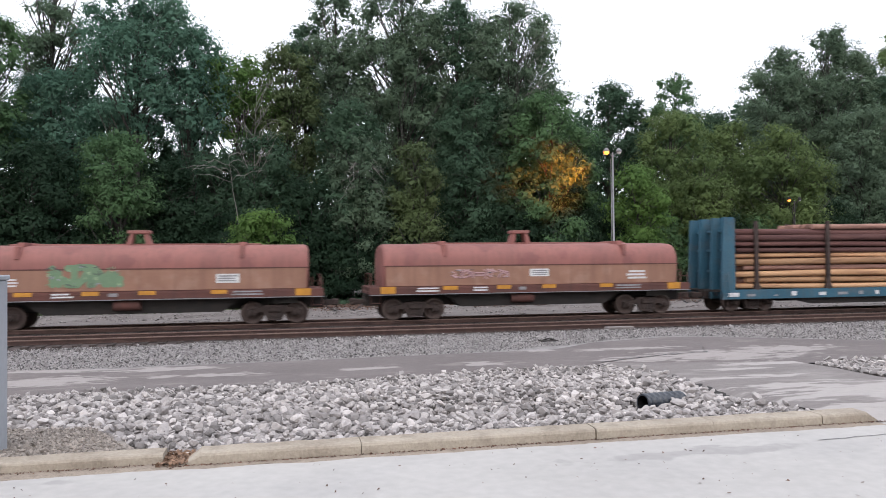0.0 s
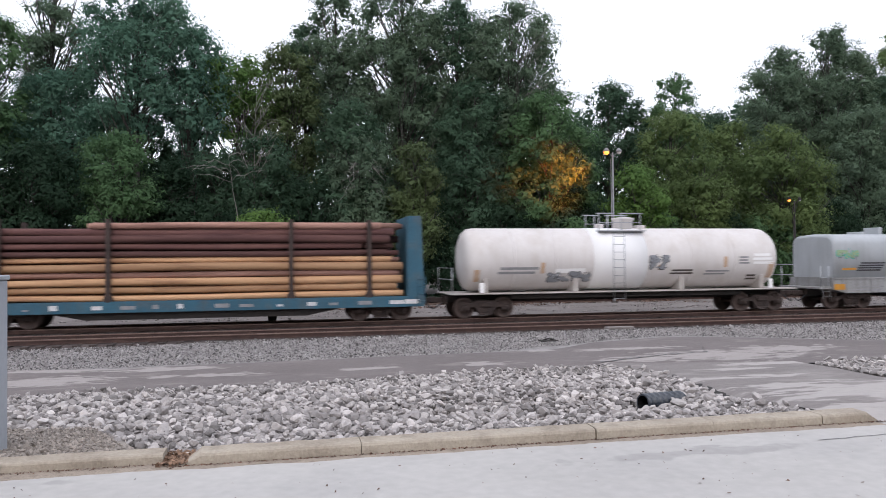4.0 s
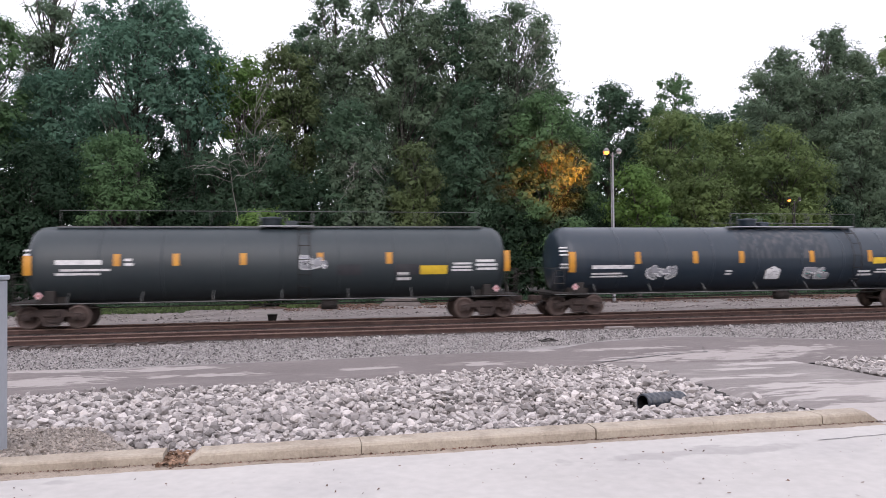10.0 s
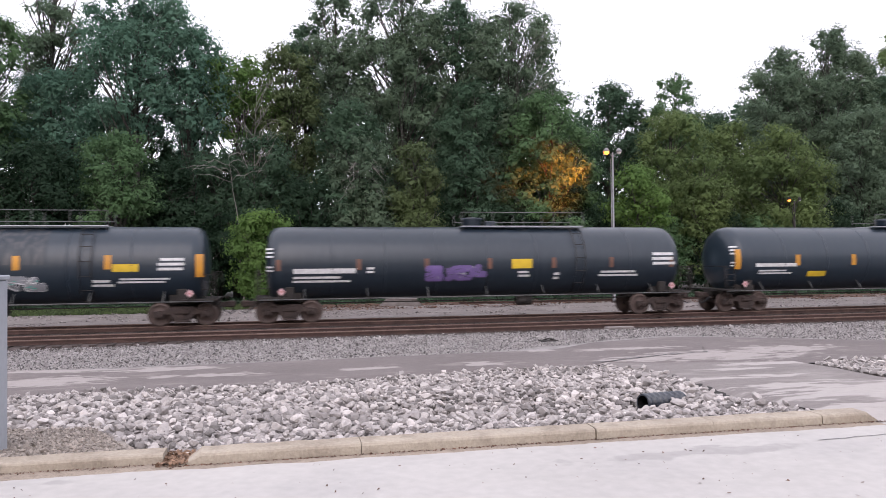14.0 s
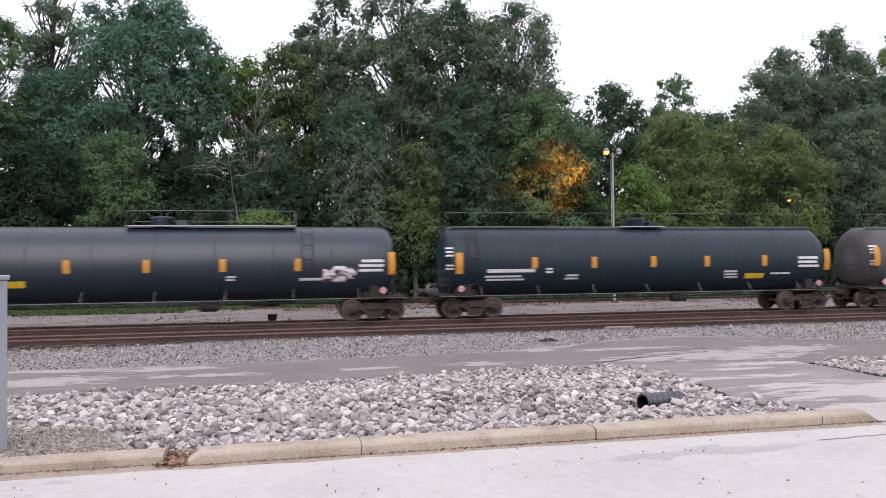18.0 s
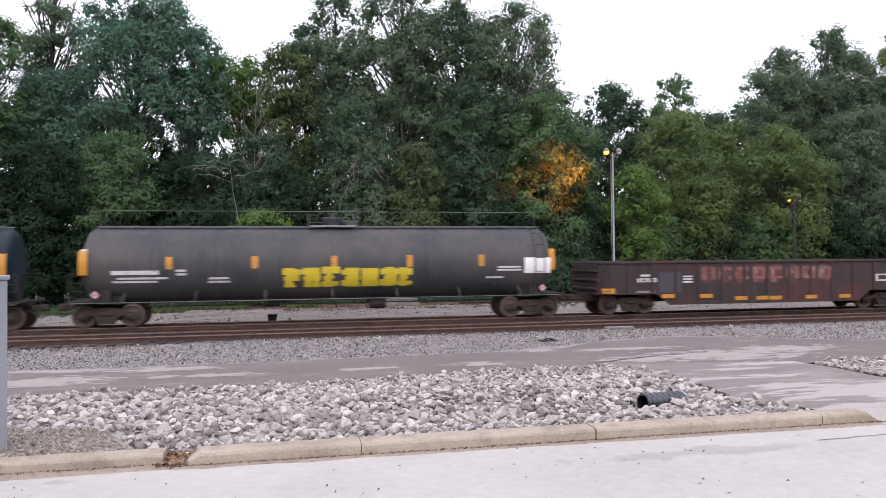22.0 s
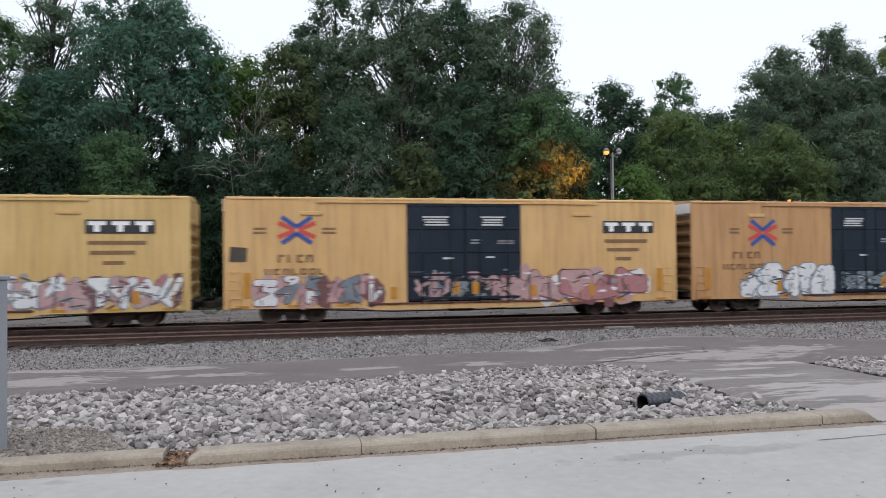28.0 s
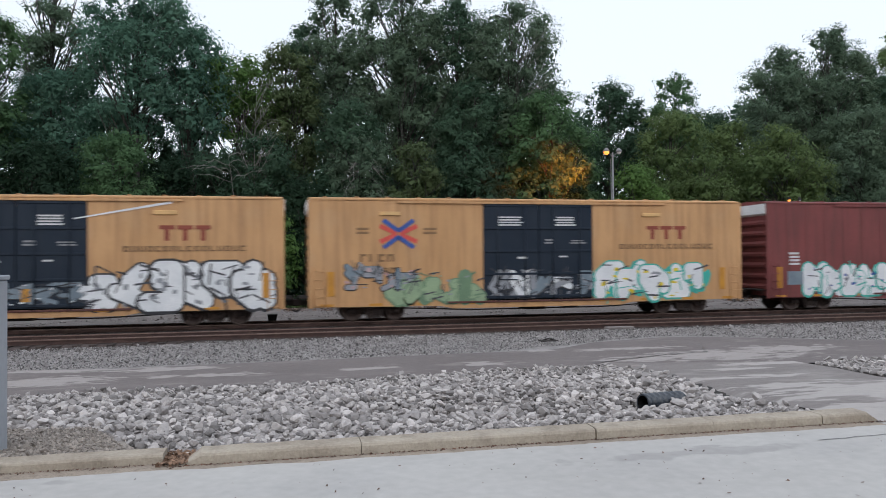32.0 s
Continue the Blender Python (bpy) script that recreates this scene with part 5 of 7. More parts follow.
def log_load(s_mid):
    """The logs, each lying on those below."""
    rnd = random.Random(8)
    load = thing("log_stack", "stack of long peeled and barky logs on the flat car", "logs")
    CARS.append((load, s_mid))
    rows = 11
    for j in range(rows):
        for i in range(8):
            z = 1.20 + j * 0.283
            y = -1.19 + i * 0.34 + (0.05 if j % 2 else -0.02)
            if y > 1.25:
                continue
            r = rnd.uniform(0.115, 0.17)
            x0, x1 = -8.28 + abs(rnd.gauss(0, 0.08)), 8.22 - abs(rnd.gauss(0, 0.55))
            if rnd.random() < 0.3:
                x0 += rnd.uniform(0.5, 1.1)
            if 6 <= j < 10 and rnd.random() < 0.35:
                x1 = rnd.uniform(4.4, 6.6)
            if j == rows - 1:
                x0 = -4.5 + rnd.uniform(0, 0.5)
                z -= 0.03
            pts, rad = [], []
            bend, ph = rnd.uniform(-0.05, 0.05), rnd.uniform(0, 6)
            for q in range(9):
                t = q / 8
                pts.append((x0 + (x1 - x0) * t, y + 0.02 * math.sin(3 * t + ph), z + bend * math.sin(math.pi * t) + 0.014 * math.sin(9 * t + ph)))
                rad.append(r * (1.08 - 0.20 * t if i % 2 else 0.88 + 0.20 * t) * rnd.uniform(0.96, 1.04))
            if j < 6:
                wood, words = (LOG_PALE, "peeled golden log") if rnd.random() < 0.85 else (LOG_PINK, "rosy weathered log")
            elif j == rows - 1:
                wood, words = LOG_PINK, "rosy weathered log"
            else:
                wood, words = (LOG_DARK, "dark barky log") if rnd.random() < 0.95 else (LOG_PINK, "rosy weathered log")
            part("log", Shape().tube(pts, rad, 10), wood, load, words)
    return load


logs_c = log_load(-105.2)


# ---------------------------------------------------------------- gondola
def gondola(s_mid):
    c = car_base("gondola", "rust-dark open gondola with faded white lettering and yellow markers", s_mid, "freight cars of the train", 6.75, 8.65)
    h = 8.45
    for y in (-1.48, 1.48):
        part("side_wall", Shape().plate([(-h, 2.32), (-h, 0.95), (-5.6, 0.92), (-5.0, 0.45), (5.0, 0.45), (5.6, 0.92), (h, 0.95), (h, 2.32)], y - 0.025, y + 0.025), GON_BROWN, c, "rust-streaked side wall")
        part("top_chord", Shape().box(-h - 0.03, h + 0.03, y - 0.09, y + 0.09, 2.30, 2.43, 0.02), GON_BROWN, c)
        part("side_sill", Shape().box(-5.0, 5.0, y - 0.06, y + 0.06, 0.43, 0.55, 0.01), GON_BROWN, c)
        for i in range(15):
            x = -h + 0.25 + i * (2 * h - 0.5) / 14
            part("side_post", Shape().box(x - 0.07, x + 0.07, y + (-0.075 if y < 0 else 0.0255), y + (-0.0255 if y < 0 else 0.075), 0.97 if abs(x) > 5.3 else 0.56, 2.30, 0.012), GON_BROWN, c)
    for k in (-1, 1):
        part("end_wall", Shape().box(k * (h - 0.05), k * (h + 0.0), -1.45, 1.45, 0.95, 2.40, 0.01), GON_BROWN, c)
        for z in (1.2, 1.6, 2.0):
            part("end_rib", Shape().box(k * h, k * (h + 0.1), -1.45, 1.45, z - 0.05, z + 0.05, 0.02), GON_BROWN, c)
        part("end_ladder", ladder_shape(k * (h - 0.5), k * (h - 0.1), -1.58, 0.6, 2.2, 5), GON_BROWN, c)
    part("floor", Shape().box(-h, h, -1.45, 1.45, 0.93, 1.0, 0.01), GON_BROWN, c)
    part("centre_sill", Shape().box(-8.6, 8.6, -0.35, 0.35, 0.6, 0.93, 0.02), GRIME, c)
    y = -1.556
    for x, z in ((-8.3, 0.98), (-5.4, 0.74), (-3.5, 0.72), (-1.7, 0.58), (-0.6, 0.58), (0.1, 0.57), (2.0, 0.58), (3.85, 0.58), (7.75, 1.25), (7.75, 1.0)):
        flat_mark(c, "reflector", x, x + 0.62, z, z + (0.18 if x > -8 else 0.24), y - 0.006, MARK_AMBER, "amber reflective marking")
    blocks(c, -3.43, 3.6, 1.55, 2.12, -1.508, mat("flaking_red_lettering", (0.24, 0.10, 0.09), (0.12, 0.05, 0.045), 3.0, 0.85, spots=(0.36, 0.30, 0.28), spot_scale=2.5, spot_amount=0.6), 8, 2, "lettering")
    rnd = random.Random(12)
    flaked = mat("flaked_dull_red_field", (0.115, 0.047, 0.045), (0.060, 0.032, 0.032), 1.6, 0.85, spots=(0.30, 0.24, 0.225), spot_scale=2.2, spot_amount=0.55, spot_edge=(0.60, 0.66))
    for i in range(8):
        x = -3.47 + i * 0.879
        part("faded_field", Shape().plate(blob(rnd, x + 0.40, 1.80, 0.74, 0.80, 16, 0.10), -1.5068, -1.5052), flaked, c)
    blocks(c, -6.6, -5.6, 1.47, 1.65, -1.508, STENCIL, 5, 6)
    bars(c, -6.4, -5.9, 1.7, 1.85, -1.508, STENCIL, 1, 3)
    bars(c, -6.67, -5.7, 0.98, 1.1, -1.508, STENCIL_DIM, 2, 4)
    bars(c, -4.36, -3.74, 1.4, 1.77, -1.508, STENCIL, 3, 5)
    flat_mark(c, "white_panel", 5.97, 6.68, 1.36, 1.7, -1.506, STENCIL)
    flat_mark(c, "panel_hole", 6.07, 6.58, 1.43, 1.64, -1.513, GON_BROWN)
    flat_mark(c, "blue_patch", -5.5, -4.4, 0.98, 1.9, -1.506, mat("blue_grey_patch", (0.05, 0.055, 0.075), (0.065, 0.055, 0.06), 2.0, 0.8), "repainted blue-grey patch")
    return c


gondola_l = gondola(75.15)


# ---------------------------------------------------------------- boxcars
def boxcar(s_mid, half, paint, label, door=(-2.5, 2.5), doorpaint=None, style=0, seed=0):
    c = car_base("boxcar", label, s_mid, "freight cars of the train", 7.15, half + 0.1)
    Yw = 1.53
    doorpaint = doorpaint or DOOR_NAVY
    end = paint if paint in (BOX_PALE, BOX_MAROON) else BOX_END
    roofing = mat("white_galvanised_roof", (0.80, 0.80, 0.80), (0.68, 0.68, 0.67), 1.0, 0.6)
    # shell
    for y in (-Yw, Yw):
        k = -1 if y < 0 else 1
        for x0, x1 in ((-half, door[0]), (door[1], half)):
            part("side_wall", Shape().box(x0, x1, y - 0.03, y + 0.03, 0.75, 5.04, 0.008), paint, c, "weathered painted side wall")
            n = 7
            for i in range(1, n):
                x = x0 + (x1 - x0) * i / n
                part("side_post", Shape().plate([(x - 0.09, 4.98), (x - 0.09, 0.80), (x + 0.09, 0.80), (x + 0.09, 4.98)], y + k * 0.031 - 0.009, y + k * 0.031 + 0.009), paint, c)
            edge = x0 if x0 == -half else x1
            part("corner_post", Shape().box(edge - 0.09, edge + 0.09, y - 0.045, y + 0.045, 0.62, 5.06, 0.015), paint, c)
        part("side_sill", Shape().plate([(-half, 0.80), (-half, 0.66), (-4.4, 0.62), (-3.8, 0.50), (3.8, 0.50), (4.4, 0.62), (half, 0.66), (half, 0.80)], y - 0.04, y + 0.04), paint, c)
        part("top_rail", Shape().box(-half, half, y - 0.06, y + 0.06, 5.04, 5.12, 0.012), paint, c)
        part("door_track", Shape().box(-6.2, 6.0, y + k * 0.045, y + k * 0.11, 4.93, 5.03, 0.008), paint, c)
        mid = 0.5 * (door[0] + door[1])
        for d0, d1 in ((door[0] + 0.02, mid - 0.02), (mid + 0.02, door[1] - 0.02)):
            d = part("door", Shape().box(d0, d1, y - 0.05, y + 0.05, 0.85, 4.90, 0.01), doorpaint, c, "dark plug door")
            for i in range(5):
                z = 0.95 + i * 0.98
                part("door_rib", Shape().box(d0 + 0.05, d1 - 0.05, y + k * 0.05, y + k * 0.085, z - 0.05, z + 0.05, 0.012), doorpaint, d)
            for t in (0.25, 0.75):
                x = d0 + (d1 - d0) * t
                part("lock_bar", Shape().tube([(x, y + k * 0.105, 0.75), (x, y + k * 0.105, 4.85)], 0.028, 6), doorpaint, d)
            part("door_handle", Shape().tube([(d0 + 0.7, y + k * 0.12, 1.7), (d0 + 1.5, y + k * 0.12, 1.68)], 0.022, 5), doorpaint, d)
        part("door_sill", Shape().box(door[0] - 1.6, door[1] + 1.6, y + k * 0.02, y + k * 0.10, 0.72, 0.80, 0.01), RUST_LOW, c, "rusty door sill")
    for k in (-1, 1):
        part("end_wall", Shape().box(k * (half - 0.04), k * half, -1.5, 1.5, 0.75, 5.04, 0.008), end, c)
        if paint is not BOX_PALE:
            part("end_cap", Shape().plate([(k * half, 4.52), (k * half, 5.06), (k * (half + 0.12), 5.06), (k * (half + 0.12), 4.60)], -1.5, 1.5), MATS["white_galvanised_roof"], c, "whitish end cap under the roof")
        for i in range(7):
            z = 1.15 + i * 0.5
            r = [[(k * half, y, z - 0.16), (k * (half + 0.10), y, z - 0.05), (k * (half + 0.10), y, z + 0.05), (k * half, y, z + 0.16)] for y in (-1.42, 1.42)]
            part("end_rib", Shape().loft(r, soft=False), end, c)
        part("end_ladder", ladder_shape(k * (half - 0.55), k * (half - 0.12), -1.62, 0.55, 2.3, 5), paint, c)
        part("crossover", Shape().box(k * half, k * (half + 0.45), -1.3, 1.3, 1.0, 1.06, 0.01), GRIME, c)
    rows = []
    for x in (-half - 0.02, half + 0.02):
        rows.append([(x, -1.56, 5.10), (x, -1.2, 5.19), (x, 0, 5.26), (x, 1.2, 5.19), (x, 1.56, 5.10), (x, 0, 5.06)])
    part("roof", Shape().loft(rows, soft=False), paint, c, "weathered painted roof")
    for i in range(15):
        x = -half + 0.6 + i * (2 * half - 1.2) / 14
        part("roof_rib", Shape().box(x - 0.05, x + 0.05, -1.3, 1.3, 5.17, 5.225, 0.015), paint, c)
    part("floor", Shape().box(-half, half, -1.45, 1.45, 0.95, 1.1, 0.01), GRIME, c)
    part("centre_sill", Shape().box(-half, half, -0.4, 0.4, 0.6, 0.95, 0.02), GRIME, c)
    part("brake_gear", Shape().tube([(-6, -1.2, 0.55), (-3, -1.25, 0.42), (3, -1.25, 0.42), (6, -1.2, 0.55)], 0.03, 6).box(-0.6, 0.5, -1.1, -0.5, 0.36, 0.7, 0.04).turned([(1.2, 0), (1.2, 0.18), (2.0, 0.18), (2.0, 0)], "x", 12, (0, -1.0, 0.6)), GRIME, c)
    for i in range(10):
        x = -half + 0.35 + i * (2 * half - 1.3) / 9
        if not door[0] - 0.5 < x < door[1]:
            flat_mark(c, "reflector", x, x + 0.55, 0.68, 0.78, -1.575, MARK_AMBER, "amber reflective marking")
    # door stencils
    y = -1.583
    bars(c, door[0] + 0.65, door[0] + 1.85, 3.98, 4.42, -1.59, STENCIL, 4, seed + 1)
    bars(c, door[0] + 3.2, door[0] + 4.3, 3.98, 4.42, -1.59, STENCIL, 4, seed + 2)
    bars(c, door[0] + 2.75, door[0] + 3.2, 3.2, 3.45, y, STENCIL_DIM, 2, seed + 3)
    bars(c, door[0] + 3.9, door[0] + 4.7, 3.2, 3.4, y, STENCIL_DIM, 2, seed + 4)
    bars(c, door[0] + 1.5, door[0] + 2.0, 2.55, 2.7, y, STENCIL, 1, seed + 5)
    bars(c, door[0] + 3.4, door[0] + 3.85, 2.6, 2.72, y, STENCIL, 1, seed + 6)
    return c


def cross_emblem(c, x0, x1, z0, z1):
    """Emblem of two crossing bent bars, one blue and one red."""
    y, th = -1.578, 0.092
    mx, mz, q = 0.5 * (x0 + x1), 0.5 * (z0 + z1), 0.06
    for name, col, pts, lift in (("emblem_red", "red", ((x0, z1 - 0.24), (mx - q, mz), (x0, z0 + 0.24)), 0.0), ("emblem_red", "red", ((x1, z1 - 0.24), (mx + q, mz), (x1, z0 + 0.24)), 0.0),
                                 ("emblem_blue", "blue", ((x0 + 0.14, z1), (mx, mz + 0.12), (x1 - 0.14, z1)), 0.004), ("emblem_blue", "blue", ((x0 + 0.14, z0), (mx, mz - 0.12), (x1 - 0.14, z0)), 0.004)):
        s = Shape()
        for a, b in zip(pts, pts[1:]):
            d = Vector((b[0] - a[0], b[1] - a[1])).normalized()
            nx, nz = -d.y * th, d.x * th
            s.plate([(a[0] - nx, a[1] - nz), (b[0] - nx, b[1] - nz), (b[0] + nx, b[1] + nz), (a[0] + nx, a[1] + nz)], y - lift - 0.002, y + 0.002)
        part(name, s, PAINT[col], c, "%s bar of the crossed emblem" % col)


def brand_panel(c, x0, x1, z0, z1, dark):
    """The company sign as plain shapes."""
    y = -1.578
    if dark:
        flat_mark(c, "sign_panel", x0, x1, z0, z1, y, PAINT["black"], "black sign panel")
        w = (x1 - x0) / 3
        for i in range(3):
            a = x0 + i * w
            s = Shape()
            s.box(a + 0.14 * w, a + 0.9 * w, y - 0.012, y - 0.007, z1 - 0.22, z1 - 0.07, 0.001)
            s.box(a + 0.38 * w, a + 0.64 * w, y - 0.012, y - 0.007, z0 + 0.07, z1 - 0.22, 0.001)
            part("sign_block", s, CLEAN_WHITE, c)
    else:
        w = (x1 - x0) / 3
        for i in range(3):
            a = x0 + i * w
            s = Shape().box(a + 0.06 * w, a + 0.92 * w, y - 0.004, y, z1 - 0.16, z1, 0.001).box(a + 0.36 * w, a + 0.62 * w, y - 0.004, y, z0, z1 - 0.16, 0.001)
            part("sign_block", s, PAINT["maroon"], c, "dull red sign shape")


box_m = boxcar(94.95, 9.65, BOX_PALE, "pale yellow boxcar with navy doors and pink graffiti", seed=100)
box_n = boxcar(115.8, 9.77, BOX_YELLOW, "yellow boxcar with navy doors and pink-white graffiti", seed=110)
box_o = boxcar(136.28, 9.77, BOX_TAN, "tan-yellow boxcar with navy doors and white graffiti", seed=120)
box_p = boxcar(156.95, 9.77, BOX_TAN, "tan-yellow boxcar with navy doors and teal-edged graffiti", seed=130)
box_q = boxcar(178.0, 9.77, BOX_MAROON, "maroon boxcar with white and teal graffiti", doorpaint=BOX_MAROON, seed=140)
SIDE = flat_wall(-1.574)
DOORS = flat_wall(-1.59)
for c, ex, dx in ((box_m, (-7.93, -6.38, 3.1, 4.36), 0), (box_n, (-7.74, -6.27, 3.28, 4.35), 0), (box_o, (-6.93, -5.43, 3.12, 4.27), 0.9), (box_p, (-6.93, -5.37, 3.08, 4.23), 0.9)):
    cross_emblem(c, *ex)
    bars(c, ex[0] - 1.0, ex[0] - 0.4, 3.62, 3.95, -1.574, STENCIL_BROWN, 2, 3)
    bars(c, ex[1] + 0.25, ex[1] + 0.85, 3.62, 3.95, -1.574, STENCIL_BROWN, 2, 4)
    blocks(c, -7.8, -6.3, 2.5, 2.82, -1.574, STENCIL_BROWN, 4, 5, "stencil")
    blocks(c, -8.3, -5.85, 2.0, 2.26, -1.574, STENCIL_BROWN, 7, 6, "stencil")
    part("vent_hood", Shape().box(ex[0] + 0.9 - dx, ex[0] + 1.75 - dx, -1.63, -1.56, 4.42, 4.58, 0.02), BOX_YELLOW, c)
    part("vent_hood", Shape().box(4.9, 5.75, -1.63, -1.56, 4.42, 4.58, 0.02), BOX_YELLOW, c)
for c, x0, x1 in ((box_m, 5.9, 8.44), (box_n, 6.29, 8.74)):
    brand_panel(c, x0, x1, 3.68, 4.22, True)
    for i, z in enumerate((3.2, 2.82, 2.42)):
        bars(c, x0 - 0.2 + 0.35 * i, x1 + 0.1 - 0.5 * i, z, z + 0.26, -1.574, STENCIL_BROWN, 1, i)
for c in (box_o, box_p):
    brand_panel(c, 5.05, 7.08, 3.40, 4.0, False)
    blocks(c, 3.75, 8.4, 2.98, 3.2, -1.574, STENCIL_BROWN, 16, 9, "motto")
graffiti(box_m, -8.4, -2.2, 0.72, 2.15, SIDE, 8, ("grey", "slate", "rose"), "wine", "pink", 201, ("wine", "pink", "wine"), thick=0.11)
graffiti(box_m, 2.6, 9.4, 0.72, 2.15, SIDE, 8, ("white", "rose", "white"), "slate", "wine", 202, ("wine", "pink", "rose"))
graffiti(box_m, -2.2, 2.3, 0.9, 1.95, DOORS, 5, "slate", "black", "white", 203, thick=0.07)
graffiti(box_n, -8.7, -3.6, 0.70, 2.0, SIDE, 6, ("white", "slate", "rose"), "wine", "pink", 211, ("rose", "wine"), thick=0.13)
graffiti(box_n, -2.2, 2.4, 0.75, 2.15, DOORS, 6, ("rose", "slate"), "black", "wine", 212, thick=0.11)
graffiti(box_n, 1.6, 8.3, 0.66, 2.2, SIDE, 5, ("rose", "pink", "rose"), "wine", "white", 213, ("white", "rose", "wine"), thick=0.13)
graffiti(box_o, -7.3, -2.6, 0.70, 2.2, SIDE, 5, "white", "slate", "grey", 221, thick=0.25)
graffiti(box_o, -2.0, 2.3, 0.9, 1.95, DOORS, 5, "slate", "black", "white", 222, thick=0.09)
graffiti(box_o, 2.2, 9.2, 0.70, 2.55, SIDE, 6, "white", "black", "grey", 223, thick=0.27)
part("white_streak", Shape().plate([(2.0, 4.22), (2.0, 4.27), (5.6, 4.96), (5.6, 4.86)], -1.592, -1.586), PAINT["white"], box_o, "white paint streak")
graffiti(box_p, -8.4, -5.4, 1.2, 2.4, SIDE, 4, ("slate", "grey", "white"), "black", "rose", 231)
graffiti(box_p, -6.6, -2.6, 0.72, 2.05, SIDE, 5, ("mint", "mint", "green"), "green", "mint", 232, thick=0.27)
graffiti(box_p, -2.3, 2.4, 0.75, 2.2, DOORS, 5, ("slate", "grey", "white"), "black", "grey", 233, thick=0.14)
graffiti(box_p, 2.7, 8.1, 0.70, 2.32, SIDE, 5, "white", "teal", "yellow", 234, "teal", thick=0.25)
graffiti(box_q, -7.8, -2.7, 0.70, 2.15, SIDE, 5, "white", "teal", "blue", 241, "white", thick=0.24)
bars(box_q, -8.7, -8.1, 2.15, 2.8, -1.574, STENCIL, 4, 7)
flat_mark(box_q, "blue_panel", -8.78, -7.9, 1.25, 1.88, -1.575, PAINT["slate"])
for c, x in ((box_n, -9.1), (box_n, 8.86), (box_n, -3.2), (box_n, 2.9), (box_n, 5.6), (box_m, -9.3), (box_m, -3.4), (box_m, 7.6), (box_o, -9.2), (box_o, 9.0), (box_o, -5.5), (box_p, -9.1), (box_p, 8.7), (box_q, -9.35)):
    tall = abs(x) > 8.5
    flat_mark(c, "reflector", x, x + 0.28, 1.1 if tall else 0.95, 2.1 if tall else 1.45, -1.592, MARK_AMBER, "amber reflective marking")
for x in (-0.55, 0.3):
    flat_mark(box_n, "reflector", x, x + 0.3, 1.1, 1.6, -1.605, MARK_AMBER, "amber reflective marking")
flat_mark(box_o, "reflector", 0.2, 0.5, 1.1, 1.6, -1.605, MARK_AMBER, "amber reflective marking")
part("dark_patch", Shape().plate([(-9.65, 2.55), (-8.98, 2.55), (-8.95, 3.1), (-9.6, 3.15)], -1.592, -1.575), STENCIL_DARK, box_n, "dark scorched patch")


# ---------------------------------------------------------------- trees
def leaf_mesh(name, pos, nrm, size, material, rng, small=False):
    """Many leaves as one mesh: folded diamonds on the midrib or, where they are small, single three-cornered blades."""
    n = len(pos)
    a = np.cross(nrm, rng.normal(size=(n, 3)))
    a /= np.linalg.norm(a, axis=1)[:, None] + 1e-9
    b = np.cross(nrm, a)
    s = size[:, None]
    if small:
        v = np.stack([pos - a * s * 0.5 - b * s * 0.40, pos - a * s * 0.42 + b * s * 0.40, pos + a * s * 0.68], 1).reshape(-1, 3)
        f, per = np.arange(3 * n), 1
    else:
        tip, root = pos + a * s * 0.62, pos - a * s * 0.55
        left, right = pos + b * s * 0.36 - nrm * s * 0.05, pos - b * s * 0.36 - nrm * s * 0.05
        v = np.stack([root, right, tip, left], 1).reshape(-1, 3)
        k = np.arange(n)[:, None] * 4
        f, per = np.concatenate([k + np.array([0, 1, 2]), k + np.array([0, 2, 3])], 1).reshape(-1), 2
    me = bpy.data.meshes.new(name)
    me.vertices.add(len(v))
    me.vertices.foreach_set("co", v.astype(np.float32).ravel())
    me.loops.add(len(f))
    me.loops.foreach_set("vertex_index", f.astype(np.int32))
    me.polygons.add(per * n)
    me.polygons.foreach_set("loop_start", np.arange(0, 3 * per * n, 3, dtype=np.int32))
    me.update(calc_edges=True)
    me.materials.append(material)
    return me


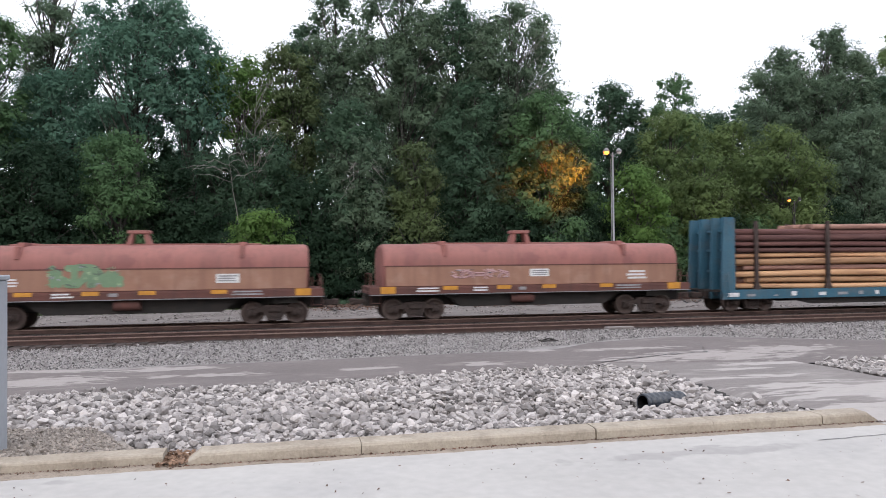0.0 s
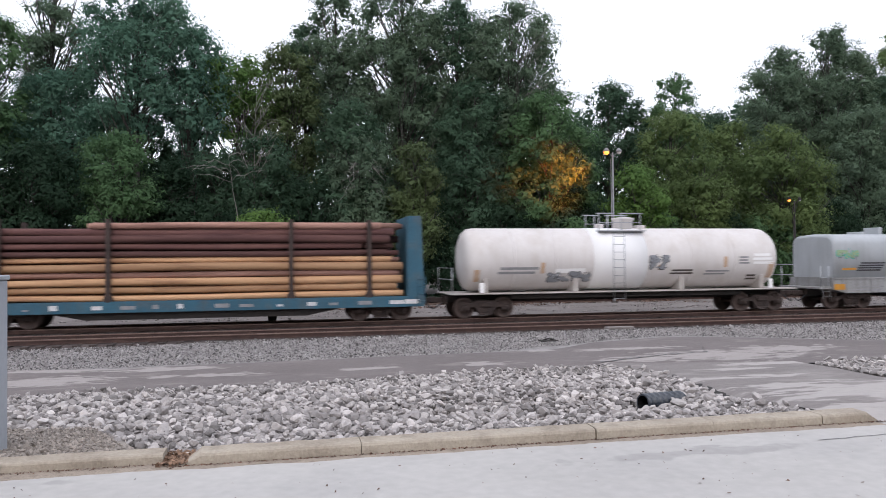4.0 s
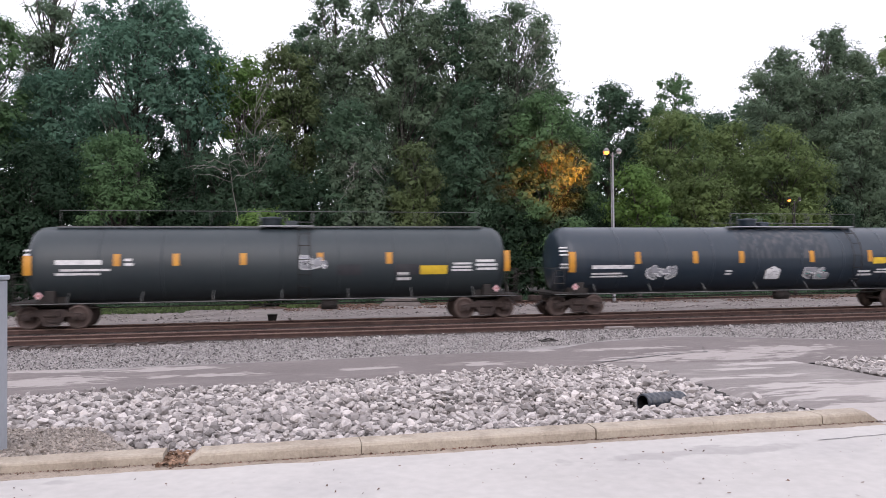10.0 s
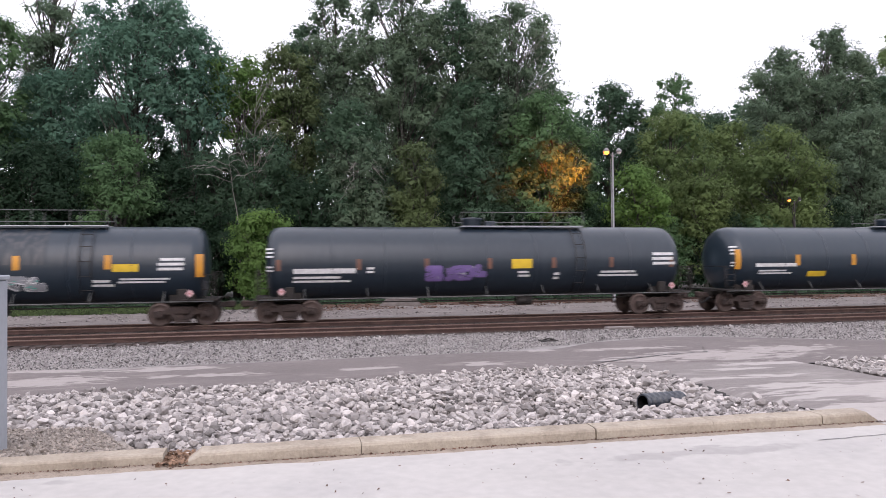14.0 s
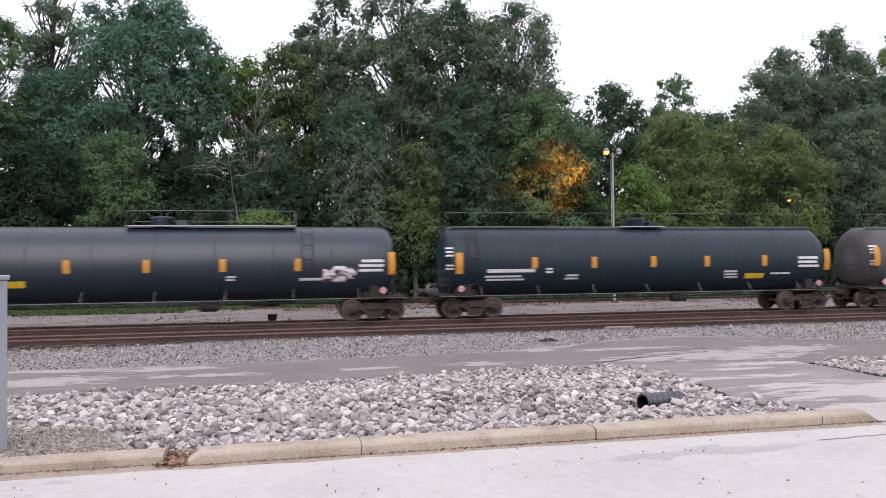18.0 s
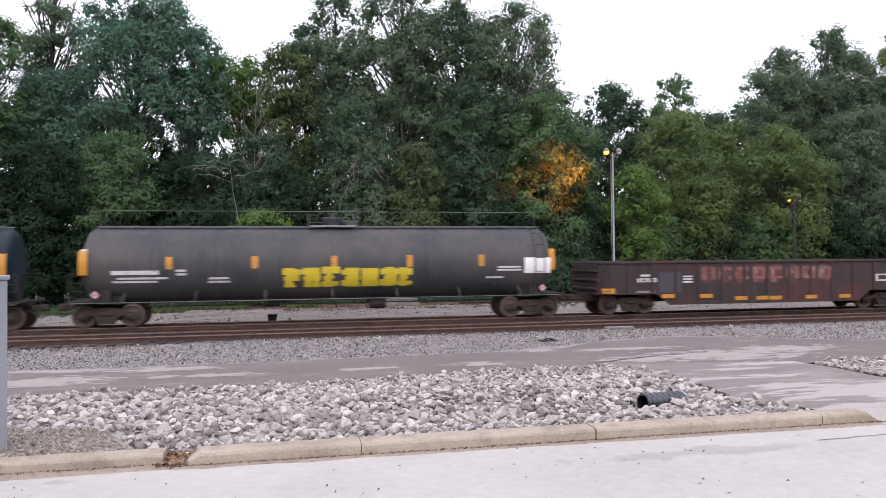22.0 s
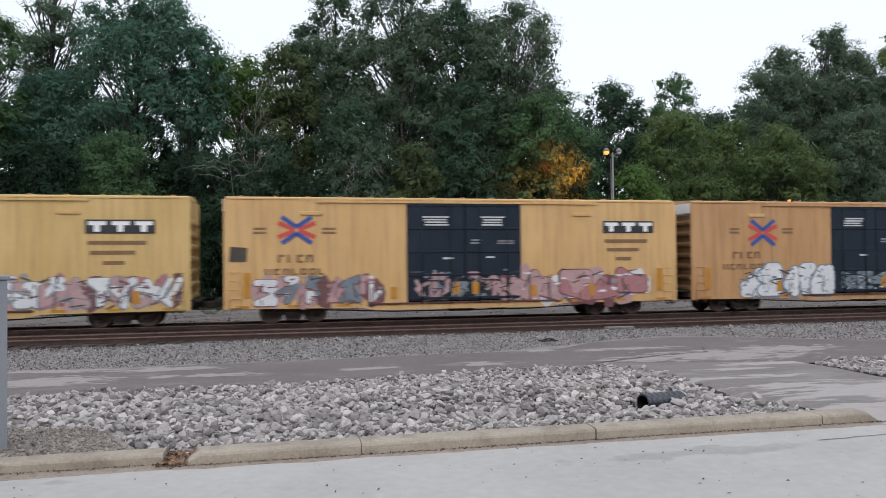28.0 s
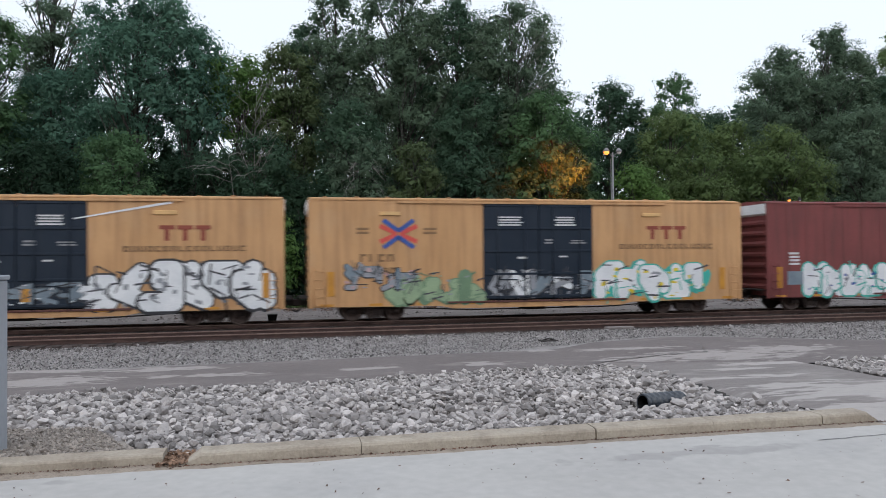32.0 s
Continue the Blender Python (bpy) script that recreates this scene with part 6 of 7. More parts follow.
def tree(name, label, x, y, height, width, bottom, colour, seed, leaves=9000, leaf=0.16, lean=0.0, gap=0.0, trunk=None, bark=None, bare=0.0, depth=None, group="trees at the edge of the wood", boxy=2.5):
    """Trunk, forking branches and a crown of leaf sprays set round the branches' ends."""
    rng = np.random.default_rng(seed)
    rnd = random.Random(seed)
    z0 = float(ground_z(x, y))
    t = thing(name, label, "tree" if height > 6.5 else "bush", group, pose(x, y, z0))
    top = height - z0
    low = max(0.2, bottom - z0)
    depth = depth or min(width * 0.9, 6.0)
    r0 = trunk or 0.013 * top + 0.05
    bark = bark or BARK
    pts = [(lean * (i / 6) ** 1.5 + rnd.uniform(-0.14, 0.14) * (i > 0), rnd.uniform(-0.1, 0.1) * (i > 0), top * 0.9 * i / 6) for i in range(7)]
    part("trunk", Shape().tube([(0, 0, -0.3)] + pts, [r0 * 1.25] + [r0 * (1 - 0.87 * i / 6) for i in range(7)], 8), bark, t, "grey-brown trunk")
    half = np.array([0.5 * width, 0.5 * depth, 0.5 * (top - low)])
    mid = np.array([0.0, 0.0, 0.5 * (low + top)])
    # boughs: large rounded masses spread evenly over a squarish egg, some of them missing
    size_b = min(1.45, 0.50 + 0.12 * width) * (0.8 if bare else 1.0)
    area = width * (top - low)
    n_b = max(7, int((2.1 if not bare else 1.2) * area / size_b ** 2))
    k = np.arange(n_b) + 0.5
    pz, ph = 1 - 2 * k / n_b, k * 2.39996 + seed
    d = np.stack([np.sqrt(1 - pz ** 2) * np.cos(ph), np.sqrt(1 - pz ** 2) * np.sin(ph), pz], 1) + rng.normal(0, 0.16, (n_b, 3))
    d /= np.linalg.norm(d, axis=1)[:, None]
    q = (np.abs(d) ** boxy).sum(1) ** (-1.0 / boxy)
    rb = size_b * rng.uniform(0.62, 1.2, n_b)
    rr = np.where(rng.random(n_b) < 0.72, rng.uniform(0.88, 1.06, n_b), rng.uniform(0.25, 0.8, n_b))
    bough = mid + d * (q * rr)[:, None] * np.maximum(half - 0.62 * rb[:, None], 0.12 * half)
    keep = rng.random(n_b) > 0.55 * gap
    bough, rb = bough[keep], rb[keep]
    bough[:, 0] += lean * (np.clip(bough[:, 2], 0, None) / top) ** 1.5
    bough[:, 2] = np.maximum(bough[:, 2], 0.5)
    # sprays: smaller tufts over the upper and outer side of each bough
    per = 11 if not bare else 4
    own = np.repeat(np.arange(len(bough)), per)
    out = rng.normal(size=(len(own), 3)) + np.array([0, -0.25, 0.35])
    out /= np.linalg.norm(out, axis=1)[:, None]
    cen = bough[own] + out * (rb[own] * rng.uniform(0.45, 1.0, len(own)))[:, None] * np.array([1.12, 1.0, 0.78])
    cen[:, 2] = np.maximum(cen[:, 2], 0.25)
    rad = rb[own] * rng.uniform(0.22, 0.46, len(own))
    limbs = Shape()
    for i in range(0, len(cen), 14 if not bare else 3):
        c = [float(v) for v in cen[i]]
        hz = max(0.16 * top, c[2] - rnd.uniform(0.5, 0.30 * top))
        hz = min(hz, 0.88 * top)
        base = (lean * (hz / top) ** 1.5, 0, hz)
        m = tuple(0.5 * (p + q) + rnd.uniform(-0.3, 0.3) for p, q in zip(base, c))
        lr = r0 * (0.34 if not bare else 0.2) * (1 - 0.75 * hz / top) + 0.006
        limbs.tube([base, m, tuple(c)], [lr, lr * 0.65, lr * 0.2], 5)
        for q in range(1 if not bare else 3):
            e = tuple(v + rnd.uniform(-1, 1) * 0.9 for v in c)
            limbs.tube([m, tuple(0.5 * (p + r) + rnd.uniform(-0.15, 0.15) for p, r in zip(m, e)), e], [lr * 0.45, lr * 0.3, lr * 0.12], 4)
    part("branchwork", limbs, bark, t, "forking branches")
    w = rad ** 2
    pick = rng.choice(len(cen), size=leaves, p=w / w.sum())
    d = rng.normal(size=(leaves, 3)) + np.array([0, -0.10, 0.20])
    d /= np.linalg.norm(d, axis=1)[:, None]
    ext = rad[pick] * (0.30 + 0.75 * rng.random(leaves) ** 0.6)
    ext = np.where(rng.random(leaves) < 0.22, ext * rng.uniform(1.1, 1.9, leaves), ext)
    pos = cen[pick] + d * ext[:, None] * np.array([1.2, 1.05, 0.80])
    pos[:, 2] -= 0.12 * np.hypot(d[:, 0], d[:, 1]) * ext
    size = leaf * rng.uniform(0.55, 1.35, leaves)
    # the shaded inside of each bough: larger, overlapping leaves
    inner = rng.random(leaves) < (0.10 if not bare else 0.0)
    away = 0.62 * rb[own[pick]] * rng.random(leaves) ** 0.5
    pos = np.where(inner[:, None], bough[own[pick]] + d * away[:, None], pos)
    size = np.where(inner, leaf * 2.7, size)
    pos[:, 2] = np.maximum(pos[:, 2], 0.05)
    turn = pos - bough[own[pick]]
    turn /= np.linalg.norm(turn, axis=1)[:, None] + 1e-6
    nrm = 0.55 * d + 0.75 * turn + 0.24 * rng.normal(size=d.shape) + np.array([0, -0.05, 0.35])
    nrm /= np.linalg.norm(nrm, axis=1)[:, None]
    part("crown", leaf_mesh("crown", pos, nrm, size, LEAF[colour], rng, True), LEAF[colour], t, "crown of many small leaves")
    return t


WORDS = {"blue": "bluish green", "green": "mid-green", "bright": "bright yellow-green", "dark": "dark green", "shadowed": "shadow-darkened green", "grey": "dull grey-green", "olive": "olive-green", "brown": "yellowing brown-green"}
TREES = [
    # x, y, height, width, crown bottom, colour, gaps, lean
    (-18.8, 52, 19.2, 5.4, 3.0, "green", 0.15, 0.3),
    (-16.4, 58, 25.6, 4.8, 9.0, "grey", 0.65, 0.2),
    (-15.0, 55, 16.4, 7.2, 6.0, "blue", 0.25, 0.0),
    (-10.0, 54, 22.8, 7.8, 11.0, "blue", 0.22, 0.3),
    (-6.4, 55, 19.6, 5.6, 10.6, "blue", 0.28, 0.2),
    (-3.4, 57, 18.3, 6.8, 11.2, "bright", 0.25, 0.1),
    (-13.0, 60, 15.6, 6.0, 4.0, "blue", 0.40, 0.0),
    (-7.4, 60.5, 13.6, 4.4, 3.0, "blue", 0.50, 0.0),
    (-9.6, 59.0, 13.4, 3.6, 4.0, "dark", 0.55, 0.0),
    (-2.4, 60, 14.0, 4.0, 3.0, "green", 0.55, 0.0),
    (0.2, 56, 18.9, 5.2, 5.0, "brown", 0.35, 0.1),
    (1.8, 60, 21.8, 4.0, 13.0, "dark", 0.50, 0.1),
    (4.4, 58, 23.9, 5.4, 9.0, "grey", 0.62, -0.3),
    (8.9, 55, 25.2, 7.6, 6.0, "grey", 0.18, 0.0),
    (13.3, 56, 23.0, 7.0, 5.0, "dark", 0.20, 0.2),
    (17.2, 54, 22.4, 8.6, 4.0, "grey", 0.15, 0.2),
    (13.8, 52.5, 16.0, 6.0, 3.0, "dark", 0.30, 0.0),
    (4.5, 52, 13.6, 6.2, 1.5, "dark", 0.35, 0.3),
    (5.4, 50.5, 11.2, 4.8, 1.0, "grey", 0.30, 0.0),
    (13.0, 51, 12.0, 5.2, 1.0, "dark", 0.30, 0.0),
    (8.8, 49.5, 10.9, 4.0, 2.0, "brown", 0.20, 0.0),
    (18.7, 50.5, 14.8, 7.4, 0.8, "green", 0.40, 0.5),
    (27.9, 60, 18.3, 6.0, 8.0, "dark", 0.60, 0.2),
    (33.0, 58, 18.6, 5.2, 5.0, "green", 0.20, 0.3),
    (30.6, 60, 16.6, 3.4, 6.0, "dark", 0.35, 0.0),
    (29.4, 52, 14.3, 6.2, 1.5, "olive", 0.35, 0.0),
    (31.0, 50, 10.4, 4.6, 1.0, "olive", 0.20, 0.0),
    (35.8, 54, 14.0, 5.4, 1.5, "olive", 0.35, 0.0),
    (24.6, 48.0, 9.5, 4.6, 0.8, "bright", 0.30, 0.0),
    (38.3, 51, 12.9, 7.4, 1.0, "olive", 0.35, 0.2),
    (43.0, 58, 20.0, 8.2, 4.0, "grey", 0.20, 0.0),
    (47.6, 57, 22.9, 10.4, 4.0, "grey", 0.15, 0.0),
    (44.9, 59.5, 21.6, 6.0, 6.0, "grey", 0.20, 0.0),
    (52.2, 58, 21.8, 6.4, 4.0, "dark", 0.20, 0.0),
    (56.2, 58, 23.4, 6.2, 12.0, "olive", 0.65, 0.0),
    (56.0, 56, 16.0, 7.0, 3.0, "dark", 0.30, 0.0),
    (47.4, 53, 15.2, 8.8, 1.2, "grey", 0.20, 0.0),
    (54.5, 53, 14.4, 7.0, 1.0, "green", 0.20, 0.0),
    (38.0, 61, 16.4, 8.0, 3.0, "dark", 0.20, 0.0),
    (22.4, 57, 14.8, 6.6, 2.0, "dark", 0.25, 0.0),
    (-10.1, 50, 11.3, 5.0, 1.5, "green", 0.20, 0.0),
    (-15.0, 49.5, 10.4, 6.2, 0.3, "shadowed", 0.20, 0.0),
    (-20.0, 49, 10.0, 6.4, 0.3, "shadowed", 0.15, 0.0),
    (-7.2, 51, 9.8, 3.6, 0.3, "shadowed", 0.30, 0.0),
    (-4.4, 53.5, 11.0, 4.6, 0.5, "dark", 0.45, 0.0),
    (-1.2, 52.5, 11.6, 4.6, 0.5, "dark", 0.30, 0.0),
    (-24.5, 55, 20.0, 7.0, 2.0, "green", 0.20, 0.0),
    (62.0, 58, 20.0, 8.0, 2.0, "grey", 0.20, 0.0),
]
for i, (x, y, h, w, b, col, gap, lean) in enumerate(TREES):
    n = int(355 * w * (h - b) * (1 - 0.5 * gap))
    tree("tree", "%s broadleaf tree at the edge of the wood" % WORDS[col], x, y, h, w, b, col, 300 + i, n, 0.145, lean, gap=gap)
# most bushes take the leaf green that is darkened for shade
BUSHES = [
    (-5.6, 50.5, 6.9, 5.4, 0.0, "shadowed", 11), (-1.2, 47.5, 6.1, 4.3, 0.0, "bright", 10), (3.6, 50.5, 5.4, 5.2, 0.0, "shadowed", 9), (7.4, 50.5, 6.0, 6.0, 0.0, "shadowed", 11),
    (12.1, 50.5, 7.1, 6.0, 0.0, "shadowed", 11), (15.4, 49.8, 6.8, 5.4, 0.0, "shadowed", 11), (19.6, 49.8, 6.2, 5.0, 0.0, "dark", 9), (23.0, 50, 6.4, 4.4, 0.0, "shadowed", 8), (1.4, 50.6, 8.4, 4.6, 0.0, "shadowed", 11), (20.6, 51, 7.6, 4.4, 0.0, "shadowed", 9),
    (27.6, 50.5, 6.4, 5.0, 0.0, "green", 9), (32.5, 50.5, 6.6, 5.4, 0.0, "shadowed", 9), (36.2, 50, 6.0, 5.4, 0.0, "green", 9), (43.0, 51, 7.2, 6.0, 0.0, "shadowed", 9), (50.0, 51, 7.4, 7.0, 0.0, "shadowed", 9),
    (-12.0, 50, 5.0, 5.0, 0.0, "shadowed", 8), (-17.5, 49.5, 5.2, 5.0, 0.0, "shadowed", 8), (-23.0, 49, 5.4, 5.0, 0.0, "shadowed", 6),
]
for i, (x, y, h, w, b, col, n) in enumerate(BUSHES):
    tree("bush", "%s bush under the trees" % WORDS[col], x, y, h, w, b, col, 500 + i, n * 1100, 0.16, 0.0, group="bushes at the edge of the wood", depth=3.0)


def dead_tree(x, y, height, spread_, first, seed, lean, rise, sag, forward, limbs=18):
    """A bare tree: thin trunk, long limbs that fan up or arch over, and fine twigs."""
    rnd = random.Random(seed)
    z0 = float(ground_z(x, y))
    t = thing("bare_tree", "half-dead tree with bare pale grey branches", "tree", "trees at the edge of the wood", pose(x, y, z0))
    h = height - z0
    trunk = [(lean * (i / 8) ** 1.4 + rnd.uniform(-0.12, 0.12) * (i > 0), rnd.uniform(-0.1, 0.1), h * i / 8) for i in range(9)]
    part("trunk", Shape().tube([(0, 0, -0.3)] + trunk, [0.075] + [0.065 * (1 - 0.88 * i / 8) for i in range(9)], 7), PALE_BARK, t, "thin pale trunk")
    for k in range(limbs):
        i = rnd.randint(first, 7)
        a = Vector(trunk[i]).lerp(Vector(trunk[i + 1]), rnd.random())
        side = rnd.choice((-1, 1))
        ln = spread_ * rnd.uniform(0.4, 1.1) * (1.15 - 0.6 * i / 8)
        up, down, out = rise * rnd.uniform(0.6, 1.3), sag * rnd.uniform(0.5, 1.3), forward * rnd.uniform(0.4, 1.0)
        limb = [(a.x + side * ln * u + rnd.uniform(-0.15, 0.15) * (u > 0), a.y - out * u ** 0.7, a.z + ln * (up * u - down * u * u) + rnd.uniform(-0.16, 0.16) * (u > 0)) for u in (0, 0.2, 0.4, 0.6, 0.8, 1.0)]
        s = Shape().tube(limb, [0.026, 0.023, 0.019, 0.015, 0.011, 0.006], 5)
        for q in range(8):
            b = Vector(limb[rnd.randint(1, 5)])
            d = Vector((side * rnd.uniform(-0.3, 1.0), rnd.uniform(-0.5, 0.3), rnd.uniform(-0.3, 1.0) * (1 if rise > sag else -0.7))) * rnd.uniform(0.3, 1.0)
            s.tube([tuple(b), tuple(b + 0.5 * d + Vector((0, 0, rnd.uniform(-0.1, 0.1)))), tuple(b + d)], [0.011, 0.008, 0.004], 4)
        part("limb", s, PALE_BARK, t)


for row in ((-2.0, 52.2, 14.2, 2.0, 4, 28, 0.3, 1.9, 0.3, 1.6), (-2.6, 51.2, 9.9, 3.6, 6, 12, -0.9, 0.30, 0.35, 2.6, 7), (5.7, 50.8, 9.9, 2.0, 6, 91, -0.4, 0.7, 1.5, 3.0), (19.0, 53.6, 17.6, 1.6, 4, 33, -1.4, 1.8, 0.2, 4.2)):
    dead_tree(*row)


def far_wood():
    """The wood behind: one mass of larger leaf sprays, with gaps where the sky shows."""
    rng = np.random.default_rng(77)
    n = 52000
    x = rng.uniform(-45, 85, n)
    top = 11.0 + 2.0 * np.sin(x * 0.31) + 1.2 * np.sin(x * 0.83) + 0.8 * np.sin(x * 2.1)
    top = np.where(x < -18, 14.0, np.where(x < 2, 9.6 + 1.4 * np.sin(x * 1.9), np.where(x < 21, 17.0 + np.sin(x * 1.3), top)))
    top = np.where(x > 38, 15.6 + 1.5 * np.sin(x * 0.9), top)
    z = 0.2 + top * rng.random(n) ** 0.85
    y = 62 + rng.normal(0, 1.2, n) + 1.5 * np.sin(x * 1.1 + z)
    # the dark undergrowth
    x = np.concatenate([x, rng.uniform(-45, 85, 15000)])
    y = np.concatenate([y, 60.5 + rng.normal(0, 1.0, 15000)])
    z = np.concatenate([z, 7.5 * rng.random(15000) ** 1.2])
    pos = np.stack([x, y, z + 0.3], 1)
    d = rng.normal(size=pos.shape) + np.array([0, -0.6, 0.2])
    d /= np.linalg.norm(d, axis=1)[:, None]
    ob = new("far_wood", leaf_mesh("far_wood", pos, d, rng.uniform(0.35, 0.75, len(pos)), LEAF["dark"], rng))
    return tagged(ob, "dark green depth of the wood behind the first trees", "woods", kind="stuff")


far_wood()

def unseen_light_block():
    """An added row of dark leaves, unseen behind the viewer, that blocks low sky light."""
    rng = np.random.default_rng(78)
    n = 9000
    pos = np.stack([rng.uniform(-110, 130, n), -34 + rng.normal(0, 2.0, n), 0.6 + 12.5 * rng.random(n) ** 0.8], 1)
    d = rng.normal(size=pos.shape) + np.array([0, 0.6, 0.2])
    d /= np.linalg.norm(d, axis=1)[:, None]
    # not part of the wood in view: added only to shape the light
    ob = new("far_wood", leaf_mesh("far_wood", pos, d, rng.uniform(0.9, 1.7, n), LEAF["dark"], rng))
    return tagged(ob, "added unseen row of dark green leaves that blocks low sky light", "woods", kind="stuff")


unseen_light_block()

# grass and leaf litter along the wood's edge
rng = np.random.default_rng(5)


def blades(name, label, n, xa, xb, ya, yb, size, material, clump=0.0, flat=False):
    x, y = rng.uniform(xa, xb, n), rng.uniform(ya, yb, n)
    if clump:
        k = np.array([noise2(a, b, clump) for a, b in zip(x, y)]) > -0.02
        x, y = x[k], y[k]
    z = ground_z(x, y) + (0.03 if flat else 0.10)
    d = rng.normal(size=(len(x), 3)) * (np.array([0.4, 0.4, 0.2]) if flat else np.array([1, 1, 0.15])) + (np.array([0, 0, 1.0]) if flat else 0)
    d /= np.linalg.norm(d, axis=1)[:, None]
    ob = new(name, leaf_mesh(name, np.stack([x, y, z], 1), d, size * rng.uniform(0.5, 1.4, len(x)), material, rng))
    return tagged(ob, label, "ground cover", kind="stuff")


blades("grass", "rough green grass beyond the tracks", 9000, -30, -5.5, 43.5, 50, 0.20, GRASS)
blades("grass", "patch of weeds at the lane's edge", 2200, -5.5, 2.0, 45.6, 49.5, 0.24, GRASS, 0.4)
blades("leaf_litter", "brown leaf litter under the trees", 9000, 0, 60, 44.6, 52, 0.22, LITTER, 0.35, True)
blades("weeds", "dark weeds at the foot of the wood", 9000, -30, 60, 48.5, 54, 0.5, LEAF["dark"])

blades("yard_gravel", "loose pale stones on the service lane", 20000, -14, 48, 35.7, 46, 0.11, mat("mixed_yard_stones", (0.34, 0.305, 0.29), (0.13, 0.112, 0.105), 9.0, 0.95, island=0.5), 0.5, True)
blades("leaf_litter", "brown debris scattered along the lane's far edge", 5000, 0, 50, 42.8, 46.2, 0.16, LITTER, 0.45, True)
# concrete headwall by the lane
head = thing("culvert_headwall", "low pale concrete culvert headwall beside the lane", "headwall", at=pose(7.2, 45.9, float(ground_z(7.2, 45.9))))
part("wall", Shape().plate([(-1.5, -0.1), (1.5, -0.1), (0.95, 0.42), (-0.95, 0.42)], -0.25, 0.25), YARD, head)
part("cap", Shape().box(-1.0, 1.0, -0.3, 0.3, 0.42, 0.50, 0.02), YARD, head)
# long fallen rail along the lane's far edge
oldrail = thing("old_rail", "long rusty old rail lying along the lane's far edge", "rail", at=pose(24.0, 46.0, float(ground_z(24, 46)) + 0.17))
part("rail", rail_shape(-13, 13, 0, 0.0), RAIL_STEEL, oldrail)
part("rail_head", rail_head_shape(-13, 13, 0, 0.0), RAIL_STEEL, oldrail)


# ---------------------------------------------------------------- lamps
def street_lamp(x, y, h, lit, label, r=1.0, steel=None):
    steel = steel or mat("dull_lamp_steel", (0.25, 0.25, 0.26), (0.19, 0.19, 0.20), 1.5, 0.5, 0.5)
    t = thing("street_lamp", label, "street lamp", at=pose(x, y, float(ground_z(x, y))))
    part("pole", Shape().turned([(0, 0.12), (0.25, 0.12), (0.3, 0.085), (h, 0.055), (h + 0.05, 0.0)], "z", 12), steel, t, "slim grey steel pole")
    part("base", Shape().turned([(-0.1, 0.24), (0.06, 0.24), (0.09, 0.21), (0.09, 0.0)], "z", 16), TRUCK_IRON, t)
    part("conduit", Shape().tube([(-0.13, 0.0, 0.2), (-0.13, 0.0, h - 0.4)], 0.025, 6), steel, t)
    for k, on in zip((-1, 1), lit):
        g = r * (0.68 if on else 0.5)
        part("arm", Shape().tube([(0, 0, h - 0.3), (k * 0.22, 0, h - 0.05), (k * 0.42, 0, h + 0.08)], 0.03, 6), steel, t)
        hd = part("lamp_head", Shape().turned([(0.02, 0.20 * r), (0.06, 0.21 * r), (0.16, 0.16 * r), (0.25, 0.08 * r), (0.27, 0.0)], "z", 16, (k * 0.44, 0, h + 0.06)), steel, t, "round lamp head")
        part("bulb", Shape().turned([(-0.30 * g, 0.0), (-0.28 * g, 0.11 * g), (-0.17 * g, 0.23 * g), (0.0, 0.28 * g), (0.08, 0.22 * g), (0.08, 0.0)], "z", 16, (k * 0.44, -0.02, h + 0.06)), SODIUM if on else LAMP_GLASS, hd, "glowing orange sodium lamp" if on else "unlit lamp bowl")
    return t


LAMP_AT = (21.0, 44.5)
street_lamp(*LAMP_AT, 9.75, (True, False), "twin-headed street lamp on a grey pole, one lamp glowing orange")
street_lamp(36.85, 47.6, 7.0, (True, False), "farther street lamp glowing orange before the trees", 0.6, GRIME)
# ---------------------------------------------------------------- kerb


def kerb_piece(x0, x1, taper0=0.0, taper1=0.0, back=0.0, tall=0.95):
    """An extruded concrete kerb with rounded top; tapers: length over which an end slopes down."""
    s = Shape()
    n = max(4, int((x1 - x0) / 0.12))
    rows = []
    for i in range(n + 1):
        x = x0 + (x1 - x0) * i / n
        k = 1.0
        if taper0 and x < x0 + taper0:
            k = 0.15 + 0.85 * (x - x0) / taper0
        if taper1 and x > x1 - taper1:
            k = 0.15 + 0.85 * (x1 - x) / taper1
        w = 0.006 * noise2(x, 0, 5.0) + 0.004 * noise2(x, 1, 19.0)
        k *= tall
        prof = [(6.14, -0.08), (6.146, 0.082 * k), (6.156 + w, 0.101 * k + w), (6.178 + w, 0.110 * k + w), (6.35, 0.114 * k + w), (6.39, 0.100 * k), (6.40, -0.1)]
        rows.append([(x, a + back, 0.888 + b) for a, b in prof])
    s.loft(rows, caps=True, closed=True, soft=False)
    return s


kerb = setting(new("kerb"), "weathered buff concrete kerb with cracks and joints", "kerb")
for x0, x1, a, b in ((-14, -6, 0, 0), (-5.99, -0.95, 0, 0), (-0.78, 0.62, 0.07, 0), (0.626, 2.70, 0, 0), (2.715, 3.87, 0, 0), (3.875, 5.02, 0, 0), (5.03, 5.66, 0, 0.10), (9.2, 20, 0.3, 0)):
    part("kerb_stone", kerb_piece(x0, x1, a, b, 0.11 if x1 < -0.9 else 0.0, 0.78 if x1 < -0.9 else 0.95), KERB_STONE, kerb)

# ---------------------------------------------------------------- riprap


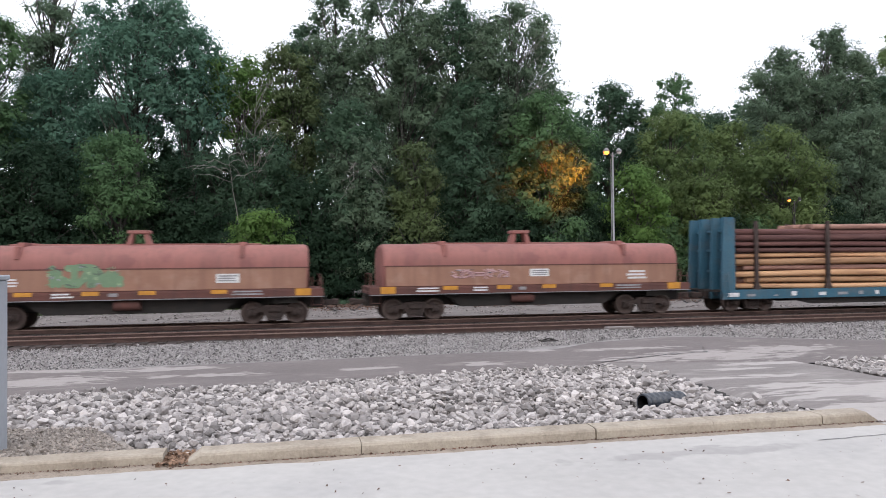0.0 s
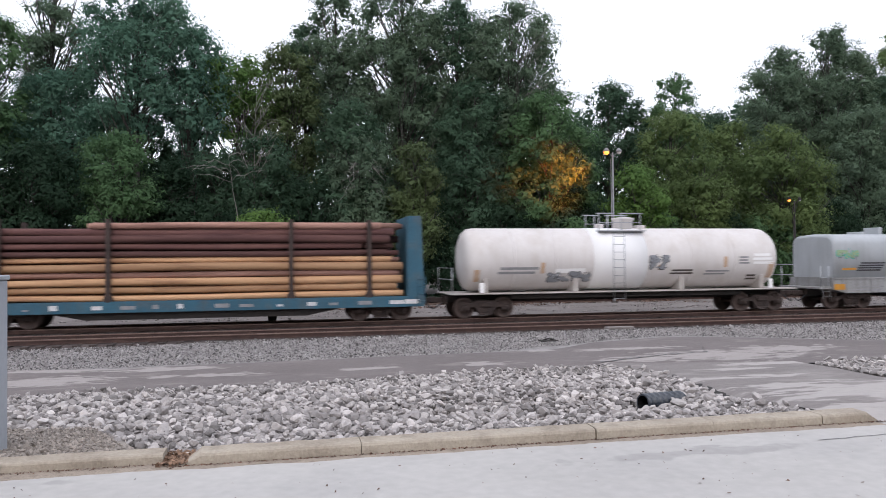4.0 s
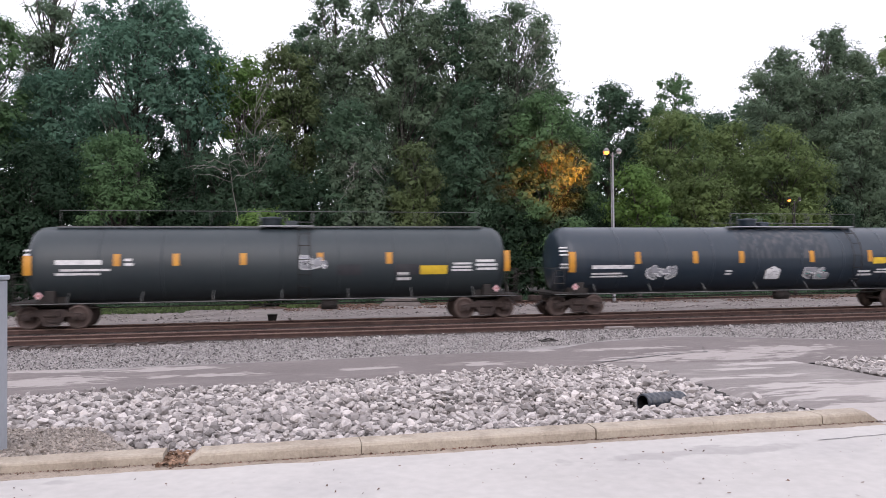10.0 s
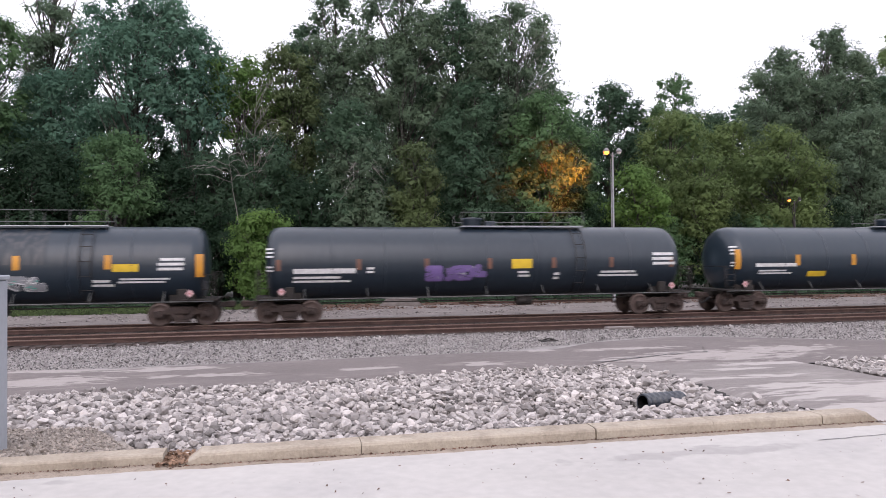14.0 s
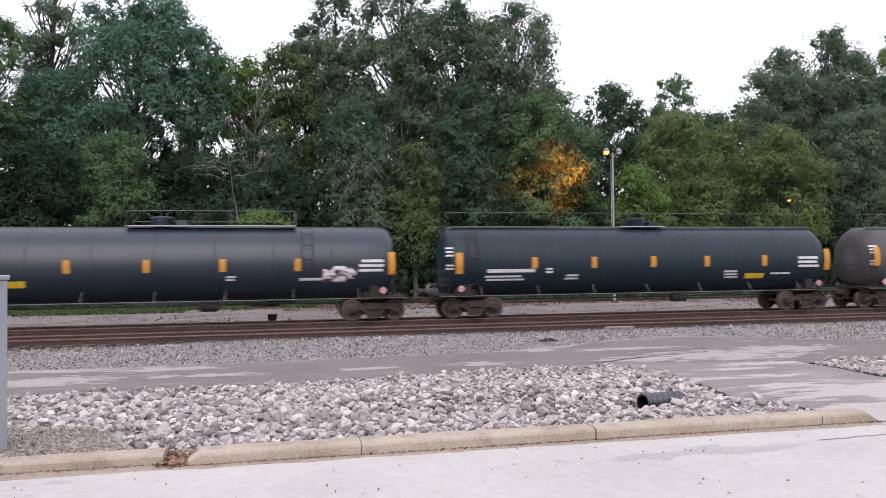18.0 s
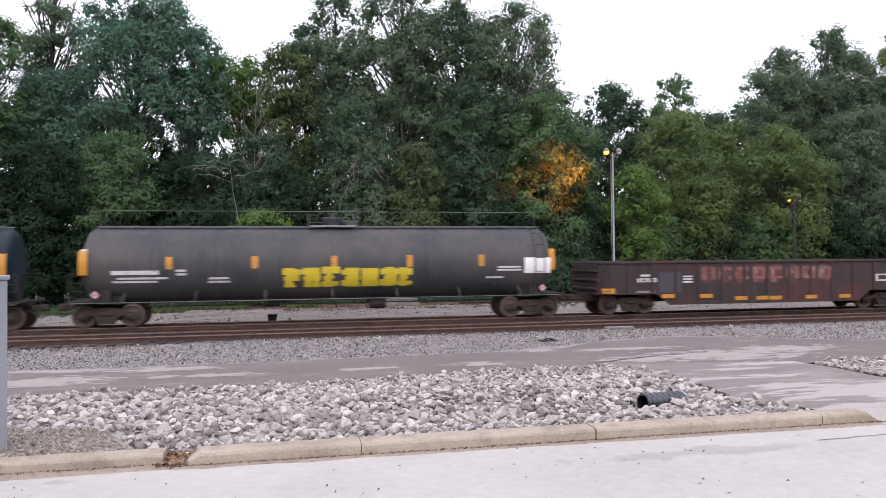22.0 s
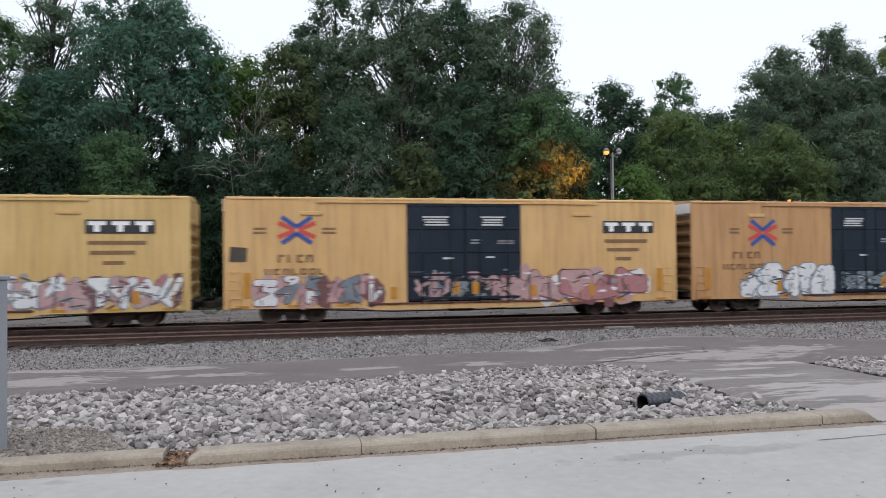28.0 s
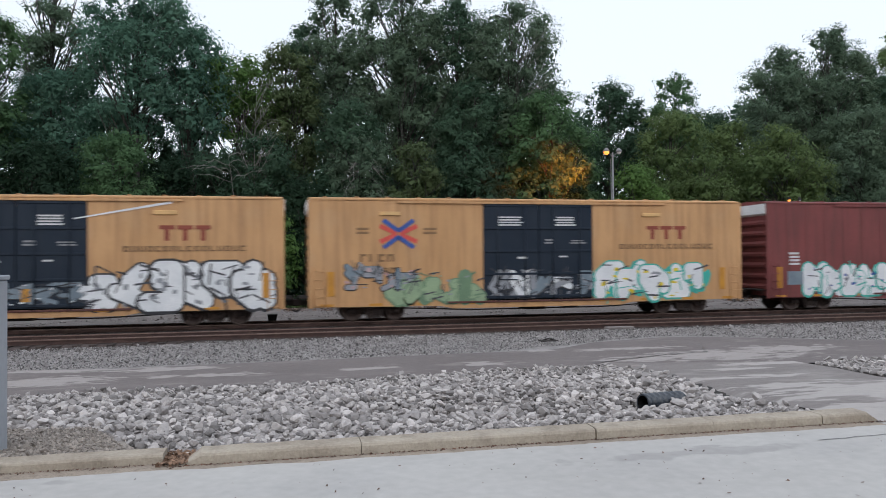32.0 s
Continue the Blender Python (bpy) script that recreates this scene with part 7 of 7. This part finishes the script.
def stone_mesh(seed, corners=(11, 15)):
    """An angular broken stone of about unit size."""
    rnd = random.Random(seed)
    bm = bmesh.new()
    k = (rnd.uniform(0.9, 1.35), rnd.uniform(0.75, 1.05), rnd.uniform(0.55, 0.85))
    for _ in range(rnd.randint(*corners)):
        d = Vector((rnd.gauss(0, 1), rnd.gauss(0, 1), rnd.gauss(0, 1))).normalized() * rnd.uniform(0.42, 0.52)
        bm.verts.new((d.x * k[0], d.y * k[1], d.z * k[2]))
    bmesh.ops.convex_hull(bm, input=bm.verts)
    for v in [v for v in bm.verts if not v.link_faces]:
        bm.verts.remove(v)
    me = bpy.data.meshes.new("stone")
    bm.to_mesh(me)
    bm.free()
    return me


STONES = [stone_mesh(40 + i, (19, 25)) for i in range(14)] + [stone_mesh(80 + i, (8, 10)) for i in range(10)]
for m_ in STONES:
    m_.update()
STONE_DATA = [(np.array([v.co[:] for v in m.vertices]), np.array([p.vertices[:] for p in m.polygons])) for m in STONES]


def in_poly(x, y, poly):
    inside, j = False, len(poly) - 1
    for i in range(len(poly)):
        (xi, yi), (xj, yj) = poly[i], poly[j]
        if (yi > y) != (yj > y) and x < (xj - xi) * (y - yi) / (yj - yi) + xi:
            inside = not inside
        j = i
    return inside


def heap(name, label, poly, step, size, single, seed, material, one, zlift=0.0, grade=None):
    """Stones thrown over a patch: some objects of their own, the rest joined. grade(y): how large they are at y, and how far apart."""
    rnd = random.Random(seed)
    px, py = [p[0] for p in poly], [p[1] for p in poly]
    spots = []
    y = min(py)
    while y < max(py):
        k = grade(y) if grade else 1.0
        x = min(px) + rnd.uniform(0, step)
        while x < max(px):
            a, b = x + rnd.uniform(-0.4, 0.4) * step * k, y + rnd.uniform(-0.4, 0.4) * step * k
            if in_poly(a, b, poly):
                spots.append((a, b, 0))
                a, b = a + rnd.uniform(-0.5, 0.5) * step * k, b + rnd.uniform(-0.5, 0.5) * step * k
                if grade and rnd.random() < 0.50 and in_poly(a, b + 0.25, poly):
                    spots.append((a, b, 1))
            x += step * k
        y += step * k * 0.92
    # the mouth of the drain pipe stays open
    spots = [p for p in spots if not (4.10 < p[0] < 4.80 and 8.50 < p[1] < 9.20)]
    bed = setting(new(name), label, "stones")
    verts, faces, k = [], [], 0
    singles = 0
    for a, b, layer in spots:
        s = size * (grade(b) if grade else 1.0) * math.exp(rnd.gauss(0, 0.26 if grade else 0.30)) * (0.8 if layer else 1.0)
        z = float(ground_z(a, b)) + ((0.02 + 0.16 * rnd.random() + (0.38 + 0.30 * rnd.random()) * layer) * s if grade else (0.15 + 0.35 * rnd.random()) * s) + zlift
        e = Euler((rnd.uniform(-0.6, 0.6), rnd.uniform(-0.6, 0.6), rnd.uniform(0, 6.28)))
        m = Matrix.LocRotScale((a, b, z), e, (s, s, s))
        q = rnd.randrange(14) if size > 0.06 and b < 13.5 else 14 + rnd.randrange(10)
        if singles < single[0] and single[1] < a < single[2] and single[3] < b < single[4]:
            me = STONES[q]
            if not me.materials:
                me.materials.append(one)
            o = new("stone", me)
            o.parent, o.matrix_basis = bed, m
            singles += 1
        else:
            v, f = STONE_DATA[q]
            M = np.array(m)
            verts.append(v @ M[:3, :3].T + M[:3, 3])
            faces.append(f + k)
            k += len(v)
    v, f = np.concatenate(verts), np.concatenate(faces)
    me = bpy.data.meshes.new("loose_stones")
    me.from_pydata(v.tolist(), [], f.tolist())
    me.materials.append(material)
    o = new("loose_stones", me)
    o.parent = bed
    tagged(o, kind="stuff")
    return bed


def bank(y):
    """Chips by the kerb, larger stones up the bank."""
    return 0.62 + 0.38 * min(1.0, max(0.0, (y - 6.7) / 0.9)) + 0.034 * min(7.0, max(0.0, y - 8.0))


ROCKS = [(-9, 9.6), (-3.2, 9.5), (-2.1, 8.9), (-1.55, 7.5), (-1.0, 6.85), (-0.8, 6.42), (0.6, 6.45), (2.6, 6.5), (4.2, 6.5), (5.35, 6.5), (5.6, 7.5), (5.85, 8.9), (6.35, 10.6), (6.9, 12.0), (8.0, 15.3), (8.15, 17.9), (6.4, 18.0), (4.5, 17.7),
         (2.45, 17.1), (0.7, 16.5), (-1.0, 16.05), (-2.6, 16.35), (-4.2, 16.35), (-5.3, 16.0), (-9, 16.0)]
heap("rock_bed", "bank of loose angular grey limestone riprap", ROCKS, 0.102, 0.108, (300, 0.2, 5.2, 6.9, 8.2), 4, RIPRAP, RIPRAP_ONE, 0.0, bank)
heap("rock_bed", "second bank of grey limestone riprap beyond the driveway", [(13.0, 16.1), (11.4, 12.9), (9.9, 10.2), (9.5, 8.6), (11, 8.6), (16, 10), (24, 13), (24, 16.3), (16, 16.0)], 0.090, 0.112, (60, 9.4, 14, 9, 17), 5, RIPRAP, RIPRAP_ONE, 0.0, bank)
heap("ballast_stones", "loose crushed ballast stones beside the track", [(-11, 21.3), (-4, 21.1), (6, 21.5), (10, 22.9), (13, 23.8), (16.2, 22.7), (19.5, 20.9), (27, 20.8), (27, 26.3), (-1.0, 26.3), (-4.0, 26.1), (-6.5, 25.8), (-8.4, 25.3), (-11, 24.6)], 0.083, 0.052, (0, 0, 0, 0, 0), 6, BALLAST, BALLAST, 0.02)

heap("gravel_stones", "small loose stones in the gravel by the kerb", [(-3.9, 6.45), (-1.05, 6.45), (-1.5, 7.3), (-2.05, 8.8), (-3.9, 9.4)], 0.045, 0.032, (0, 0, 0, 0, 0), 7, GRAVEL_STONE, GRAVEL_STONE, 0.03)

# ---------------------------------------------------------------- drain pipe, cabinet, small things


PIPE_A, PIPE_B = (4.62, 8.98, 0.605), (5.34, 9.22, 0.575)


def drain_pipe():
    t = thing("drain_pipe", "black corrugated plastic drain pipe lying open among the stones", "pipe", at=look(PIPE_A, PIPE_B) @ pose(0, 0, 0, -90, 0, 0))
    s = Shape()
    outer = []
    for i in range(29):
        outer.append((i * 0.026, 0.112 + (0.010 if i % 4 in (1, 2) else -0.009)))
    prof = [(0.73, 0.094), (0.0, 0.094), (0.0, 0.112)] + outer
    rings = [[(r * math.sin(2 * math.pi * j / 22), a, r * math.cos(2 * math.pi * j / 22)) for j in range(22)] for a, r in prof]
    s.loft(rings[1:], caps=False, soft=False)
    part("pipe_wall", s, PIPE_SHEEN, t)
    # the darkness inside the pipe is put into the bore's black
    part("pipe_bore", Shape().loft(rings[:2], caps=False).turned([(0.50, 0.0), (0.50, 0.093), (0.51, 0.093), (0.51, 0.0)], "y", 22), mat("shade_black_bore", (0.008, 0.008, 0.009), (0.012, 0.012, 0.013), 4.0, 0.9, gloss=0.1), t)
    return t


drain_pipe()


def cabinet():
    z = float(ground_z(-2.7, 7.0))
    t = thing("utility_cabinet", "tall grey painted steel utility cabinet with a lifting eye and hasp", "cabinet", at=pose(0, 0, 0))
    x1, y0 = -2.452, 6.95
    part("body", Shape().box(-3.1, x1, y0, y0 + 0.45, z - 0.05, 2.36, 0.012), CABINET_GREY, t)
    part("lid", Shape().box(-3.13, x1 + 0.016, y0 - 0.02, y0 + 0.47, 2.36, 2.405, 0.01), CABINET_GREY, t)
    part("door_panel", Shape().box(-3.05, x1 - 0.035, y0 - 0.014, y0 - 0.001, z + 0.1, 2.30, 0.004), CABINET_GREY, t)
    ear = part("lifting_ear", Shape().plate([(x1 + 0.016, 2.405), (x1 + 0.016, 2.432), (x1 - 0.054, 2.508), (x1 - 0.070, 2.510), (x1 - 0.078, 2.498), (x1 - 0.020, 2.405)], y0 + 0.0, y0 + 0.008), CABINET_GREY, t, "bent steel lifting ear")
    part("ear_slot", Shape().plate([(x1 - 0.030, 2.448), (x1 - 0.022, 2.456), (x1 - 0.052, 2.490), (x1 - 0.060, 2.482)], y0 - 0.002, y0 - 0.0005), GRIME, ear)
    part("edge_strip", Shape().box(x1 - 0.012, x1 + 0.004, y0 - 0.010, y0 - 0.001, z + 0.02, 2.355, 0.003), GALVANISED, t, "bare steel corner strip")
    part("hasp", Shape().box(x1 - 0.005, x1 + 0.022, y0 - 0.02, y0 + 0.05, 1.655, 1.69, 0.004).box(x1 - 0.03, x1 + 0.012, y0 - 0.03, y0 - 0.012, 1.60, 1.70, 0.004), GALVANISED, t)
    return t


cabinet()


def dwarf_signal():
    t = thing("dwarf_signal", "small black dwarf signal box beyond the main track", "signal", at=pose(-0.49, 33.5, -0.23))
    part("housing", Shape().loft([[(-0.15, -0.14, 0.02), (0.15, -0.14, 0.02), (0.15, 0.14, 0.02), (-0.15, 0.14, 0.02)], [(-0.2, -0.18, 0.42), (0.2, -0.18, 0.42), (0.2, 0.18, 0.42), (-0.2, 0.18, 0.42)]], soft=False), GRIME, t)
    part("cap", Shape().box(-0.22, 0.22, -0.2, 0.2, 0.42, 0.46, 0.01), GRIME, t)
    part("cable", Shape().tube([(0.15, 0, 0.06), (0.5, 0.1, 0.1), (0.9, -0.1, 0.05), (1.2, 0.05, 0.04)], 0.03, 5), GRIME, t)
    return t


dwarf_signal()
slab = thing("concrete_slab", "pale concrete slab lying at the empty track", "slab", at=pose(12.6, 26.3, -0.17))
part("slab", Shape().box(-0.55, 0.55, -0.16, 0.16, 0.0, 0.10, 0.02), YARD, slab)
plate_ = thing("steel_plate", "small dark steel plate lying in the ballast", "steel plate", at=pose(8.6, 23.3, float(ground_z(8.6, 23.3)) + 0.06))
part("plate", Shape().box(-0.3, 0.3, -0.16, 0.16, 0.0, 0.03, 0.006).tube([(-0.2, 0, 0.03), (0, 0, 0.08), (0.2, 0, 0.03)], 0.02, 5), GRIME, plate_)

def crack(points, width, surface):
    """A dark open crack lying on the paving."""
    rows = []
    for i, (cx, cy) in enumerate(points):
        w = width * (0.5 + 0.8 * abs(noise2(cx, cy, 3.0)))
        z = float(ground_z(cx, cy)) + surface
        rows.append([(cx, cy - w, z), (cx, cy + w, z)])
    return part("crack", Shape().loft(rows, caps=False, closed=False), PIPE_BLACK)


def wander(a, b, n, amount, seed):
    rnd = random.Random(seed)
    return [(a[0] + (b[0] - a[0]) * i / n + rnd.uniform(-amount, amount), a[1] + (b[1] - a[1]) * i / n + rnd.uniform(-amount, amount)) for i in range(n + 1)]


for a, b, w in (((7.95, 18.15), (10.68, 19.25), 0.05), ((10.68, 19.25), (12.1, 19.5), 0.04), ((12.1, 19.5), (12.86, 21.2), 0.018), ((12.86, 21.2), (11.9, 21.45), 0.018)):
    setting(crack(wander(a, b, 14, 0.04, int(a[0] * 9)), w, 0.078 + 0.006), "dark open crack in the asphalt", "crack")

setting(crack(wander((4.55, 5.61), (6.72, 5.74), 16, 0.012, 3), 0.010, 0.016), "fine dark crack in the road", "crack")


def edge_crack(line, width, surface):
    """The dark undercut where the paving breaks off above the stones."""
    rows = []
    for (xa, ya), (xb, yb) in zip(line, line[1:]):
        for i in range(12):
            cx, cy = xa + (xb - xa) * i / 12, ya + (yb - ya) * i / 12
            w = width * (0.4 + 1.2 * abs(noise2(cx, cy, 2.0)))
            z = float(ground_z(cx, cy)) + surface
            rows.append([(cx - 0.05, cy, z - 0.012), (cx - 0.05 + w, cy, z + 0.2 * w)])
    return part("crack", Shape().loft(rows, caps=False, closed=False), GRIME)


setting(edge_crack(DRIVE_LEFT[:5], 0.12, 0.028), "dark broken edge of the driveway's asphalt", "crack")

# fallen leaves and grit along the kerb
n = 1500
x = rng.uniform(-6, 5.7, n)
y = np.where(x < -0.9, 6.235, 6.135) - np.abs(rng.normal(0, 0.022, n))
d = rng.normal(size=(n, 3)) * 0.4 + np.array([0, 0, 1.0])
d /= np.linalg.norm(d, axis=1)[:, None]
ob = new("kerb_litter", leaf_mesh("kerb_litter", np.stack([x, y, ground_z(x, y) + 0.02], 1), d, rng.uniform(0.008, 0.028, n), LITTER, rng))
tagged(ob, "dry leaves and grit along the foot of the kerb", "leaf litter", kind="stuff")
n = 500
x, y = rng.uniform(-0.98, -0.74, n), rng.uniform(6.12, 6.6, n)
d = rng.normal(size=(n, 3)) * 0.5 + np.array([0, 0, 1.0])
d /= np.linalg.norm(d, axis=1)[:, None]
ob = new("kerb_litter", leaf_mesh("kerb_litter", np.stack([x, y, ground_z(x, y) + 0.02 + 0.03 * rng.random(n)], 1), d, rng.uniform(0.015, 0.045, n), mat("fresh_brown_leaves", (0.25, 0.155, 0.10), (0.17, 0.10, 0.065), 9.0, 0.8, island=0.4), rng))
tagged(ob, "drift of brown leaves in the gap of the kerb", "leaf litter", kind="stuff")
n = 260
x, y = rng.uniform(-3, 8, n), rng.uniform(3.9, 6.0, n)
d = rng.normal(size=(n, 3)) * 0.3 + np.array([0, 0, 1.0])
d /= np.linalg.norm(d, axis=1)[:, None]
ob = new("road_grit", leaf_mesh("road_grit", np.stack([x, y, ground_z(x, y) + 0.02], 1), d, rng.uniform(0.008, 0.03, n), LITTER, rng))
tagged(ob, "scattered grit and leaf scraps on the road", "grit", kind="stuff")


# ---------------------------------------------------------------- what moves
RUN = (1.39321343, 0.0502801, 0.02411692, 0.01029484, -0.01687359)


def run(t):
    """How far the train has gone by t seconds, in metres."""
    u = (t - 16.0) / 16.0
    return 100.0 * sum(c * u ** (k + 1) for k, c in enumerate(RUN))


def motions():
    """The train passes towards negative x; its wheels roll."""
    times = [0.5 * i for i in range(65)]
    for car, s_mid in CARS:
        walk(car, [(t, pose(s_mid - run(t), TRACK_Y, 0.0)) for t in times])
    turns = [i / 15.0 for i in range(481)]
    angles = [-math.degrees((run(t) - run(0.0)) / 0.455) for t in turns]
    for wheels, x in WHEELSETS:
        walk(wheels, [(t, pose(x, 0, 0.457, 0, a, 0)) for t, a in zip(turns, angles)])


motions()
